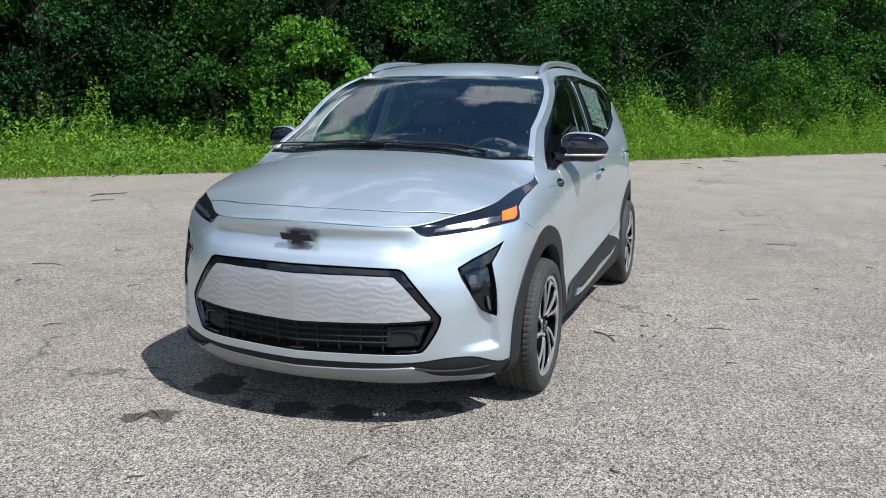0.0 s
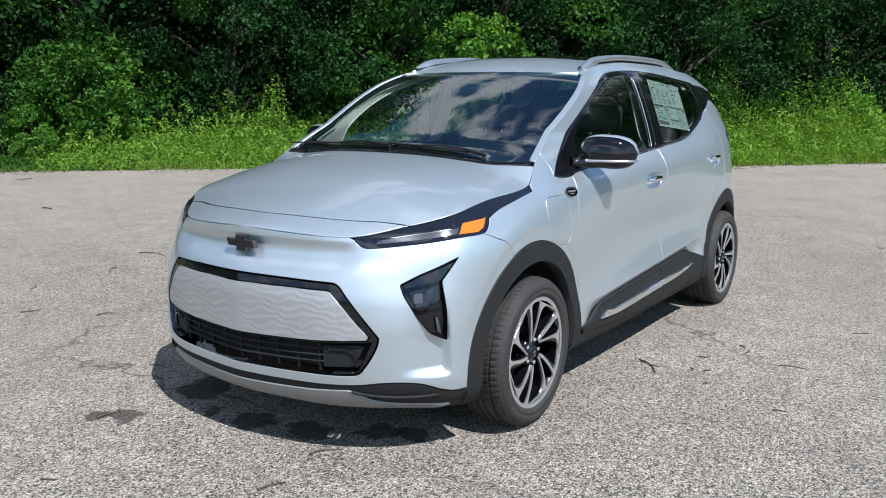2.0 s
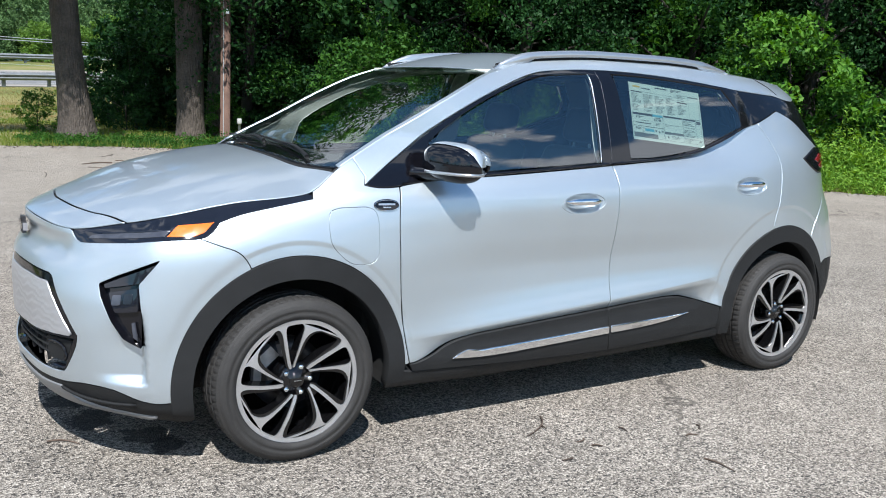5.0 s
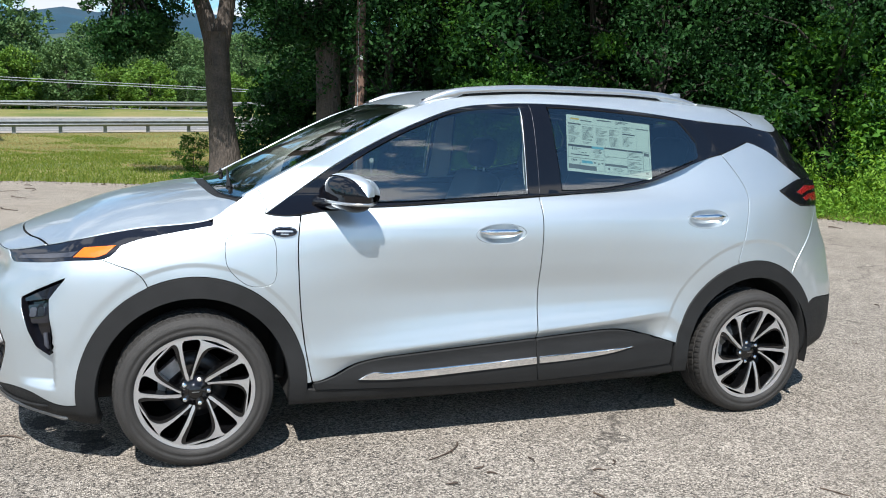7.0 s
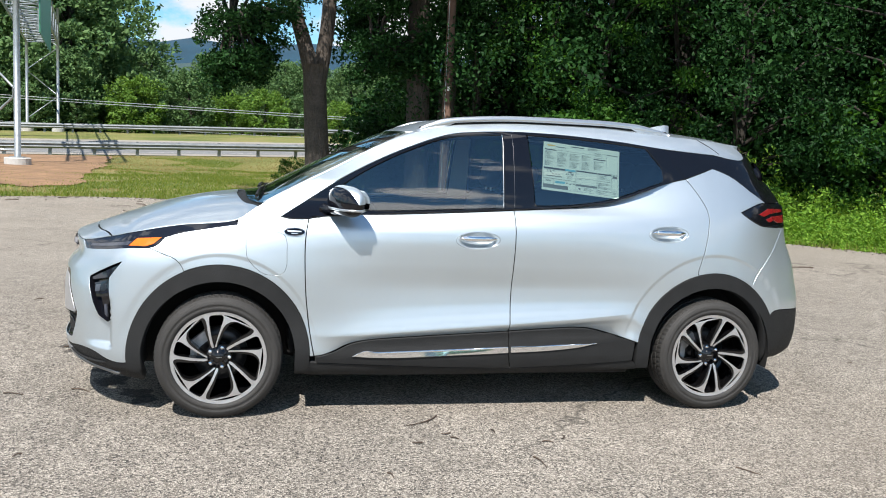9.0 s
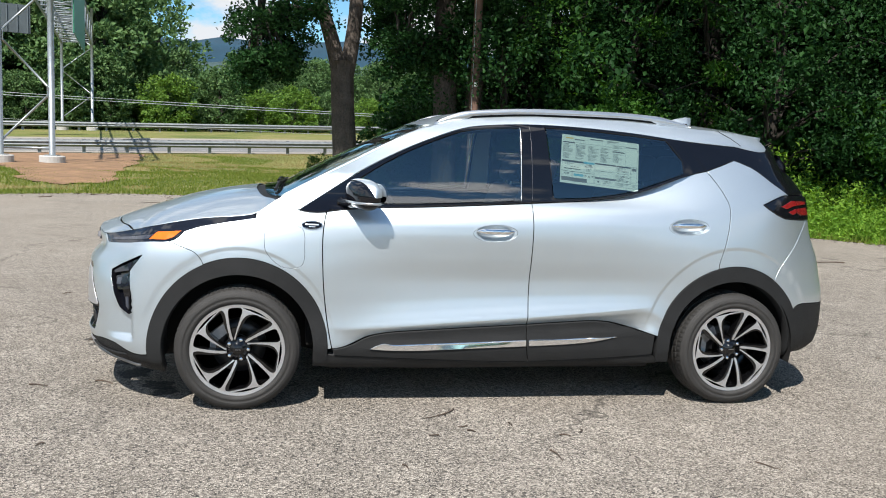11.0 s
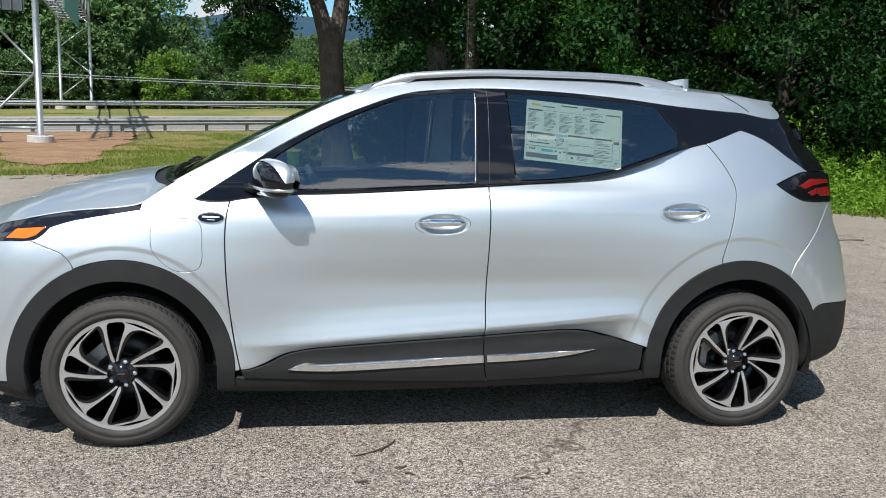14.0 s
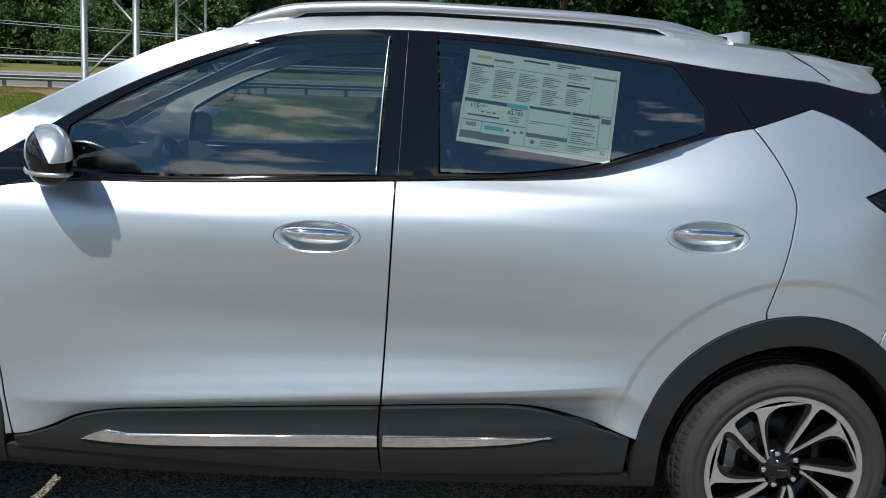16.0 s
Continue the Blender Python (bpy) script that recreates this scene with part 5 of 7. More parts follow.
wiper((-.165, .50), (-.215, -.12), 0)
wiper((-.175, -.05), (-.225, -.62), 0)
for sg in (1, -1):
    # roof rail
    xs = np.linspace(-1.0, -2.50, 44)
    vs, fs = [], []
    for i, x in enumerate(xs):
        u = (x + 1.0) / -1.5
        lift = min(1, u / .10) ** .6 * min(1, (1 - u) / .13) ** .7
        y = .535 - .035 * u + .008 * math.sin(math.pi * u)
        base = float(top([(x, min(y, float(edge_at(x)[0]) - .01))])[0][2])
        h = .038 * lift + .002
        under = base + (.010 * lift if .12 < u < .84 else -.004)
        w = .017 * (0.5 + .5 * lift)
        for dy, z in ((-w, under), (-w * .95, base + h * .75), (-w * .4, base + h), (w * .4, base + h), (w * 1.0, base + h * .7), (w * 1.1, under)):
            vs.append((x, (y + dy) * sg, z))
        if i:
            for k in range(6):
                q = (k + 1) % 6
                t = ((i - 1) * 6 + k, (i - 1) * 6 + q, i * 6 + q, i * 6 + k)
                fs.append(t if sg > 0 else t[::-1])
    fs += [tuple(range(6)), tuple(reversed(range(len(vs) - 6, len(vs))))]
    me = mesh_of("roof_rail", vs, fs, SATIN, True)
    rail = part("roof_rail", me, None, car, "satin silver roof rail")
    bm = bmesh.new()
    foot = [(x, .532 - .035 * ((x + 1) / -1.5), 0) for x in np.linspace(-1.02, -2.48, 30)]
    pts = [(x, y * sg, float(top([(x, y)])[0][2]) + .006) for x, y, _ in foot]
    part("rail_foot", mesh_of("rail_foot", *tube(pts, .012, 6), CLAD, True), None, rail)
    bm.free()

# shark-fin aerial
fin = [(-2.50, .004, .0), (-2.56, .016, .018), (-2.64, .020, .045), (-2.70, .016, .062), (-2.735, .010, .064), (-2.74, .004, .002)]
vs, fs = [], []
for x, w, h in fin:
    z = float(top([(x, 0)])[0][2]) - .004
    vs += [(x, -w * 1.5, z), (x, -w * .5, z + h), (x, w * .5, z + h), (x, w * 1.5, z)]
for i in range(len(fin) - 1):
    fs += [(i * 4 + k, i * 4 + k + 1, i * 4 + k + 5, i * 4 + k + 4) for k in range(3)]
fs.append((20, 21, 22, 23))
part("roof_aerial", mesh_of("roof_aerial", vs, fs, PAINT, True), None, car, "silver shark-fin aerial")

# -- mirrors --
def mirror(sg):
    """A door mirror: black housing, silver cap, bright strip, glass facing back."""
    def shell(lo, hi, rise=0.0, n=14, m=28):
        vs, fs = [], []
        for i in range(n + 1):
            u = i / n
            y = .795 + .228 * u
            k = max(.0005, (1 - min(1, abs(2 * u - .92) / 1.08) ** 3.0)) ** .5
            cx, cz = -.562 - .088 * u, 1.116 - .012 * u
            ax, az = .066 * k, .076 * k
            for j in range(m + 1):
                t = lo + (hi - lo) * j / m
                c, s = math.cos(t), math.sin(t)
                px = cx + ax * math.copysign(abs(c) ** .85, c) * (1.0 if c > 0 else .92)
                pz = cz + az * math.copysign(abs(s) ** .9, s) * (1.0 if s > 0 else .98)
                vs.append((px, y * sg, pz + rise * s))
            if i:
                a, b = (i - 1) * (m + 1), i * (m + 1)
                for j in range(m):
                    t = (a + j, a + j + 1, b + j + 1, b + j)
                    fs.append(t if sg > 0 else t[::-1])
        return vs, fs
    v, f = shell(0, 2 * math.pi)
    house = part("mirror_housing", mesh_of("mirror_housing", v, f, GLOSS, True), None, car, "gloss black door mirror with silver cap")
    v, f = shell(math.radians(62), math.radians(178), .0)
    v = [((x + .60) * 1.03 - .60, y * 1.003, (z - 1.116) * 1.05 + 1.116) for x, y, z in v]
    part("mirror_cap", mesh_of("mirror_cap", v, f, PAINT, True), None, house)
    # bright strip round the housing at one height
    def at_height(u, z, front):
        k = max(.0005, (1 - min(1, abs(2 * u - .92) / 1.08) ** 3.0)) ** .5
        drop = (1.116 - .012 * u - z) / (.076 * k * .98)
        if drop >= 1:
            return None
        c = math.sqrt(1 - (drop ** (1 / .9)) ** 2) ** .85
        return (-.562 - .088 * u + front * .066 * k * c * (1 if front > 0 else .92), (.795 + .228 * u) * sg, z)
    run = [at_height(u, 1.074, 1) for u in np.linspace(.12, .97, 30)]
    run = [p for p in run if p] + [p for p in (at_height(u, 1.074, -1) for u in np.linspace(.97, .30, 24)) if p]
    part("turn_strip", mesh_of("turn_strip", *tube(run, .0065, 8), SATIN, True), None, house)
    loop = [(-.562 - .088 * (.117 + .092 * math.cos(t)) / .228 - .0635, (.912 + .092 * math.cos(t)) * sg, 1.112 + .058 * math.sin(t)) for t in np.linspace(0, 2 * math.pi, 28, endpoint=False)]
    part("mirror_glass", mesh_of("mirror_glass", loop, [tuple(range(28)) if sg < 0 else tuple(reversed(range(28)))], CHROME), None, house)
    arm = [(-.50, .755 * sg, 1.062), (-.535, .80 * sg, 1.062), (-.562, .85 * sg, 1.062), (-.58, .88 * sg, 1.066)]
    part("mirror_arm", mesh_of("mirror_arm", *tube(spline(arm, 5), [.030] + [.024] * 14 + [.030], 10), GLOSS, True), None, house)


mirror(1)
mirror(-1)

# -- wheels --
def wheel_mesh_tyre():
    """A road tyre: sidewalls, four ribs between grooves, cut shoulders."""
    wall_in = [(.228, -.095), (.234, -.104), (.250, -.112), (.275, -.112), (.296, -.106)]
    tread = [(.309, -.098), (.3155, -.086), (.3185, -.068), (.3185, -.064), (.312, -.063), (.312, -.055), (.3198, -.054), (.3202, -.022), (.313, -.021), (.313, -.011), (.3204, -.010),
             (.3204, .010), (.313, .011), (.313, .021), (.3202, .022), (.3198, .054), (.312, .055), (.312, .063), (.3185, .064), (.3185, .068), (.3155, .086), (.309, .098)]
    wall_out = [(.303, .1025), (.3015, .1025), (.300, .108), (.288, .1125), (.280, .115), (.272, .1165), (.2705, .1152), (.258, .1152), (.2565, .1165), (.244, .112), (.233, .102), (.228, .092)]
    prof = [(.228 + (r - .228) * .926, y) for r, y in wall_in + tread + wall_out]
    n, m = 216, len(prof)
    vs, fs, smooth = [], [], []
    for i in range(n):
        for r, y in prof:
            t = 2 * math.pi * (i + (y * 14 if abs(y) > .054 else y * 30)) / n
            cut = r > .298 and (abs(y) > .063 and abs(y) < .097 and i % 3 == 0 or .02 < abs(y) < .055 and i % 4 == 0)
            rr = r - (.003 if cut else 0)
            vs.append((rr * math.cos(t), y, rr * math.sin(t)))
    a = len(wall_in)
    for i in range(n):
        for k in range(m - 1):
            fs.append((i * m + k, ((i + 1) % n) * m + k, ((i + 1) % n) * m + k + 1, i * m + k + 1))
            smooth.append(not a - 1 <= k < a + len(tread))
    me = mesh_of("tyre", vs, fs, RUBBER)
    me.polygons.foreach_set("use_smooth", smooth)
    return me


def lathe(prof, n=64, close=False):
    vs, fs = [], []
    for i in range(n):
        t = 2 * math.pi * i / n
        vs += [(r * math.cos(t), y, r * math.sin(t)) for r, y in prof]
    m = len(prof)
    for i in range(n):
        for k in range(m - 1 + close):
            fs.append((i * m + k, ((i + 1) % n) * m + k, ((i + 1) % n) * m + (k + 1) % m, i * m + (k + 1) % m))
    return vs, fs


def blade_mesh(name, lead, trail, y0, y1, thick, material):
    """A spoke between two edge lines, given as (radius, degrees), with depth."""
    top_v, low_v = [], []
    n = len(lead)
    for (ra, ta), (rb, tb) in zip(lead, trail):
        for r, t in ((ra, ta), (rb, tb)):
            u = (r - .044) / .177
            y = y0 + (y1 - y0) * u + .006 * math.sin(math.pi * u)
            a = math.radians(t)
            top_v.append((-r * math.cos(a), y, r * math.sin(a)))
            low_v.append((-r * math.cos(a), y - thick, r * math.sin(a)))
    vs = top_v + low_v
    k = len(top_v)
    fs = []
    for i in range(n - 1):
        a = i * 2
        fs += [(a, a + 1, a + 3, a + 2), (k + a, k + a + 2, k + a + 3, k + a + 1), (a, a + 2, k + a + 2, k + a), (a + 1, k + a + 1, k + a + 3, a + 3)]
    fs += [(0, k, k + 1, 1), (2 * n - 2, 2 * n - 1, k + 2 * n - 1, k + 2 * n - 2)]
    return mesh_of(name, vs, fs, material)


TYRE = wheel_mesh_tyre()
RIM = mesh_of("rim", *lathe([(.2335, .096), (.2352, .100), (.2350, .1045), (.2335, .1050), (.2330, .100)], 72), TRIM_GREY, True)
BARREL = mesh_of("barrel", *lathe([(.2300, .1005), (.2225, .094), (.214, .05), (.195, -.09), (.05, -.05), (.0, -.05)], 48), WHEEL_BLACK, True)
DISC = mesh_of("brake_disc", *lathe([(.05, .0), (.055, .012), (.138, .012), (.138, -.012), (.05, -.012)], 48), DISC_STEEL, True)
CALIPER = mesh_of("brake_caliper", *joined([bar((.06, .02, .10), (.13, .02, .04), .05, .05, (0, 1, 0)), bar((.125, .03, .045), (.128, .03, -.03), .03, .03, (0, 1, 0))]), CAST)


def edge_line(radii, pairs):
    """A spoke's edge: (radius, degrees) at each radius, through a few points."""
    r = [p[0] for p in pairs]
    f = curve(pairs)
    return [(float(q), float(f(q))) for q in np.clip(radii, r[0], r[-1])]


# each V: a narrow upright blade and one that sweeps into the rim, meeting in a point at the hub
RN = np.linspace(.0555, .2215, 15)
RW = np.linspace(.0555, .2215, 21)
NARROW_L = [(.043, 119.5), (.0619, 123.5), (.095, 117.5), (.1345, 113.2), (.195, 109.2), (.212, 110.0), (.2215, 112.5)]
NARROW_R = [(.043, 118.0), (.0604, 113.6), (.10, 110.0), (.148, 106.9), (.200, 104.4), (.212, 103.2), (.2215, 100.0)]
WIDE_L = [(.043, 117.8), (.056, 110.2), (.085, 97.8), (.12, 91.0), (.156, 86.8), (.200, 84.0), (.212, 85.2), (.2215, 89.0)]
WIDE_R = [(.043, 116.0), (.052, 103.0), (.066, 98.5), (.1044, 89.2), (.1486, 83.0), (.1647, 80.6), (.183, 76.0), (.197, 69.0), (.206, 60.5), (.2130, 52.0), (.2215, 40.0)]
NARROW = blade_mesh("spoke", edge_line(RN, NARROW_L), edge_line(RN, NARROW_R), .091, .103, .006, MACHINED)
WIDE = blade_mesh("spoke", edge_line(RW, WIDE_L), edge_line(RW, WIDE_R), .091, .103, .006, MACHINED)
NARROW_BACK = blade_mesh("spoke_back", [(r, t + 5) for r, t in edge_line(RN, NARROW_L)], [(r, t - .5) for r, t in edge_line(RN, NARROW_R)], .085, .097, .055, WHEEL_BLACK)
WIDE_BACK = blade_mesh("spoke_back", [(r, t + .5) for r, t in edge_line(RW, WIDE_L)], [(r, t - 5) for r, t in edge_line(RW, WIDE_R)], .085, .097, .055, WHEEL_BLACK)
WEB = blade_mesh("spoke_web", edge_line(np.linspace(.043, .11, 7), NARROW_R), edge_line(np.linspace(.043, .11, 7), WIDE_L), .058, .066, .012, WHEEL_BLACK)
FACE_RING = mesh_of("rim_face", *lathe([(.2168, .094), (.2170, .1028), (.2305, .1040), (.2322, .1042), (.2340, .1005)], 120), MACHINED)
HUBCAP = mesh_of("hub", *lathe([(.0, .0915), (.026, .0910), (.0285, .0875), (.031, .0835), (.058, .0795), (.064, .074), (.068, .060), (.066, .0)], 40), WHEEL_BLACK, True)
NUT = mesh_of("wheel_nut", *lathe([(.0, .0905), (.008, .0895), (.0102, .085), (.0102, .06)], 8), CHROME, True)
VALVE_BAR = mesh_of("cap_bar", *bar((-.014, .0918, 0), (.014, .0918, 0), .008, .001), SATIN)


def wheel(x, y, turn, spin):
    w = new("wheel")
    w.parent = car
    w.matrix_local = pose(x, y, HUB, 0, 0, turn)
    tagged(w, label="twin-spoke alloy wheel with machined faces")
    def bit(me, m=Matrix()):
        o = new(me.name, me)
        o.parent, o.matrix_local = w, m
        return o
    bit(TYRE)
    bit(RIM), bit(FACE_RING), bit(BARREL), bit(DISC, pose(0, -.03, 0)), bit(CALIPER, pose(0, -.03, 0))
    for k in range(5):
        m = pose(0, 0, 0, 0, spin + 72 * k, 0)
        for me in (NARROW, WIDE, NARROW_BACK, WIDE_BACK, WEB):
            bit(me, m)
        a = math.radians(spin + 72 * k - 17)
        bit(NUT, Matrix.Translation((.051 * math.sin(a), 0, .051 * math.cos(a))))
    bit(HUBCAP), bit(VALVE_BAR)
    return w


TRACK = 0.772
wheel(WF, TRACK, 0, 0)
wheel(WR, TRACK, 0, 36.5)
wheel(WF, -TRACK, 180, 20)
wheel(WR, -TRACK, 180, 40)

# wheel wells and underbody
for wx in WHEELS:
    for sg in (1, -1):
        vs, fs = [], []
        t = np.radians(np.linspace(-12, 192, 36))
        for i, a in enumerate(t):
            for r, y in ((.395, .838), (.40, .70), (.40, .50), (.05, .49)):
                vs.append((wx + r * .97 * math.cos(a), y * sg, HUB + r * math.sin(a)))
            if i:
                for k in range(3):
                    fs.append(((i - 1) * 4 + k, i * 4 + k, i * 4 + k + 1, (i - 1) * 4 + k + 1))
        part("wheel_well", mesh_of("wheel_well", vs, fs, DARK), None, car)
part("underbody", block((1.80, 1.50, .10), (-1.34, 0, .235), .02), DARK, car)
part("underbody", block((.5, 1.0, .10), (.30, 0, .25), .02), DARK, car)
part("underbody", block((.95, .98, .10), (-2.75, 0, .26), .02), DARK, car)
# unseen plate added to stop sun leaking through the grille onto the ground
part("sun_leak_blocker", block((.16, .84, .02), (.58, 0, .30), .005), DARK, car)
part("bulkhead", block((.04, 1.36, .62), (-.36, 0, .60), .01), DARK, car)
part("motor_cover", block((.62, .95, .45), (.22, 0, .56), .05), DARK, car)

# -- inside --
trim_low = outline(X((-.40, .30), (-.40, 1.0)), X((-.40, 1.0), (-.60, 1.02), (-.866, 1.035), (-1.5, 1.07), (-1.9, 1.10), (-2.16, 1.16), (-2.45, 1.26)), X((-2.45, 1.26), (-2.45, .84)), X((-2.45, .84), (-2.2, .60), (-2.1, .30)), X((-2.1, .30), (-.40, .30)))
both("door_trim", trim_low, TRIM_DARK, car, off=-0.055, step=0.06, deep=0.004)
pillar_in = outline(X((-.27, 1.085), (-.50, 1.225), (-.70, 1.325), (-.976, 1.455), (-1.18, 1.51), (-1.5, 1.53), (-2.2, 1.51), (-2.7, 1.47)), X((-2.7, 1.47), (-2.7, 1.32)), X((-2.7, 1.32), (-2.45, 1.26), (-2.16, 1.16), (-1.9, 1.10), (-1.5, 1.07), (-.866, 1.035), (-.27, 1.04)), X((-.27, 1.04), (-.27, 1.085)))
both("pillar_trim", pillar_in, LINING, car, holes=[grown(glass_f, .010), grown(glass_r, .026)], off=-0.035, step=0.05, deep=0.004)
lining_loop = top_half([(-1.0, 0), (-1.02, .3), (-1.04, .50)], [(float(-1.04), .50), (-1.6, .54), (-2.3, .54), (-2.7, .48)], [(-2.7, .48), (-2.74, 0)])
panel("headlining", lining_loop, top, LINING, car, off=-0.045, step=0.08, deep=0.004)


def rounded_seat(at, scale=1.0, wide=.50, name="seat"):
    s = new(name)
    s.parent, s.location = car, at
    tagged(s, label="dark leather seat")
    part("seat_cushion", block((.50, wide, .16), (0, 0, .0), .06, 3), SEAT, s)
    back = block((.14, wide * .94, .60), (0, 0, 0), .055, 3)
    bmesh.ops.transform(back, matrix=pose(-.30, 0, .33, 0, -20, 0), verts=back.verts[:])
    part("seat_back", back, SEAT, s)
    return s


def headrest(parent, y):
    h = block((.10, .26, .17), (0, 0, 0), .045, 3)
    bmesh.ops.transform(h, matrix=pose(-.415, y, .72, 0, -14, 0), verts=h.verts[:])
    part("headrest", h, SEAT, parent)
    for d in (-.06, .06):
        part("headrest_post", mesh_of("headrest_post", *tube([(-.40, y + d, .58), (-.41, y + d, .68)], .007, 6), SATIN), None, parent)


for y in (.37, -.37):
    headrest(rounded_seat((-1.26, y, .52)), 0)
rear_seat = rounded_seat((-2.02, 0, .56), wide=1.24, name="rear_seat")
for y in (.38, 0, -.38):
    headrest(rear_seat, y)
dash_pts = [(-.32, 1.00), (-.46, 1.045), (-.62, 1.04), (-.70, 1.00), (-.72, .90), (-.66, .70), (-.42, .60)]
vs = [(x, y, z) for y in (-.69, .69) for x, z in dash_pts]
n = len(dash_pts)
part("dashboard", mesh_of("dashboard", vs, [tuple(reversed(range(n))), tuple(range(n, 2 * n))] + [(i, (i + 1) % n, n + (i + 1) % n, n + i) for i in range(n)], TRIM_DARK), None, car, "dark dashboard")
part("instrument_hood", block((.20, .34, .05), (-.63, .37, 1.055), .02, 3), TRIM_DARK, car)
part("display", block((.02, .26, .15), (-.70, .02, 1.02), .008), GLOSS, car)
sw = new("steering_wheel")
sw.parent, sw.matrix_local = car, pose(-.83, .37, .965, 0, -62, 0)
ring = [(.185 * math.cos(t), .185 * math.sin(t), 0) for t in np.linspace(0, 2 * math.pi, 37)]
part("wheel_rim", mesh_of("wheel_rim", *tube(ring, .016, 8), SEAT, True), None, sw)
part("wheel_boss", block((.13, .15, .05), (0, 0, -.01), .02), TRIM_DARK, sw)
for a in (0, 180, 270):
    q = math.radians(a)
    part("wheel_spoke", mesh_of("wheel_spoke", *bar((.05 * math.sin(q), .05 * math.cos(q), 0), (.18 * math.sin(q), .18 * math.cos(q), 0), .045, .014), SATIN), None, sw)
part("rear_view_mirror", block((.03, .24, .065), (-.80, 0, 1.375), .014), GLOSS, car)
for y in (-.37, .37):
    part("sun_visor", block((.16, .36, .018), (-1.03, y, 1.47), .006), LINING, car)

# -- window sticker, taped inside the rear window --
sticker = new("window_sticker")
tagged(sticker, "white printed price sheet inside the rear side window", "price sheet")
o0 = Vector((-1.695, BODY_WIDTH * float(glazing(np.array([(sx(-1.695), 1.462)]))[0][1]) - .016, 1.462))
o1 = Vector((-2.128, BODY_WIDTH * float(glazing(np.array([(sx(-2.128), 1.424)]))[0][1]) - .016, 1.424))
o2 = Vector((-1.683, BODY_WIDTH * float(glazing(np.array([(sx(-1.683), 1.203)]))[0][1]) - .016, 1.203))
bu, bv = o1 - o0, o2 - o0
SW, SH = bu.length, bv.length
bu.normalize()
bv = (bv - bu * bv.dot(bu)).normalized()
bn = bv.cross(bu).normalized()
if bn.y < 0:
    bn = -bn
sticker.matrix_world = Matrix(((bu.x, -bv.x, bn.x, o0.x), (bu.y, -bv.y, bn.y, o0.y), (bu.z, -bv.z, bn.z, o0.z), (0, 0, 0, 1)))


def ink(name, x, y, w, h, m, lift=0.0012):
    """A flat print on the sheet; x and y in fractions from its upper left."""
    a, b, c, d = x * SW, (x + w) * SW, -y * SH, -(y + h) * SH
    part(name, mesh_of(name, [(a, c, lift), (a, d, lift), (b, d, lift), (b, c, lift), (a, c, lift - .0005), (a, d, lift - .0005), (b, d, lift - .0005), (b, c, lift - .0005)], [(0, 1, 2, 3), (7, 6, 5, 4), (0, 4, 5, 1), (1, 5, 6, 2), (2, 6, 7, 3), (3, 7, 4, 0)], m), None, sticker)


ink("sheet", 0, 0, 1, 1, PAPER, 0.0008)
ink("print_mark", .05, .05, .10, .03, GOLD)
ink("print_bar", .165, .072, .13, .020, INK_PALE)
ink("print_bar", .36, .03, .17, .020, INK)
for r in range(3):
    ink("print_bar", .585, .022 + r * .02, (.15, .12, .03)[r], .011, INK_PALE)
rs = random.Random(4)
for c, x in enumerate((.02, .18, .34, .50)):
    ink("print_head", x, .145, .15, .022 if c == 0 else .005, INK if c == 0 else INK_PALE)
    for r in range(16):
        if r != (9, 13, 8, 6)[c]:
            ink("print_line", x + .004, .185 + r * .0195, .15 * rs.uniform(.4, .92), .0075, INK_PALE)
ink("print_head", .66, .10, .155, .005, INK_PALE)
ink("print_head", .66, .225, .155, .022, INK)
for r in range(17):
    if r not in (3, 5, 6, 7):
        ink("print_line", .664, .115 + r * .0205, .15 * rs.uniform(.4, .95), .0075, INK_PALE)
ink("print_head", .83, .105, .15, .016, INK_PALE)
ink("print_rule", .015, .525, .275, .034, INK)
ink("print_panel", .29, .522, .14, .042, INK_BLUE)
ink("print_rule", .44, .515, .27, .026, INK)
ink("print_rule", .72, .515, .18, .026, INK)
ink("print_band", .44, .80, .27, .042, INK_PALE)
ink("print_band", .015, .875, .325, .075, INK_PALE)
ink("print_label", .915, .535, .06, .055, INK_PALE)
for x0, y0, x1, y1 in ((.015, .56, .43, .75), (.015, .755, .145, .87), (.15, .755, .43, .95), (.44, .54, .71, .95), (.72, .54, .90, .87), (.905, .515, .98, .84), (.72, .875, .98, .95), (.83, .10, .98, .505)):
    for a, b, w, h in ((x0, y0, x1 - x0, .004), (x0, y1, x1 - x0, .004), (x0, y0, .002, y1 - y0), (x1, y0, .002, y1 - y0)):
        ink("print_frame", a, b, w, h, INK_PALE)
for r in range(13):
    if r not in (4, 6):
        ink("print_line", .728, .56 + r * .0225, rs.uniform(.07, .16), .009, INK_PALE)
for r in range(2):
    ink("print_line", .45, .67 + r * .022, (.24, .06)[r], .007, INK_PALE)
for r in range(3):
    ink("print_line", .54, .865 + r * .022, rs.uniform(.08, .13), .007, INK_PALE)
    ink("print_line", .73, .89 + r * .018, rs.uniform(.07, .14), .006, INK_PALE)
    ink("print_line", .32, .665 + r * .022, rs.uniform(.05, .08), .007, INK_PALE)
ink("print_bar", .045, .69, .21, .016, INK)
ink("print_line", .325, .575, .07, .012, INK)
ink("print_line", .12, .585, .045, .009, INK_PALE)
for k in range(3):
    ink("print_figure", .13 + k * .038, .645, .024, .015, INK_PALE)
    ink("print_figure", .31 + k * .045, .80 + .012 * (k % 2), .022, .024, INK_PALE)
ink("print_panel", .17, .79, .125, .045, INK_BLUE)
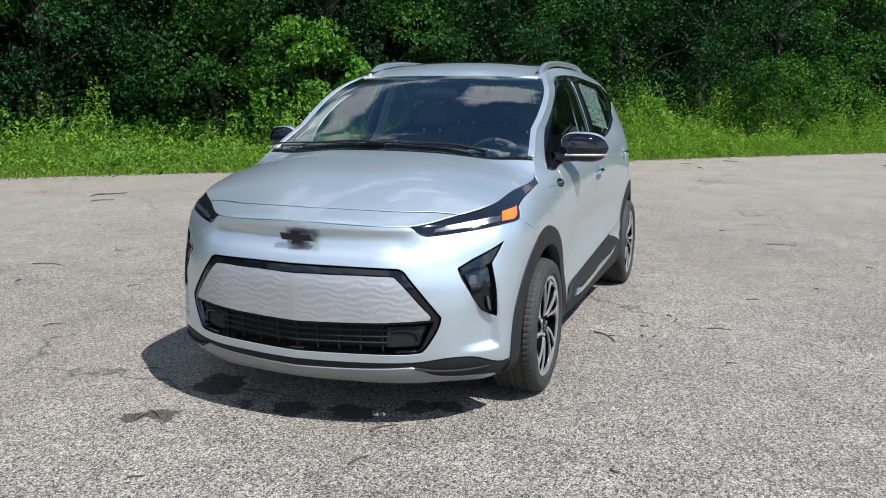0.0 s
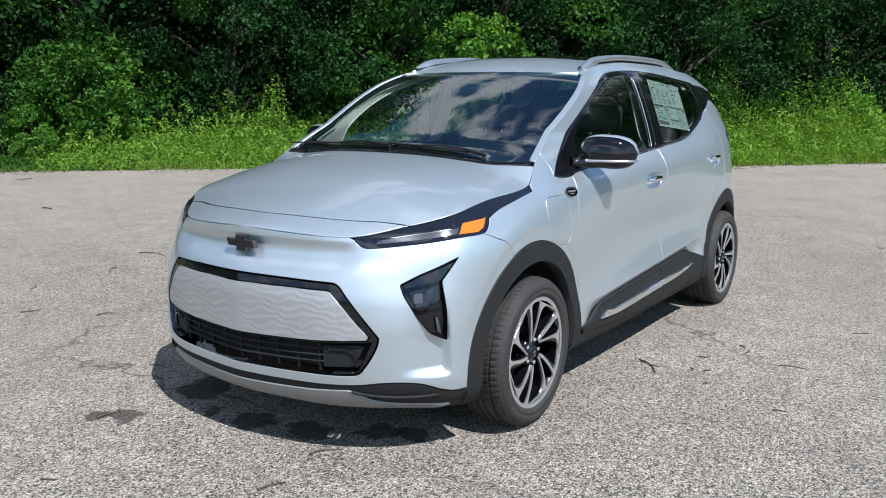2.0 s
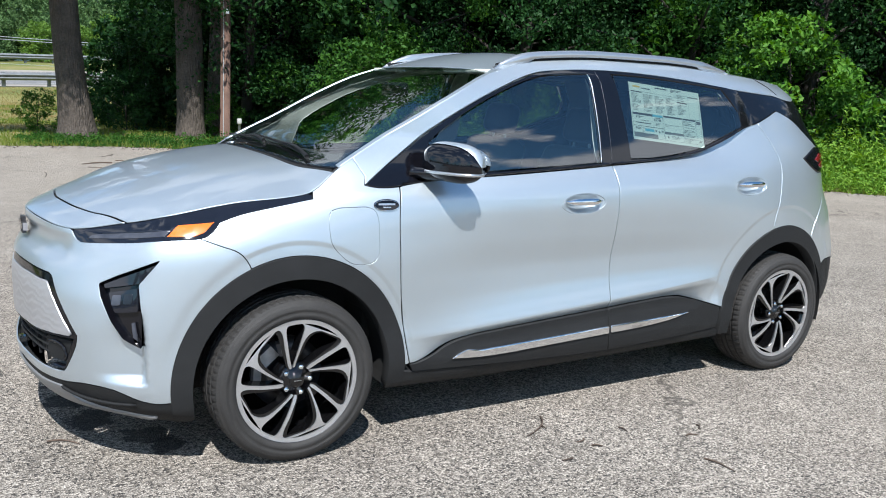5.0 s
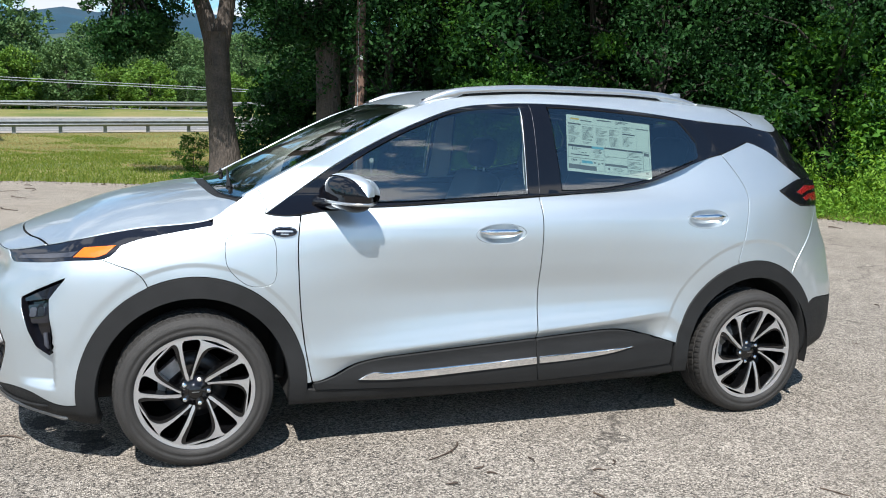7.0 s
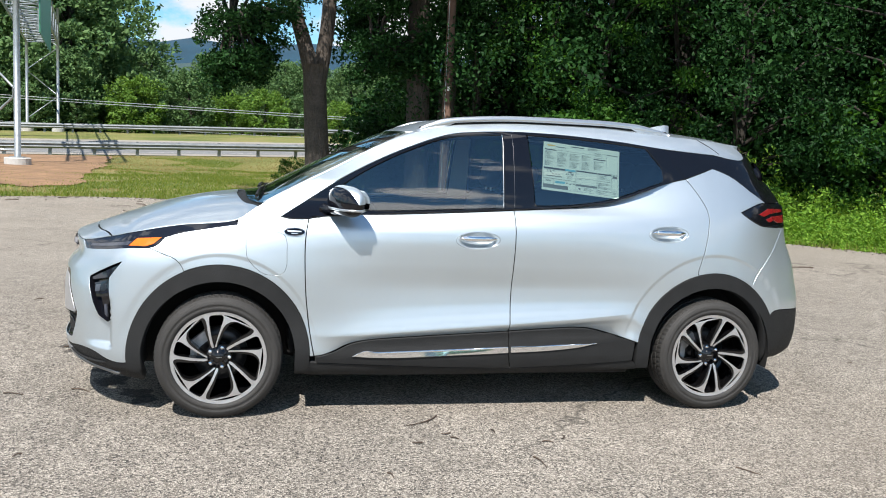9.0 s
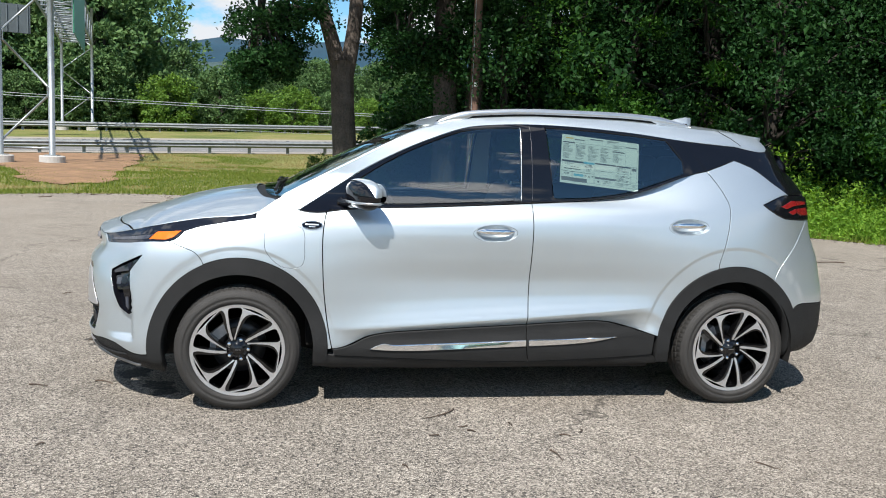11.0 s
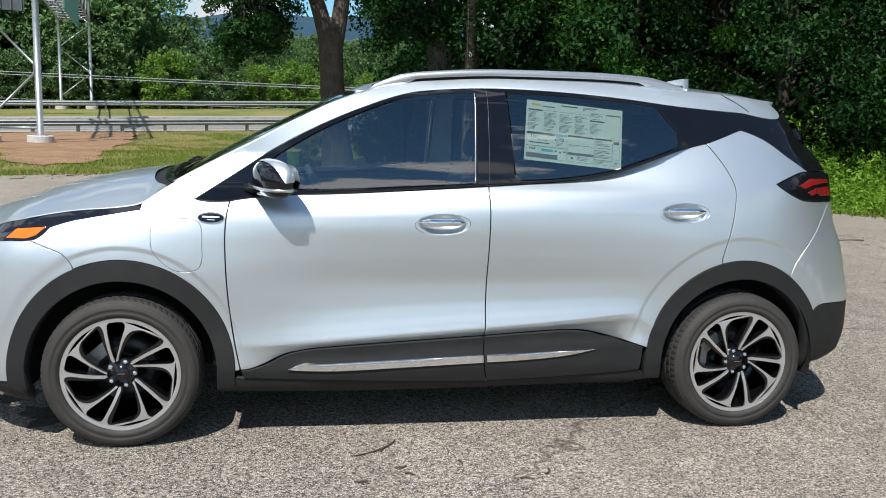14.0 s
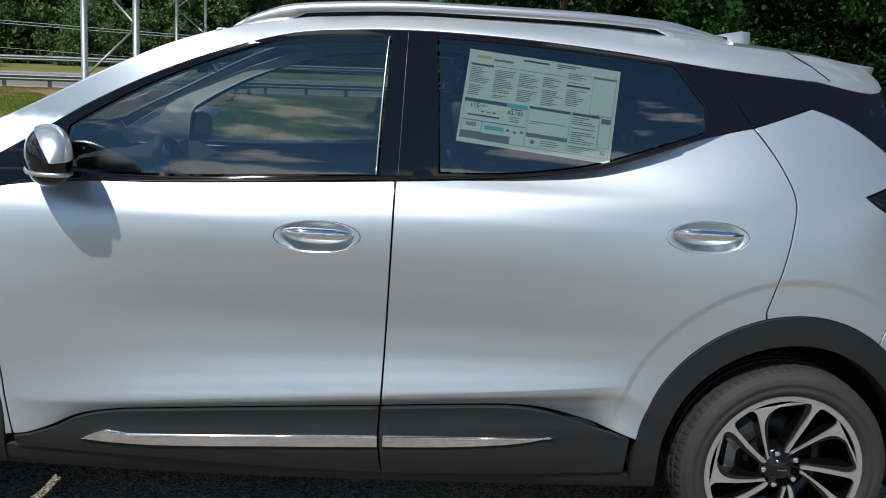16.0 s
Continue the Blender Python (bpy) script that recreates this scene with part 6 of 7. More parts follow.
ink("print_figure", .475, .875, .025, .035, INK_PALE)


def print_text(t, x, y, size):
    ob = writing(t, size, INK, sticker, Matrix.Translation((x * SW, -y * SH, .0016)))
    ob.data.offset = .0002


print_text("115", .085, .60, .0185)
print_text("$3,750", .355, .622, .016)
print_text("$550", .078, .80, .0145)
print_text("4U", .945, .905, .0125)

# ---- the ground ----
LOT_EDGE = spline([(26, -3), (14, -8.2), (8.5, -11.2), (5.5, -13.0), (4.2, -13.8), (2.4, -14.2), (0.2, -13.6), (-1.9, -13.5), (-4.4, -12.3), (-7.1, -10.3), (-9.9, -7.7), (-12.3, -4.6), (-17.8, -0.8), (-24.9, 5.4), (-31, 12.5), (-35, 23), (-37, 40), (-38, 70)], 10)


def edge_dist(x, y):
    """Distance from the lot's edge (positive: beyond it), for arrays."""
    x, y = np.atleast_1d(x).astype(float), np.atleast_1d(y).astype(float)
    best, sign = np.full(len(x), 1e9), np.ones(len(x))
    for (ax, ay), (bx, by) in zip(LOT_EDGE[:-1], LOT_EDGE[1:]):
        dx, dy = bx - ax, by - ay
        u = np.clip(((x - ax) * dx + (y - ay) * dy) / (dx * dx + dy * dy), 0, 1)
        d = np.hypot(x - ax - u * dx, y - ay - u * dy)
        c = dx * (y - ay) - dy * (x - ax)
        near = d < best
        best, sign = np.where(near, d, best), np.where(near, np.where(c > 0, 1, -1), sign)
    return best * sign


G1, GU = Vector((9.1, -37.5)), Vector((-0.9876, -0.157)).normalized()   # guardrail: a point and its run
GN = Vector((0.157, -0.9876))                                          # across the road, away


def across(x, y):
    return (x - G1.x) * GN.x + (y - G1.y) * GN.y


def along(x, y):
    return (x - G1.x) * GU.x + (y - G1.y) * GU.y


def land(a):
    """Beyond the first guardrail the road and its verge climb gently."""
    return np.interp(a, [0, 26, 40], [0, 1.0, 1.15])


def grade(l):
    """The road climbs along its run."""
    return 0.03 * np.clip(l, -30, 30)


def height(x, y):
    """The ground's height: flat lot, a low bank up to the road."""
    x, y = np.atleast_1d(x).astype(float), np.atleast_1d(y).astype(float)
    d, a = edge_dist(x, y), across(x, y)
    bank = 0.06 * ramp(d, 1, 6) + (0.11 + grade(along(x, y))) * ramp(a, -9, -0.5) + land(a)
    bumps = np.array([noise.noise((p * 0.45, q * 0.45, 0)) for p, q in zip(x, y)]) * 0.05 * ramp(d, 0.3, 2) * (1 - ramp(a, -3, 0))
    return np.where(d > 0, bank + bumps + 0.02 * ramp(d, 0, .3), 0.0)


def sheet(name, xs, ys, keep, material, lift=0.0, label="", kind="structure", category=""):
    gx, gy = np.meshgrid(xs, ys)
    z = height(gx.ravel(), gy.ravel()) + lift
    vs = np.stack([gx.ravel(), gy.ravel(), z], 1)
    w, fs = len(xs), []
    for j in range(len(ys) - 1):
        for i in range(w - 1):
            a = j * w + i
            fs.append((a, a + 1, a + w + 1, a + w))
    fs = np.array(fs)
    mid = vs[fs].mean(1)
    fs = fs[keep(mid[:, 0], mid[:, 1])]
    me = mesh_of(name, vs, fs, material, True)
    return tagged(part(name, me), label, category, kind=kind)


# one sheet of land to the horizon, fine near by
def stretch(a, b, n, power=1.6):
    u = np.linspace(-1, 1, n)
    return a + (b - a) * (np.sign(u) * np.abs(u) ** power + 1) / 2


tagged(sheet("ground", np.concatenate([np.linspace(-1500, -75, 14), np.arange(-60, 45, 1.0), np.linspace(60, 1500, 14)]), np.concatenate([np.linspace(-1500, -110, 14), np.arange(-95, 30, 1.0), np.linspace(45, 1500, 14)]), lambda x, y: np.ones(len(x), bool), LAWN, -0.02), "uneven mown grass and soil reaching the woods", "ground")
lot = [tuple(p) for p in LOT_EDGE[::1]]
wob = random.Random(3)
lot = [(x + wob.uniform(-.10, .10), y + wob.uniform(-.10, .10)) for x, y in even(np.array(lot), .35)]
poly = np.array(lot + [(60, 70), (60, -3)])
lv, lf = filled([poly], 4.0)
lot_me = mesh_of("parking_lot", [(x, y, 0.004) for x, y in lv], lf, ASPHALT)
if lot_me.polygons[0].normal.z < 0:
    lot_me.flip_normals()
tagged(part("parking_lot", lot_me), "pale worn asphalt with exposed stones, twigs and damp spots", "asphalt", kind="structure")


def strip_mesh(name, a0, a1, material, l0=-52, l1=66, lift=0.0):
    vs, fs = [], []
    n = 40
    for i in range(n + 1):
        t = l0 + (l1 - l0) * i / n
        for a in (a0, a1):
            p = G1 + GU * t + GN * a
            vs.append((p.x, p.y, 0.17 + float(land(a)) + float(grade(t)) + lift))
        if i:
            fs.append((2 * i - 2, 2 * i - 1, 2 * i + 1, 2 * i))
    me = mesh_of(name, vs, fs, material)
    if me.polygons[0].normal.z < 0:
        me.flip_normals()
    return part(name, me)


tagged(strip_mesh("road", 1.6, 13.3, ROAD, lift=.02), "grey road climbing gently behind a guardrail", "road", kind="structure")
tagged(strip_mesh("road_shoulder", 13.3, 15.2, SHOULDER, lift=.022), "pale gravel shoulder along the far side of the road", "shoulder", kind="structure")
tagged(strip_mesh("road_shoulder", .35, 1.6, SHOULDER, lift=.018), "pale gravel shoulder under the near guardrail", "shoulder", kind="structure")
tagged(strip_mesh("road_line", 2.4, 2.52, LINE_WHITE, lift=.03), "white road edge line", "line", kind="structure")
tagged(strip_mesh("road_line", 12.5, 12.62, LINE_WHITE, lift=.03), "white road edge line", "line", kind="structure")


def guardrail(offset, base, l0, l1, label, low=.31, tall=.32):
    """W-beam rail on posts, each post a part."""
    g = thing("guardrail", label, "guardrail", "road guardrails")
    prof = [(d, h * tall / .31) for d, h in ((-.02, .0), (.0, .012), (.03, .045), (.075, .065), (.08, .085), (.075, .105), (.03, .125), (.0, .155), (.03, .185), (.075, .205), (.08, .225), (.075, .245), (.03, .265), (.0, .298), (-.02, .31))]
    vs, fs = [], []
    n = int((l1 - l0) / 2)
    for i in range(n + 1):
        t = l0 + (l1 - l0) * i / n
        p = G1 + GU * t + GN * offset
        for d, h in prof:
            q = p - GN * d
            vs.append((q.x, q.y, base + float(grade(t)) + low + h))
        if i:
            m = len(prof)
            fs += [((i - 1) * m + k, i * m + k, i * m + k + 1, (i - 1) * m + k + 1) for k in range(m - 1)]
    part("rail_beam", mesh_of("rail_beam", vs, fs, RAIL_STEEL, True), None, g)
    post = mesh_of("post", *joined([bar((0, 0, -.3), (0, 0, low + tall + .03), .11, .15, (GU.x, GU.y, 0))]), RAIL_STEEL)
    spacer = mesh_of("spacer", *joined([bar((0, 0, low + .04), (0, 0, low + tall - .02), .10, .12, (GU.x, GU.y, 0))]), RAIL_STEEL)
    t = -.13 + 1.905 * math.ceil((l0 + .13) / 1.905)
    while t < l1:
        for me, out in ((post, .16), (spacer, .05)):
            p = G1 + GU * t + GN * (offset + out)
            o = new(me.name.split(".")[0], me)
            o.parent, o.location = g, (p.x, p.y, base + float(grade(t)))
        t += 1.905
    return g


guardrail(0, .17, -30, 34, "galvanised steel road guardrail on posts")
guardrail(26, 1.17, -44, 44, "far galvanised guardrail beyond the road", low=.27, tall=.38)

# bare dirt round the sign footings
dp = spline([(5.0, -16.6), (4.2, -17.6), (4.55, -20.0), (4.9, -23.2), (5.3, -27.5), (6.0, -33.0), (6.6, -36.6), (9.0, -36.9), (12.0, -36.4), (13.4, -31.5), (11.4, -27.4), (9.2, -24.6), (7.2, -20.6), (6.2, -17.4), (5.0, -16.6)], 8)[:-1]
_rag = np.random.default_rng(12)
dp = dp + _rag.normal(0, .10, dp.shape)
qv, qf = filled([even(np.concatenate([dp, dp[:1]]), .4)[:-1]], .5)
hz = height(qv[:, 0], qv[:, 1])
edge_d = np.minimum(1, np.array([np.min(np.hypot(dp[:, 0] - a, dp[:, 1] - b)) for a, b in qv]) / 1.0)
dirt = mesh_of("dirt_patch", [(a, b, z + .004 + .035 * e) for (a, b), z, e in zip(qv, hz, edge_d)], qf, DIRT, True)
if dirt.polygons[0].normal.z < 0:
    dirt.flip_normals()
tagged(part("dirt_patch", dirt), "bare orange-brown earth on the bank", "dirt", kind="structure")

# ---- overhead sign gantry ----
gantry = thing("sign_gantry", "tall galvanised overhead road sign gantry on concrete footings", "sign gantry")
F1, F2 = Vector((7.9, -26.8, .05)), Vector((9.4, -26.2, .05))
B1, B2 = Vector((14.7, -65.0, 1.12)), Vector((16.75, -64.5, 1.10))
for f in (F1, F2, B1, B2):
    part("footing", mesh_of("footing", *tube([f + Vector((0, 0, -.25)), f + Vector((0, 0, .27)), f + Vector((0, 0, .30))], [.43, .43, .40], 22), CONCRETE), None, gantry)
    part("sign_post", mesh_of("sign_post", *tube([f + Vector((0, 0, .28)), f + Vector((0, 0, 9.2))], .108, 16), STEEL, True), None, gantry)
    part("base_plate", mesh_of("base_plate", *bar(f + Vector((-.22, 0, .315)), f + Vector((.22, 0, .315)), .44, .03), STEEL), None, gantry)
for a, b, base in ((F1, F2, .05), (B1, B2, 1.1)):
    right_side, level = 0, .75 if base < 1 else .95
    while level < 7.4:
        p, q = ((b, a), (a, b))[right_side]
        part("brace", mesh_of("brace", *tube([p + Vector((0, 0, level)), q + Vector((0, 0, level + 1.72))], .04, 8), STEEL, True), None, gantry)
        q2 = q + (p - q).normalized() * .13
        part("gusset", mesh_of("gusset", *bar(Vector((q2.x, q2.y, q.z + level + 1.55)), Vector((q2.x, q2.y, q.z + level + 1.98)), .10, .02, (p - q).normalized()), STEEL), None, gantry)
        right_side, level = 1 - right_side, level + 1.80
    part("brace", mesh_of("brace", *tube([a + Vector((0, 0, .55)), b + Vector((0, 0, .55))], .04, 8), STEEL, True), None, gantry)
top_pts = []
for (p, q) in ((F1, B1), (F2, B2)):
    for z in (7.55, 9.1):
        a, b = Vector((p.x, p.y, z)), Vector((q.x, q.y, z + .1))
        part("truss_chord", mesh_of("truss_chord", *tube([a, b], .07, 8), STEEL, True), None, gantry)
        top_pts.append((a, b))
for i in range(22):
    u, w = (i, i + 1) if i % 2 else (i + 1, i)
    for (a, b), (c, d) in ((top_pts[0], top_pts[1]), (top_pts[2], top_pts[3]), (top_pts[0], top_pts[2]), (top_pts[1], top_pts[3])):
        part("truss_web", mesh_of("truss_web", *tube([a.lerp(b, u / 22), c.lerp(d, w / 22)], .035, 6), STEEL), None, gantry)
    part("truss_web", mesh_of("truss_web", *tube([top_pts[0][0].lerp(top_pts[0][1], i / 22), top_pts[2][0].lerp(top_pts[2][1], i / 22)], .035, 6), STEEL), None, gantry)
run = (B1 - F1).normalized()
sign_a, sign_b = F1.lerp(B1, .26) + Vector((-.22, 0, 0)), F1.lerp(B1, .54) + Vector((-.22, 0, 0))
part("sign_panel", mesh_of("sign_panel", *bar(Vector((sign_a.x, sign_a.y, 7.6)), Vector((sign_b.x, sign_b.y, 7.6)), .05, 4.0), SIGN_GREEN), None, gantry, "green road sign panel seen nearly edge-on")
for k in range(5):
    p = sign_a.lerp(sign_b, .08 + .21 * k)
    part("sign_hanger", mesh_of("sign_hanger", *bar((p.x + .09, p.y, 5.7), (p.x + .09, p.y, 9.4), .08, .06, (run.x, run.y, 0)), STEEL), None, gantry)
back_a, back_b = Vector((15.5, -52.1, 7.75)), Vector((18.4, -51.0, 7.75))
part("sign_back", mesh_of("sign_back", *bar(back_a, back_b, .04, 1.7), SIGN_GREY), None, gantry, "ribbed grey back of a road sign")
for k in range(6):
    p = back_a.lerp(back_b, .04 + .185 * k) + Vector((0, .06, 0))
    part("sign_rib", mesh_of("sign_rib", *bar((p.x, p.y, 6.95), (p.x, p.y, 8.55), .07, .06, (1, 0, 0)), SIGN_GREY), None, gantry)

# overhead lines
for k, (z0, z1) in enumerate(((3.40, 3.12), (3.24, 2.98), (1.80, 1.62))):
    a, b = Vector((42, -47, z0 + .2)), Vector((-34, -58.5, z1))
    pts = [a.lerp(b, u) + Vector((0, 0, -.4 * 4 * u * (1 - u) * .5)) for u in np.linspace(0, 1, 24)]
    tagged(part("overhead_line", mesh_of("overhead_line", *tube(pts, .019 if k < 2 else .011, 5), CABLE)), "thin overhead line crossing before the woods", "cable", "overhead lines")

# ---- wooden pole ----
pole = thing("wooden_pole", "weathered brown wooden utility pole at the wood's edge", "pole", at=(-4.42, -14.6, 0))
part("shaft", mesh_of("shaft", *tube([(0, 0, -.1), (-.02, 0, 3), (-.03, .02, 8.5)], [.105, .10, .085], 14), POLE, True), None, pole)
part("pole_plate", block((.07, .012, .10), (-.02, .104, 2.75), .002), WHITE, pole)
part("ground_wire", mesh_of("ground_wire", *tube([(.06, .09, 0), (.055, .092, 2.5), (.05, .088, 6)], .008, 5), CABLE), None, pole)
post2 = thing("marker_post", "short grey marker post beside the pole", "post", at=(-4.72, -14.55, 0))
part("stem", mesh_of("stem", *tube([(0, 0, -.1), (0, 0, .50)], .03, 8), STEEL, True), None, post2)
part("cap", block((.09, .09, .12), (0, 0, .48), .02), CONCRETE, post2)

# ---- leaves ----
def leaves(points, size, rs, up=0.35, spread=None, ratio=0.55, fold_amount=0.25):
    """Many folded leaves: points (n, 3) and sizes; returns vertices and faces as arrays."""
    n = len(points)
    d = rs.normal(size=(n, 3))
    d /= np.linalg.norm(d, axis=1)[:, None]
    nrm = rs.normal(size=(n, 3)) * 0.8
    nrm[:, 2] += up
    if spread is not None:
        nrm += spread
    nrm /= np.linalg.norm(nrm, axis=1)[:, None]
    d -= nrm * np.sum(d * nrm, axis=1)[:, None]
    d /= np.maximum(np.linalg.norm(d, axis=1), 1e-6)[:, None]
    w = np.cross(nrm, d)
    s = np.asarray(size).reshape(-1, 1) * rs.uniform(.65, 1.3, (n, 1))
    base = points - d * s * .5
    tip = points + d * s * .5 - nrm * s * .12
    l = points + w * s * ratio * .5 + nrm * s * fold_amount * .4
    r = points - w * s * ratio * .5 + nrm * s * fold_amount * .4
    v = np.stack([base, l, tip, r], 1).reshape(-1, 3)
    k = np.arange(n) * 4
    f = np.concatenate([np.stack([k, k + 1, k + 2], 1), np.stack([k, k + 2, k + 3], 1)])
    return v, f


def fast_mesh(name, v, f, material):
    """A large triangle mesh straight from arrays."""
    me = bpy.data.meshes.new(name)
    me.vertices.add(len(v))
    me.vertices.foreach_set("co", np.asarray(v, np.float32).ravel())
    me.loops.add(len(f) * 3)
    me.loops.foreach_set("vertex_index", np.asarray(f, np.int32).ravel())
    me.polygons.add(len(f))
    me.polygons.foreach_set("loop_start", np.arange(0, len(f) * 3, 3, dtype=np.int32))
    me.materials.append(material)
    me.update(calc_edges=True)
    me.validate()
    return me


def clump_points(centres, radii, per, rs, shell=0.55):
    """Leaf places round many clump centres, nearer their skins."""
    out, nor = [], []
    for c, r in zip(centres, radii):
        d = rs.normal(size=(per, 3))
        d /= np.linalg.norm(d, axis=1)[:, None]
        k = (shell + (1 - shell) * rs.random((per, 1))) * rs.uniform(.8, 1.15, (per, 1))
        out.append(np.asarray(c) + d * k * r * (1, 1, .72))
        nor.append(d)
    return np.concatenate(out), np.concatenate(nor)


def tree_meshes(seed, tall, spread, low, clumps, per, leaf, trunk_r=0.16, material=None, thick=.42):
    """Trunk with limbs, and a crown of leaf clumps hung on the limbs."""
    rs = np.random.default_rng(seed)
    lean = rs.uniform(-.05, .05, 2)
    spine = [Vector((lean[0] * h + .12 * math.sin(h * .9 + seed), lean[1] * h + .12 * math.cos(h * 1.1 + seed), h)) for h in np.linspace(-.2, tall * .9, 9)]
    stem = tube(spine, [trunk_r * (1.25 if i == 0 else 1) * (1 - .1 * i) for i in range(9)], 9)
    pieces = []
    cs, rad = [], []
    for i in range(clumps):
        h = low + (tall - low) * (i + rs.random()) / clumps
        u = (h - low) / (tall - low)
        reach = spread * (math.sin(math.pi * min(1, .22 + .72 * u)) ** .7) * rs.uniform(.45, 1.1)
        a = i * 2.399 + rs.uniform(-.5, .5)
        end = Vector((math.cos(a) * reach, math.sin(a) * reach, h))
        start_h = max(.3, min(h - .25 * reach, tall * .85))
        k = min(8, int(max(0, start_h) / (tall * .9) * 8))
        start = spine[k]
        if i % 2 == 0:
            pieces.append(tube([start, start.lerp(end, .5) + Vector((0, 0, .12 * reach)), end], [trunk_r * .32, trunk_r * .2, .012], 5))
        cs.append(end)
        rad.append(rs.uniform(.45, .95) * spread * thick)
    p, nor = clump_points(cs, rad, per, rs)
    p = p[p[:, 2] > .1]
    nor = nor[:len(p)]
    v, f = leaves(p, np.full(len(p), leaf), rs, .45)
    return mesh_of("trunk", *stem, BARK_SHADED, True), mesh_of("branchwork", *joined(pieces), BARK_SHADED, True), fast_mesh("crown", v, f, material or LEAF)


def plant(meshes, x, y, turn, scale, name, label, category, group, kind=""):
    z = float(height(x, y)[0]) - .05
    t = thing(name, label, category, group, (x, y, z), kind)
    t.rotation_euler[2], t.scale = radians(turn), (scale,) * 3
    for me in meshes:
        o = new(me.name.split(".")[0], me)
        o.parent = t
        if me.name.startswith(("branchwork", "crown")):
            tagged(o, kind="stuff")
    return t


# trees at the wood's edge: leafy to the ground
EDGE_TREES = [tree_meshes(11, 8.5, 3.2, .9, 40, 430, .108, thick=.30), tree_meshes(12, 9.5, 3.3, 1.2, 66, 330, .115, material=LEAF_SHADED, thick=.38), tree_meshes(13, 7.5, 2.9, .8, 36, 430, .105, thick=.30), tree_meshes(14, 9.0, 3.2, 1.0, 64, 330, .115, .2, LEAF_SHADED, .38)]
rs = random.Random(21)


def outward_at(x, y):
    e = .05
    g = Vector((float(edge_dist(x + e, y)[0] - edge_dist(x - e, y)[0]), float(edge_dist(x, y + e)[0] - edge_dist(x, y - e)[0])))
    return g.normalized()


RUN = even(LOT_EDGE, .5)
RUN = RUN[(RUN[:, 0] < -3.2) & (RUN[:, 1] < 36)]
k = 0
for row, (d0, gap_m, size) in enumerate(((5.4, 2.8, .95), (8.6, 3.0, 1.45), (12.5, 3.6, 1.85), (18, 4.6, 2.1))):
    s = rs.uniform(0, gap_m)
    while s < len(RUN) * .5:
        p = RUN[min(len(RUN) - 1, int(s / .5))]
        o = outward_at(p[0], p[1])
        d = d0 + rs.uniform(-.9, .9) - (1.6 if p[0] > -7 else 0)
        x, y = p[0] + o.x * d, p[1] + o.y * d
        # deeper rows take the shade-darkened leaves, so the wood's interior goes dark
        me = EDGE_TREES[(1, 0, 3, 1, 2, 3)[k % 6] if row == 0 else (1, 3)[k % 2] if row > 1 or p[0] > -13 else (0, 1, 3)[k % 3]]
        plant(me, x, y, rs.uniform(0, 360), size * rs.uniform(.85, 1.15), "tree", "leafy deciduous tree at the edge of dense woods", "tree", "trees at the wood's edge")
        k += 1
        s += gap_m * rs.uniform(.8, 1.25)

# low thicket that closes the wood between the trunks, shade painted into its leaves
THICKET = [tree_meshes(51, 4.6, 2.1, .2, 60, 150, .22, .07, LEAF_SHADED), tree_meshes(52, 5.4, 2.2, .3, 64, 150, .23, .07, LEAF_SHADED)]
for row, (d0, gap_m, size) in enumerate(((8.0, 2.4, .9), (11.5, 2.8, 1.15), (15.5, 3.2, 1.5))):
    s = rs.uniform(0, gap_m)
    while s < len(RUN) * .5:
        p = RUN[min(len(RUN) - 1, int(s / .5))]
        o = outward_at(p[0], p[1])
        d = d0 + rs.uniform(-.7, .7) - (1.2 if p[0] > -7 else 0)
        plant(THICKET[k % 2], p[0] + o.x * d, p[1] + o.y * d, rs.uniform(0, 360), size * rs.uniform(.85, 1.15), "bush", "dense bush deep in the woods, shade painted into its leaves", "bush", "bushes in the wood")
        k += 1
        s += gap_m * rs.uniform(.8, 1.2)

# two stout trunks by the pole
def big_trunk(x, y, label, spine, radii, crown_seed, crown_at, crown_r, n_clumps, per, leaf, forks=()):
    t = thing("tree", label, "tree", "", (x, y, 0))
    pcs = [tube(spline(spine, 6), np.interp(np.linspace(0, 1, len(spline(spine, 6))), np.linspace(0, 1, len(radii)), radii), 16)]
    for f, r in forks:
        q = spline(f, 6)
        pcs.append(tube(q, np.interp(np.linspace(0, 1, len(q)), np.linspace(0, 1, len(r)), r), 14))
    part("trunk", mesh_of("trunk", *joined(pcs), BARK, True), None, t)
    g = np.random.default_rng(crown_seed)
    cs, rad = [], []
    for (cx, cy, cz), (rx, ry, rz) in zip(crown_at, crown_r):
        for i in range(n_clumps):
            d = g.normal(size=3)
            d /= np.linalg.norm(d)
            kk = g.uniform(.3, 1)
            cs.append((cx + d[0] * rx * kk, cy + d[1] * ry * kk, cz + d[2] * rz * kk))
            rad.append(g.uniform(.15, .40))
    p, nor = clump_points(cs, rad, per, g, .35)
    v, f = leaves(p, np.full(len(p), leaf), g, .4)
    tagged(part("crown", fast_mesh("crown", v, f, LEAF_SHADED), None, t), kind="stuff")
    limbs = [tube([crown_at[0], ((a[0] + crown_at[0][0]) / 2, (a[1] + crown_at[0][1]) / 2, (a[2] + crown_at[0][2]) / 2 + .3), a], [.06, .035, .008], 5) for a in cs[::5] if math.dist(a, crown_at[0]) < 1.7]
    tagged(part("branchwork", mesh_of("branchwork", *joined(limbs), BARK_SHADED, True), None, t), kind="stuff")
    return t


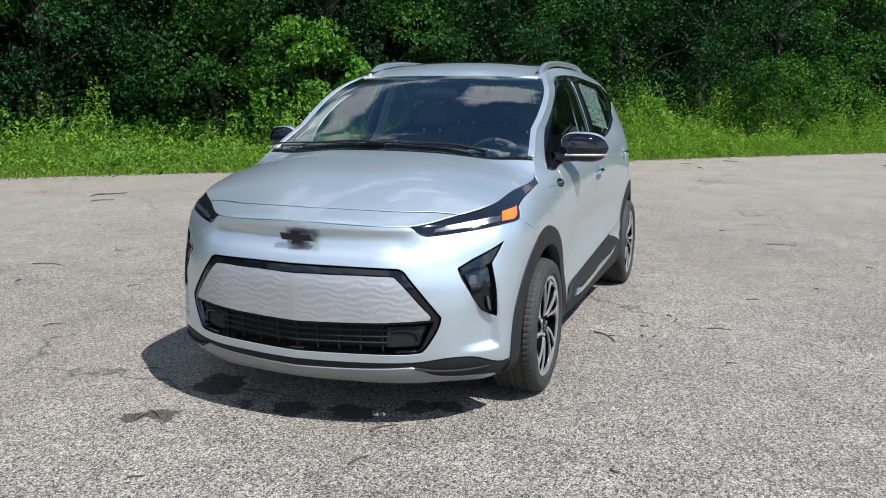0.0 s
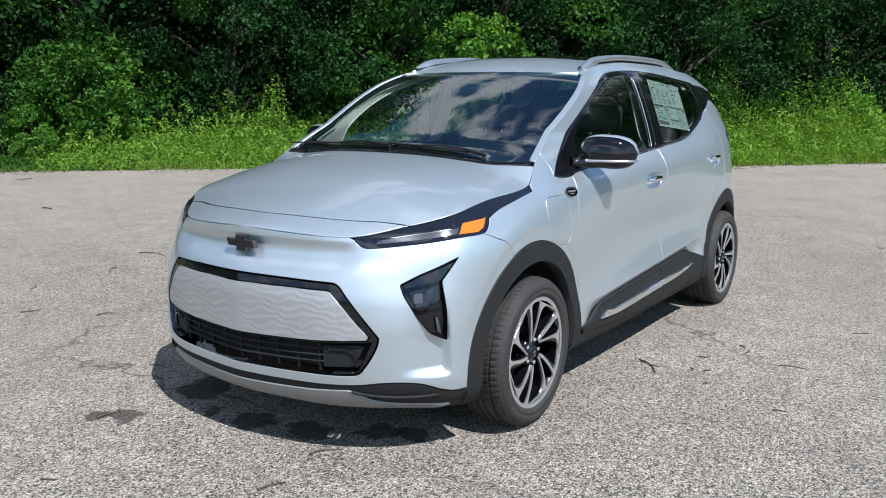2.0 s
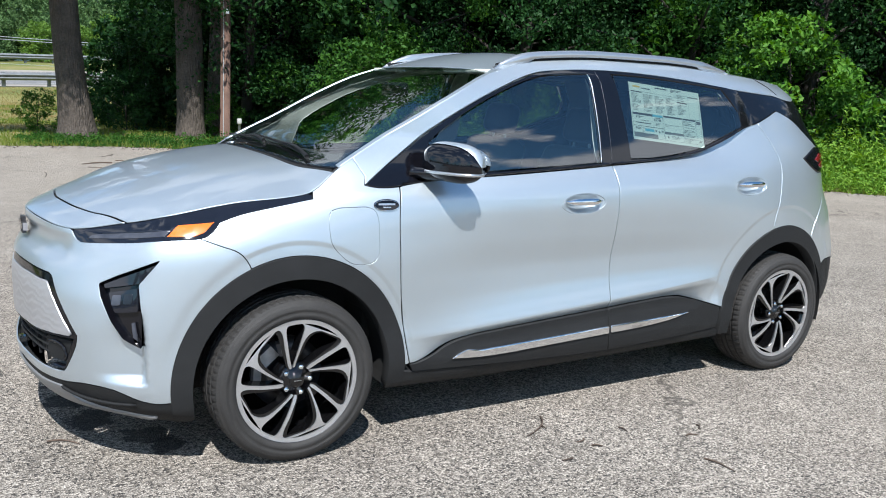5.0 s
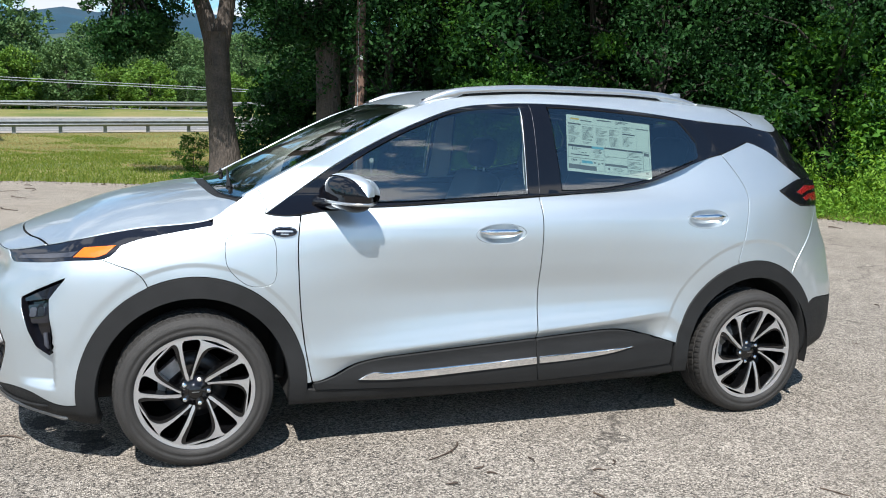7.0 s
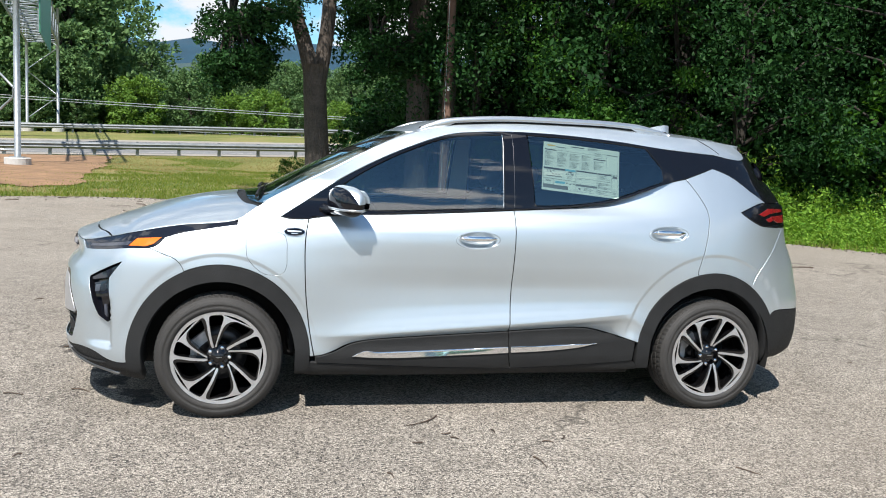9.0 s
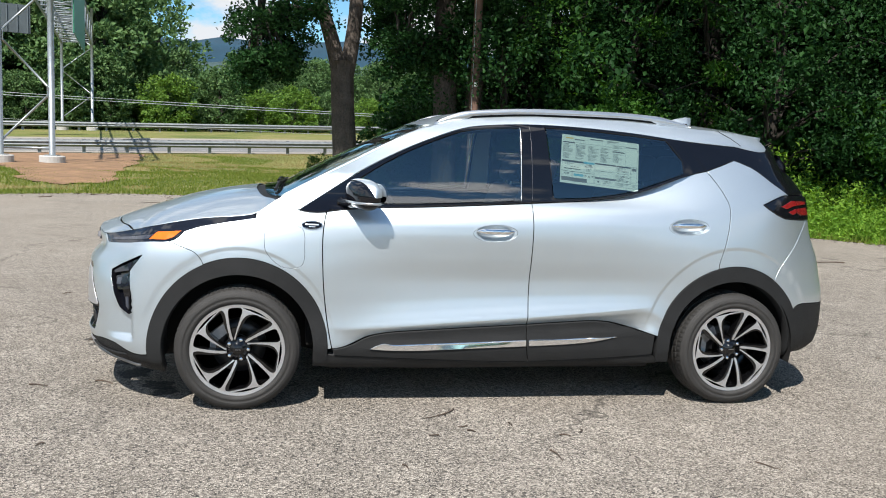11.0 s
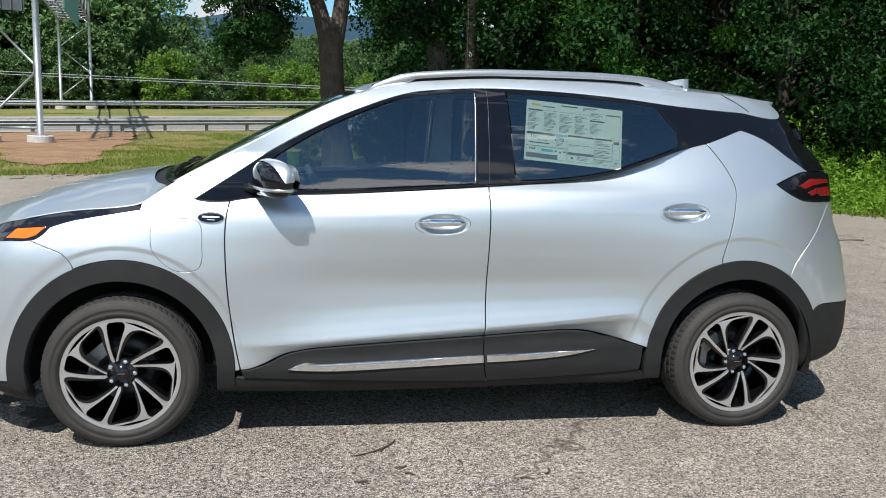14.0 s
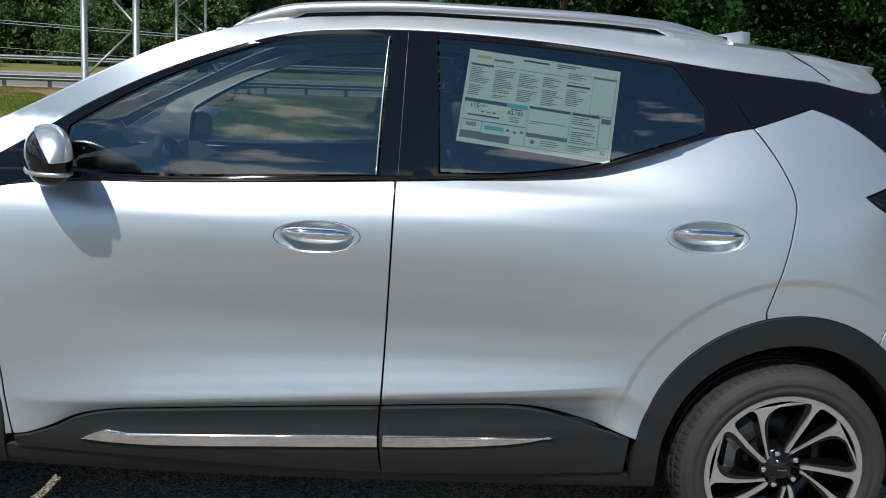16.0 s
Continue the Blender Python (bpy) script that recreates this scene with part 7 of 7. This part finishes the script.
# the high sunward crown clumps are out of view, added to shade the trunks
big_trunk(-1.62, -15.7, "tall forked tree with deeply shaded grey-brown bark", [(-.02, 0, -.1), (0, 0, .3), (.08, 0, 1.2), (.15, 0, 2.2), (.19, 0, 3.2)], [.47, .37, .29, .275, .27], 5,
          [(2.1, .3, 3.9), (2.35, .2, 2.9), (1.75, .3, 3.2), (1.2, .5, 4.1), (.2, -1.0, 5.4), (2.5, .2, 5.2), (1.6, 2.2, 7.4), (-.9, -.3, 4.3), (1.5, .4, 3.1), (1.3, 2.6, 5.9), (1.7, 3.4, 6.6)], [(1.0, .9, .6), (.5, .7, .55), (.5, .8, .5), (.9, .9, .6), (1.5, .8, .9), (1.2, 1.2, .7), (3.2, 2.2, 1.0), (.5, .5, .8), (.35, .5, .45), (1.0, .9, .5), (1.2, .9, .5)], 54, 62, .092,
          forks=[([(.22, 0, 2.7), (.38, 0, 3.45), (.62, 0, 4.2), (.86, 0, 5.0), (1.1, .1, 6.4), (1.2, .2, 8)], [.19, .185, .165, .155, .13, .09]), ([(.12, 0, 2.7), (.0, 0, 3.45), (-.09, 0, 4.2), (-.11, 0, 5.0), (0, -.1, 6.4), (0, -.2, 8)], [.19, .185, .17, .165, .14, .10])])
big_trunk(-3.98, -15.7, "stout dark tree trunk beside the wooden pole", [(0, 0, -.1), (0, 0, .4), (.02, 0, 2.0), (.10, 0, 4.5), (.1, 0, 7.5)], [.36, .30, .29, .27, .17], 6,
          [(1.2, .5, 3.4), (.2, .25, 3.5), (1.0, .5, 4.9), (-.8, 0, 4.4), (0, 3.2, 7.2), (1.5, 1.4, 6.4), (.9, 2.2, 5.3), (1.3, 3.0, 6.2), (.2, 2.6, 5.6)], [(.8, .4, .7), (.8, .25, .65), (1.1, .6, .9), (1.0, .3, .9), (3.2, 1.6, .9), (2.0, 1.2, .8), (.9, .8, .45), (1.0, .9, .5), (.9, .8, .5)], 56, 75, .098)
big_trunk(-4.72, -16.2, "dark tree trunk half hidden behind the wooden pole", [(0, 0, -.1), (0, 0, .4), (-.05, 0, 2.0), (-.12, 0, 4.5), (-.3, 0, 7.0)], [.33, .26, .23, .20, .15], 7,
          [(-1.2, .7, 4.2), (-2.7, 1.0, 3.8), (-2.5, 2.8, 7.2), (-2.6, .4, 5.2)], [(1.2, .6, .9), (1.2, .9, .9), (3.0, 1.6, .9), (1.5, 1.2, 1.0)], 56, 80, .098)

# undergrowth between and behind the trunks, mostly in the shade-darkened leaf colour
SHRUBS = [tree_meshes(31, 2.3, 1.15, .25, 26, 150, .10, .035), tree_meshes(32, 1.9, 1.0, .2, 22, 150, .10, .03, LEAF_SHADED), tree_meshes(33, 2.6, 1.2, .35, 28, 160, .12, .035, LEAF_SUNLIT)]
for x, y, which, sc in ((-3.2, -18.2, 1, 1.1), (-3.7, -19.8, 1, 1.4), (-2.85, -17.3, 1, .7), (-4.4, -18.0, 1, 1.3), (-5.5, -17.2, 1, 1.25), (-6.3, -16.2, 1, 1.1), (-4.7, -15.9, 0, .45), (-5.0, -19.5, 1, 1.8), (-1.0, -16.5, 0, .4), (-6.6, -14.8, 1, .8), (-7.6, -14.4, 1, .85), (-6.0, -18.6, 1, 1.7), (-4.6, -21.5, 1, 2.0)):
    plant(SHRUBS[which], x, y, (x * 77) % 360, sc, "shrub", "leafy shrub in the shade under the trees", "shrub", "undergrowth shrubs")
# sunlit saplings before the wood
for x, y, which, sc in ((-7.45, -13.2, 2, .85), (-6.75, -13.0, 0, .95), (-7.75, -13.3, 0, 1.1), (-6.15, -13.2, 2, .42), (-13.6, -10.2, 0, 1.6), (-14.0, -8.0, 2, 1.2), (-13.4, -8.4, 0, .6), (-15.6, -6.6, 0, .8), (-18.5, -4.0, 0, .75), (-20.8, -1.2, 2, .6), (-24.4, 2.2, 0, 1.2), (-27, 4.0, 0, 1.2), (-16.8, -4.6, 0, .6), (-28, 7, 0, 1.3)):
    plant(SHRUBS[which], x, y, (x * 91) % 360, sc, "sapling", "bright green sapling in sun before the woods", "sapling", "saplings before the wood")

# ---- weeds along the lot, one mass ----
g = np.random.default_rng(8)


def weed_mass(name, n_plants, run, d0, d1, h0, h1, leaf, per, material, label):
    p0 = run[g.integers(0, len(run), n_plants)] + g.uniform(-.3, .3, (n_plants, 2))
    d = d0 + (d1 - d0) * g.random(n_plants) ** 1.1
    o = np.array([outward_at(a, b) for a, b in run])
    idx = g.integers(0, len(run), n_plants)
    p = run[idx] + g.uniform(-.3, .3, (n_plants, 2)) + o[idx] * d[:, None]
    z = height(p[:, 0], p[:, 1])
    patch = np.array([noise.noise((a * .5, b * .5, 3)) for a, b in p])
    far = 1 + .55 * ramp(-p[:, 0], 13, 20)
    h = far * (h0 + (h1 - h0) * np.clip(d / d1, 0, 1) ** .8) * g.uniform(.55, 1.25, n_plants) * (1 + .8 * patch)
    u = g.random((n_plants, per)) ** .8
    ang = g.uniform(0, 2 * math.pi, (n_plants, per))
    rad = (.05 + .10 * (1 - u)) * (.6 + h[:, None])
    lean = g.normal(0, .12, (n_plants, 2))
    x = p[:, None, 0] + np.cos(ang) * rad + lean[:, :1] * u * h[:, None]
    y = p[:, None, 1] + np.sin(ang) * rad + lean[:, 1:] * u * h[:, None]
    zz = z[:, None] + u * h[:, None]
    pts = np.stack([x.ravel(), y.ravel(), zz.ravel()], 1)
    v, f = leaves(pts, np.full(len(pts), leaf), g, .6, ratio=.38)
    o = part(name, fast_mesh(name, v, f, material))
    return tagged(o, label, "weeds", kind="stuff")


RUN_W = even(LOT_EDGE, .25)
RUN_R = RUN_W[(RUN_W[:, 0] < -5.4) & (RUN_W[:, 1] < 14)]
RUN_P = RUN_W[(RUN_W[:, 0] < -.6) & (RUN_W[:, 0] > -6.6)]
weed_mass("weeds", 6500, RUN_R, .15, 4.2, .20, .80, .064, 42, WEED, "tall sunlit green weeds between asphalt and woods")
weed_mass("weeds", 1500, RUN_R, 2.4, 5.0, .6, 1.15, .09, 36, LEAF, "taller darker weeds under the trees")
weed_mass("broad_weeds", 700, RUN_R, .5, 3.8, .4, .95, .11, 40, WEED, "broad-leaved weeds among the finer ones")
weed_mass("tall_weeds", 130, RUN_R, .9, 3.6, .9, 1.35, .085, 110, WEED, "single tall leafy weeds standing above the rest")
weed_mass("low_weeds", 2600, RUN_R, -.05, 1.2, .06, .22, .06, 14, WEED, "low creeping weeds at the asphalt's edge")
weed_mass("low_weeds", 1500, RUN_P, .1, 1.8, .05, .16, .06, 12, LEAF, "low shaded weeds under the trees")


def grass_mass(name, pts, h, wide, material, label):
    n = len(pts)
    z = height(pts[:, 0], pts[:, 1])
    a = g.uniform(0, 2 * math.pi, n)
    hh = h * g.uniform(.5, 1.4, n)
    lx, ly = g.normal(0, .35, n) * hh, g.normal(0, .35, n) * hh
    v = np.stack([np.stack([pts[:, 0] - np.cos(a) * wide, pts[:, 1] - np.sin(a) * wide, z - .01], 1), np.stack([pts[:, 0] + np.cos(a) * wide, pts[:, 1] + np.sin(a) * wide, z - .01], 1), np.stack([pts[:, 0] + lx, pts[:, 1] + ly, z + hh], 1)], 1).reshape(-1, 3)
    f = np.arange(n * 3).reshape(-1, 3)
    return tagged(part(name, fast_mesh(name, v, f, material)), label, "grass", kind="stuff")


q = np.stack([g.uniform(-8, 17, 210000), g.uniform(-38.5, -11, 210000)], 1)
d = edge_dist(q[:, 0], q[:, 1])
a = across(q[:, 0], q[:, 1])
ok = (d > .05) & (a < -.6) & (~inside(q, dp) | (g.random(len(q)) < .20))
dry = np.array([noise.noise((p * .3, r * .3, 9)) + .5 * noise.noise((p * 1.1, r * 1.1, 4)) for p, r in q]) + .035 * np.clip(a + 14, -6, 14)
grass_mass("grass", q[ok & (dry < .06)], .045, .011, GRASS, "patchy mown green grass on the bank")
grass_mass("grass", q[ok & (dry >= .06) & (g.random(len(q)) < .55)], .035, .010, GRASS_DRY, "thin dry yellowing grass on the bank")
q = RUN_W[g.integers(0, len(RUN_W), 14000)] + g.normal(0, .16, (14000, 2))
q = q[(edge_dist(q[:, 0], q[:, 1]) > -.12) & (q[:, 0] > -44)]
grass_mass("grass", q, .12, .010, GRASS, "ragged grass along the asphalt's edge")

# ---- woods beyond the road ----
FAR_TREES = [tree_meshes(41, 9, 3.6, .6, 52, 140, .31, .2, FAR_LEAF_HAZY), tree_meshes(42, 7, 3.2, .4, 46, 140, .30, .2, FAR_LEAF_HAZY), tree_meshes(43, 11, 3.2, 1.0, 46, 140, .31, .22, FAR_LEAF_HAZY, .34)]
FAR_BUSH = [tree_meshes(44, 4.6, 2.5, .15, 42, 130, .28, .08, FAR_BRIGHT), tree_meshes(45, 5.4, 2.4, .2, 44, 130, .28, .08, FAR_LEAF_HAZY)]
for i in range(150):
    row = i % 5
    t = -52 + .56 * i + rs.uniform(-1.5, 1.5)
    d = 31.5 + row * 5 + rs.uniform(-1.5, 1.5)
    p = G1 + GU * t + GN * d
    az = math.atan2(p.x + .2, 5.1 - p.y)
    if row == 0:
        plant(FAR_BUSH[0 if az < .16 and rs.random() < .62 else 1], p.x, p.y, rs.uniform(0, 360), rs.uniform(.62, .95) * (1.25 if az > .16 else 1), "bush", "bright green bush at the edge of the woods beyond the road", "bush", "bushes beyond the road")
        continue
    if az > .168:
        k, sc = i % 3, rs.uniform(1.25, 1.7)
    elif az > .118:
        k, sc = i % 2, rs.uniform(.62, .82)
    elif az > .075:
        k, sc = i % 2, rs.uniform(.46, .60)
    else:
        k, sc = i % 2, rs.uniform(.56, .74)
    plant(FAR_TREES[k], p.x, p.y, rs.uniform(0, 360), sc * (1 + .06 * row), "tree", "leafy tree in the woods beyond the road", "tree", "trees beyond the road")


def hill(name, dist, peak, base_az, span, material, label, seed):
    """A wooded ridge far off; its material carries the haze."""
    vs, fs = [], []
    n = 90
    for i in range(n + 1):
        az = radians(base_az - span / 2 + span * i / n)
        h = peak * (.72 + .28 * math.sin(i * .045 + seed) + .05 * math.sin(i * .31 + seed) + .012 * noise.noise((i * .9, seed, 0)) * 4)
        for k, (dd, hh) in enumerate(((1.0, -4), (1.12, .45 * h), (1.25, .85 * h), (1.34, h), (1.5, .6 * h))):
            vs.append((math.sin(az) * dist * dd, math.cos(az) * dist * dd, hh))
        if i:
            fs += [((i - 1) * 5 + k, i * 5 + k, i * 5 + k + 1, (i - 1) * 5 + k + 1) for k in range(4)]
    me = mesh_of(name, vs, fs, material, True)
    return tagged(part(name, me), label, "hill", kind="structure")


hill("backdrop", 520, 60, 170, 150, HILL_NEAR_HAZY, "wooded slope in the middle distance, haze tint in its colour", -1.4)
hill("backdrop", 1150, 165, 172, 170, HILL_FAR_HAZY, "wooded mountain ridge far off, haze blue in its colour", -1.2)
hill("backdrop", 1000, 70, 10, 200, HILL_FAR_HAZY, "wooded ridge far behind the lot, haze blue in its colour", 4.0)

# open lot side: a distant line of trees that closes the place behind the camera
for i in range(26):
    az = radians(-70 + 9.2 * i)
    x, y = math.sin(az) * (62 + (i % 3) * 6), math.cos(az) * (62 + (i % 3) * 6)
    t = thing("tree", "leafy tree far across the lot", "tree", "trees across the lot", (x, y, 0))
    t.rotation_euler[2], t.scale = i * 1.3, (.75,) * 3
    for me in FAR_TREES[i % 2]:
        o = new(me.name.split(".")[0], me)
        o.parent = t

# ---- twigs and leaf litter on the asphalt ----
def twig(x, y, turn, length, bend, fork=False, thick=.0045):
    pts = [(-length / 2, 0, thick), (-length * .15, bend * length, thick * 1.6), (length * .2, bend * length * .6, thick * 1.2), (length / 2, -bend * length * .4, thick)]
    pcs = [tube(spline(pts, 4), np.linspace(thick, thick * .5, len(spline(pts, 4))), 5)]
    if fork:
        pcs.append(tube([(-length * .1, bend * length * .9, thick * 1.5), (length * .12, bend * length * 2.2, thick * 2.2)], [thick * .8, thick * .4], 5))
    o = part("twig", mesh_of("twig", *joined(pcs), TWIG, True))
    o.matrix_world = pose(x, y, .004, 0, 0, turn)
    return tagged(o, "short dry brown twig lying on the asphalt", "twig", "twigs on the asphalt")


for x, y, t, ln, b, fk in ((-1.02, .96, 42, .24, .10, True), (-1.45, 1.575, 98, .14, .05, False), (-1.13, 1.23, 153, .045, .1, False), (-1.345, 1.145, 100, .05, .1, False), (-.935, 1.28, 0, .05, .1, False), (-.75, 1.665, 110, .055, .1, False), (.735, .34, 150, .125, .12, False), (1.06, .385, 163, .11, .03, False), (-1.575, 1.315, 170, .055, .1, False), (-1.67, 1.26, 60, .045, .2, False), (.34, -3.98, 155, .16, .1, False), (.98, -.66, 178, .10, .04, False), (-1.10, 1.16, 20, .05, .2, False), (-2.9, 2.2, 15, .10, .1, False), (.95, -.62, 60, .12, .08, False), (1.55, .35, 40, .1, .2, False), (-1.5, -3.6, 100, .30, .15, False), (-5.0, 2.0, 100, .25, .1, True), (1.0, -2.2, 70, .18, .2, True), (-.2, -3.2, 50, .15, .1, False), (.6, -2.9, 140, .14, .25, False)):
    twig(x, y, t, ln, b, fk)
rt = random.Random(77)
for i in range(240):
    if i < 175:
        p = RUN_W[rt.randrange(len(RUN_W))]
        if p[0] < -40 or p[0] > 12:
            continue
        o = outward_at(p[0], p[1])
        dd = rt.uniform(.3, 6.0)
        x, y = p[0] - o.x * dd, p[1] - o.y * dd
    else:
        x, y = rt.uniform(-6, 4), rt.uniform(-5, 4)
        if -3.6 < x < 1.0 and abs(y) < 1.0:
            continue
    twig(x, y, rt.uniform(0, 180), rt.uniform(.05, .22) * (2.6 if i < 175 else .6), rt.uniform(-.2, .2), rt.random() < .25, rt.uniform(.003, .006) * (2 if i < 175 else 1))

# dry leaves and bits swept to the lot's edge, one mass
q = RUN_W[g.integers(0, len(RUN_W), 5200)] + g.normal(0, .10, (5200, 2))
q = q[q[:, 1] < 12]
q = q + np.abs(g.normal(0, .32, (len(q), 1))) * np.array([[0, 1.0]])
q = q[edge_dist(q[:, 0], q[:, 1]) < .1]
v, f = leaves(np.column_stack([q, np.full(len(q), .012)]), np.full(len(q), .05), g, 3.0)
tagged(part("leaf_litter", fast_mesh("leaf_litter", v, f, TWIG)), "dry brown leaves and bits along the asphalt's edge", "leaf litter", kind="stuff")
